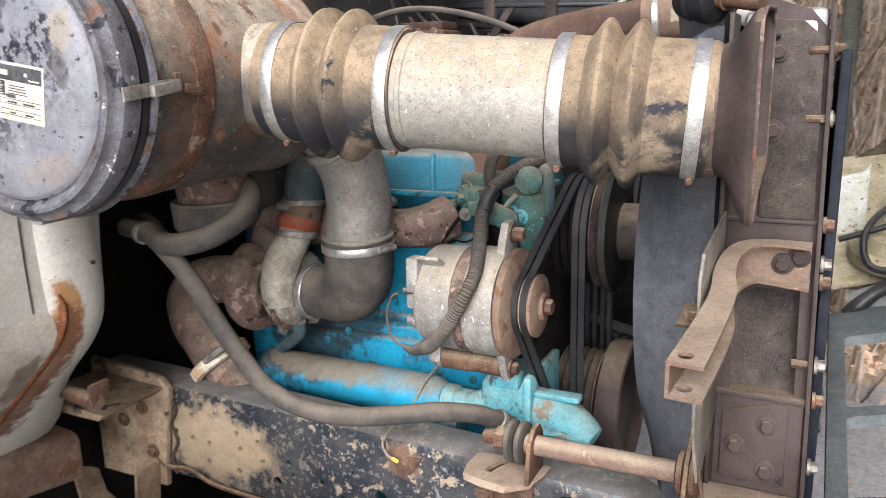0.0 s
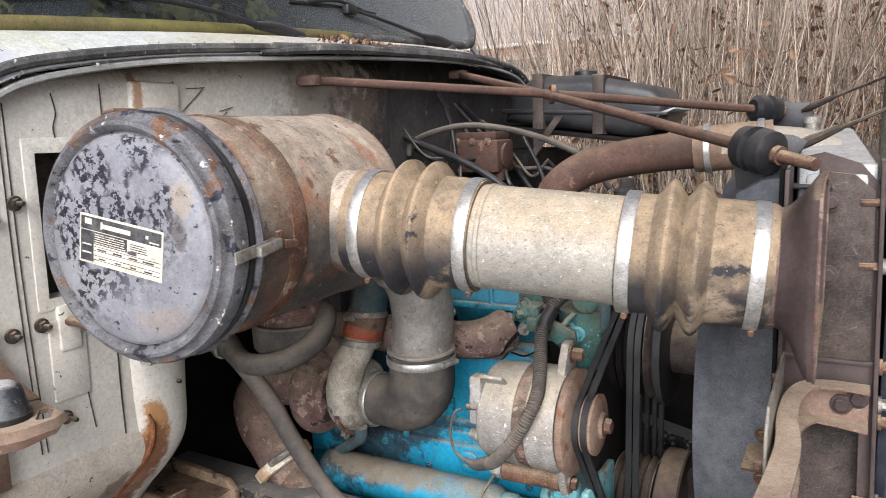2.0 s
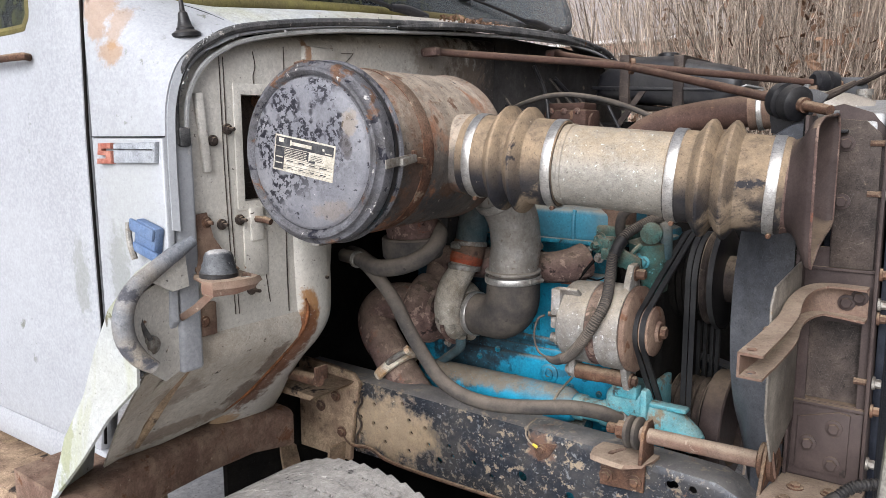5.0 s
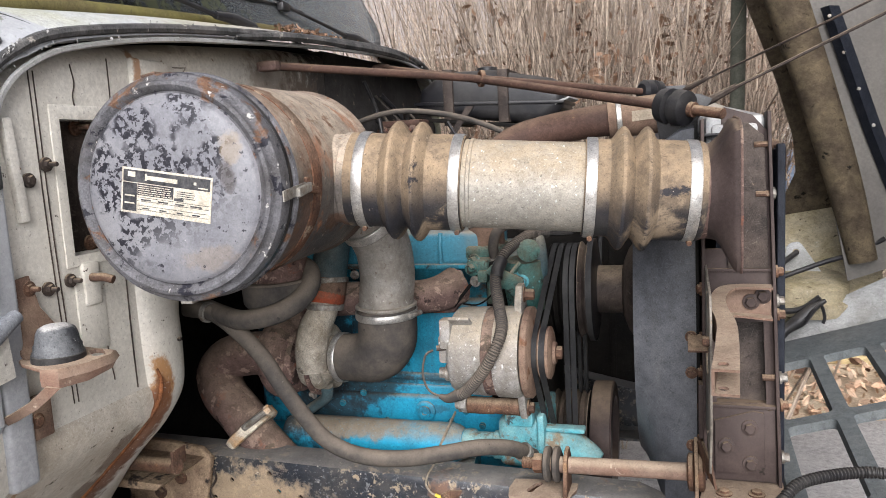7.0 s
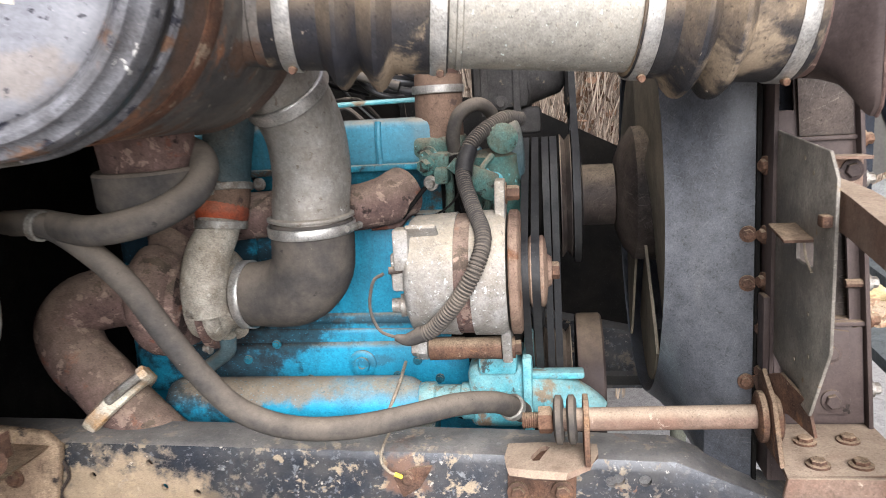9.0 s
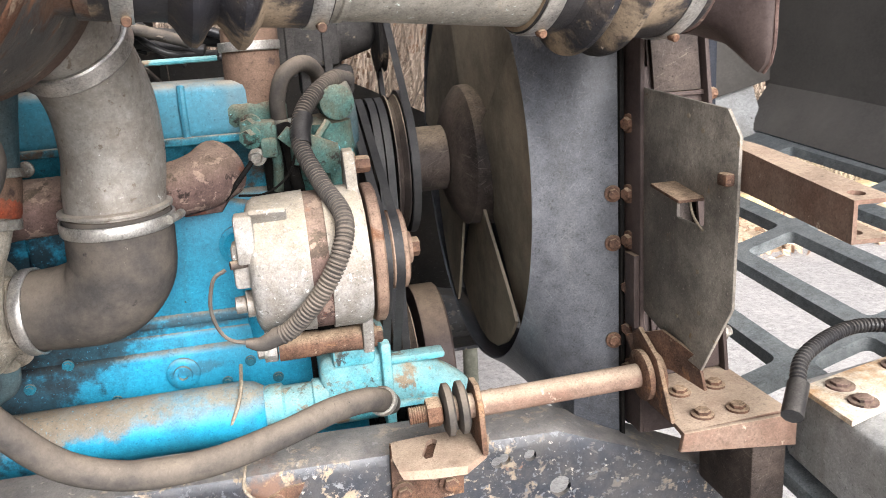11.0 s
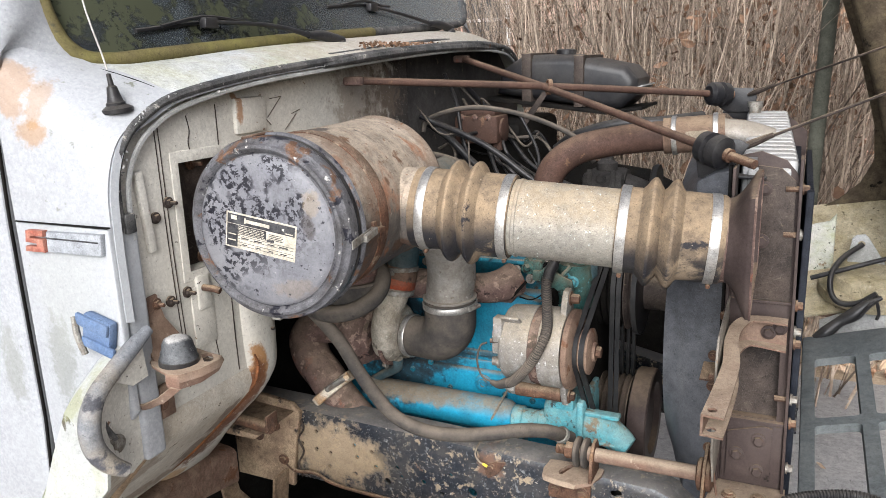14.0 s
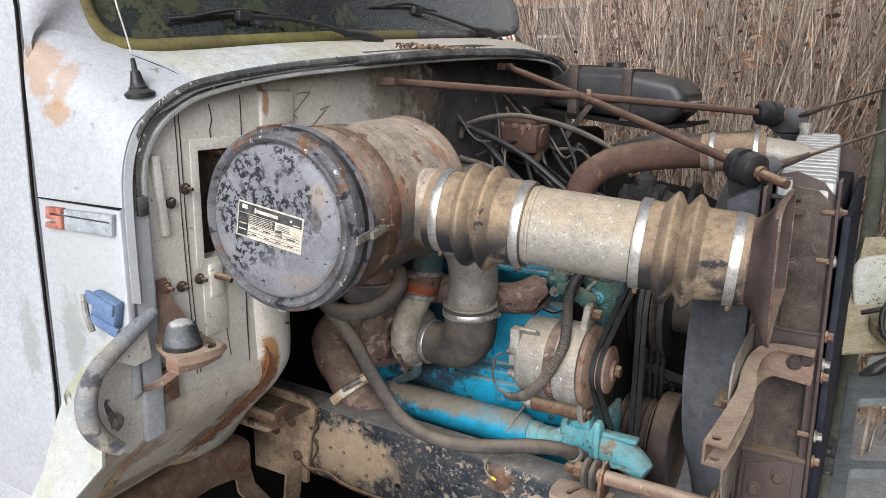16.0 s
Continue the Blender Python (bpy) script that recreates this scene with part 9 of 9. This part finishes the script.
part("cover", loft([[(0.44, y, 1.36), (0.46, y, 1.46), (0.515, y, 1.54 + h), (0.61, y, 1.56 + 1.3 * h), (0.71, y, 1.53 + h), (0.765, y, 1.44), (0.775, y, 1.30)] for y, h in ((5.0, 0.0), (5.15, 0.05), (5.3, 0.09), (5.46, 0.11))], 0.006), M_TRIM, mail, "white plastic cover over the mailbox")

house = thing("brick_house", (-4.5, 15.5, 0), "pink brick house with white windows beyond the shrubs", "house")
part("wall", box((-11, 14.0, 0), (1.5, 20, 3.35)), M_BRICK, house)
part("roof", slab([(13.4, 3.35), (20.6, 3.35), (17.0, 5.6)], "x", -11.5, 2.0), M_ROOF, house)
part("gutter", box((-11.6, 13.35, 3.32), (2.1, 13.45, 3.38), 0.015), M_TRIM, house, "white gutter")
for x, z0, z1, hw in ((-5.8, 2.0, 3.2, 0.5), (-2.9, 2.35, 3.0, 0.25)):
    w = part("window", box((x - hw, 13.94, z0), (x + hw, 14.02, z1), 0.02), M_TRIM, house, "white framed window")
    zm = (z0 + z1) / 2
    for a, b in ((z0 + 0.07, zm - 0.03), (zm + 0.03, z1 - 0.07)):
        part("pane", box((x - hw + 0.07, 13.925, a), (x + hw - 0.07, 13.95, b)), M_PANE if hw > 0.3 else M_GREY, w)
    if hw > 0.3:
        for sx in (-0.75, 0.75):
            part("shutter", box((x + sx - 0.18, 13.95, z0), (x + sx + 0.18, 14.0, z1), 0.01), M_DUSTHOSE, w)
# twigs and crumbs on the cowl's lip
debris = new("cowl_debris", leaf_mesh("cowl_debris", 17, 520, lambda r: (-0.995 + r.gauss(0, 0.012), r.uniform(1.2, 1.85), 1.910 + r.random() * 0.010), 0.0062, M_LEAF))
tagged(debris, "brown leaf crumbs lying along the cowl lip", "leaf debris", kind="stuff")


def seal_crumb(r):
    i = r.randrange(len(seal_pts) - 1)
    a, b = Vector(seal_pts[i]), Vector(seal_pts[i + 1])
    p = a.lerp(b, r.random())
    return p + Vector((r.gauss(0.004, 0.003), r.gauss(0, 0.004), r.choice((-0.011, -0.009, 0.009)) + r.gauss(0, 0.002)))


crumbs = new("sealant_crumbs", leaf_mesh("sealant_crumbs", 23, 170, seal_crumb, 0.0042, M_SILL))
tagged(crumbs, "off-white crumbs of old sealant along the cowl seal", "sealant", kind="stuff")
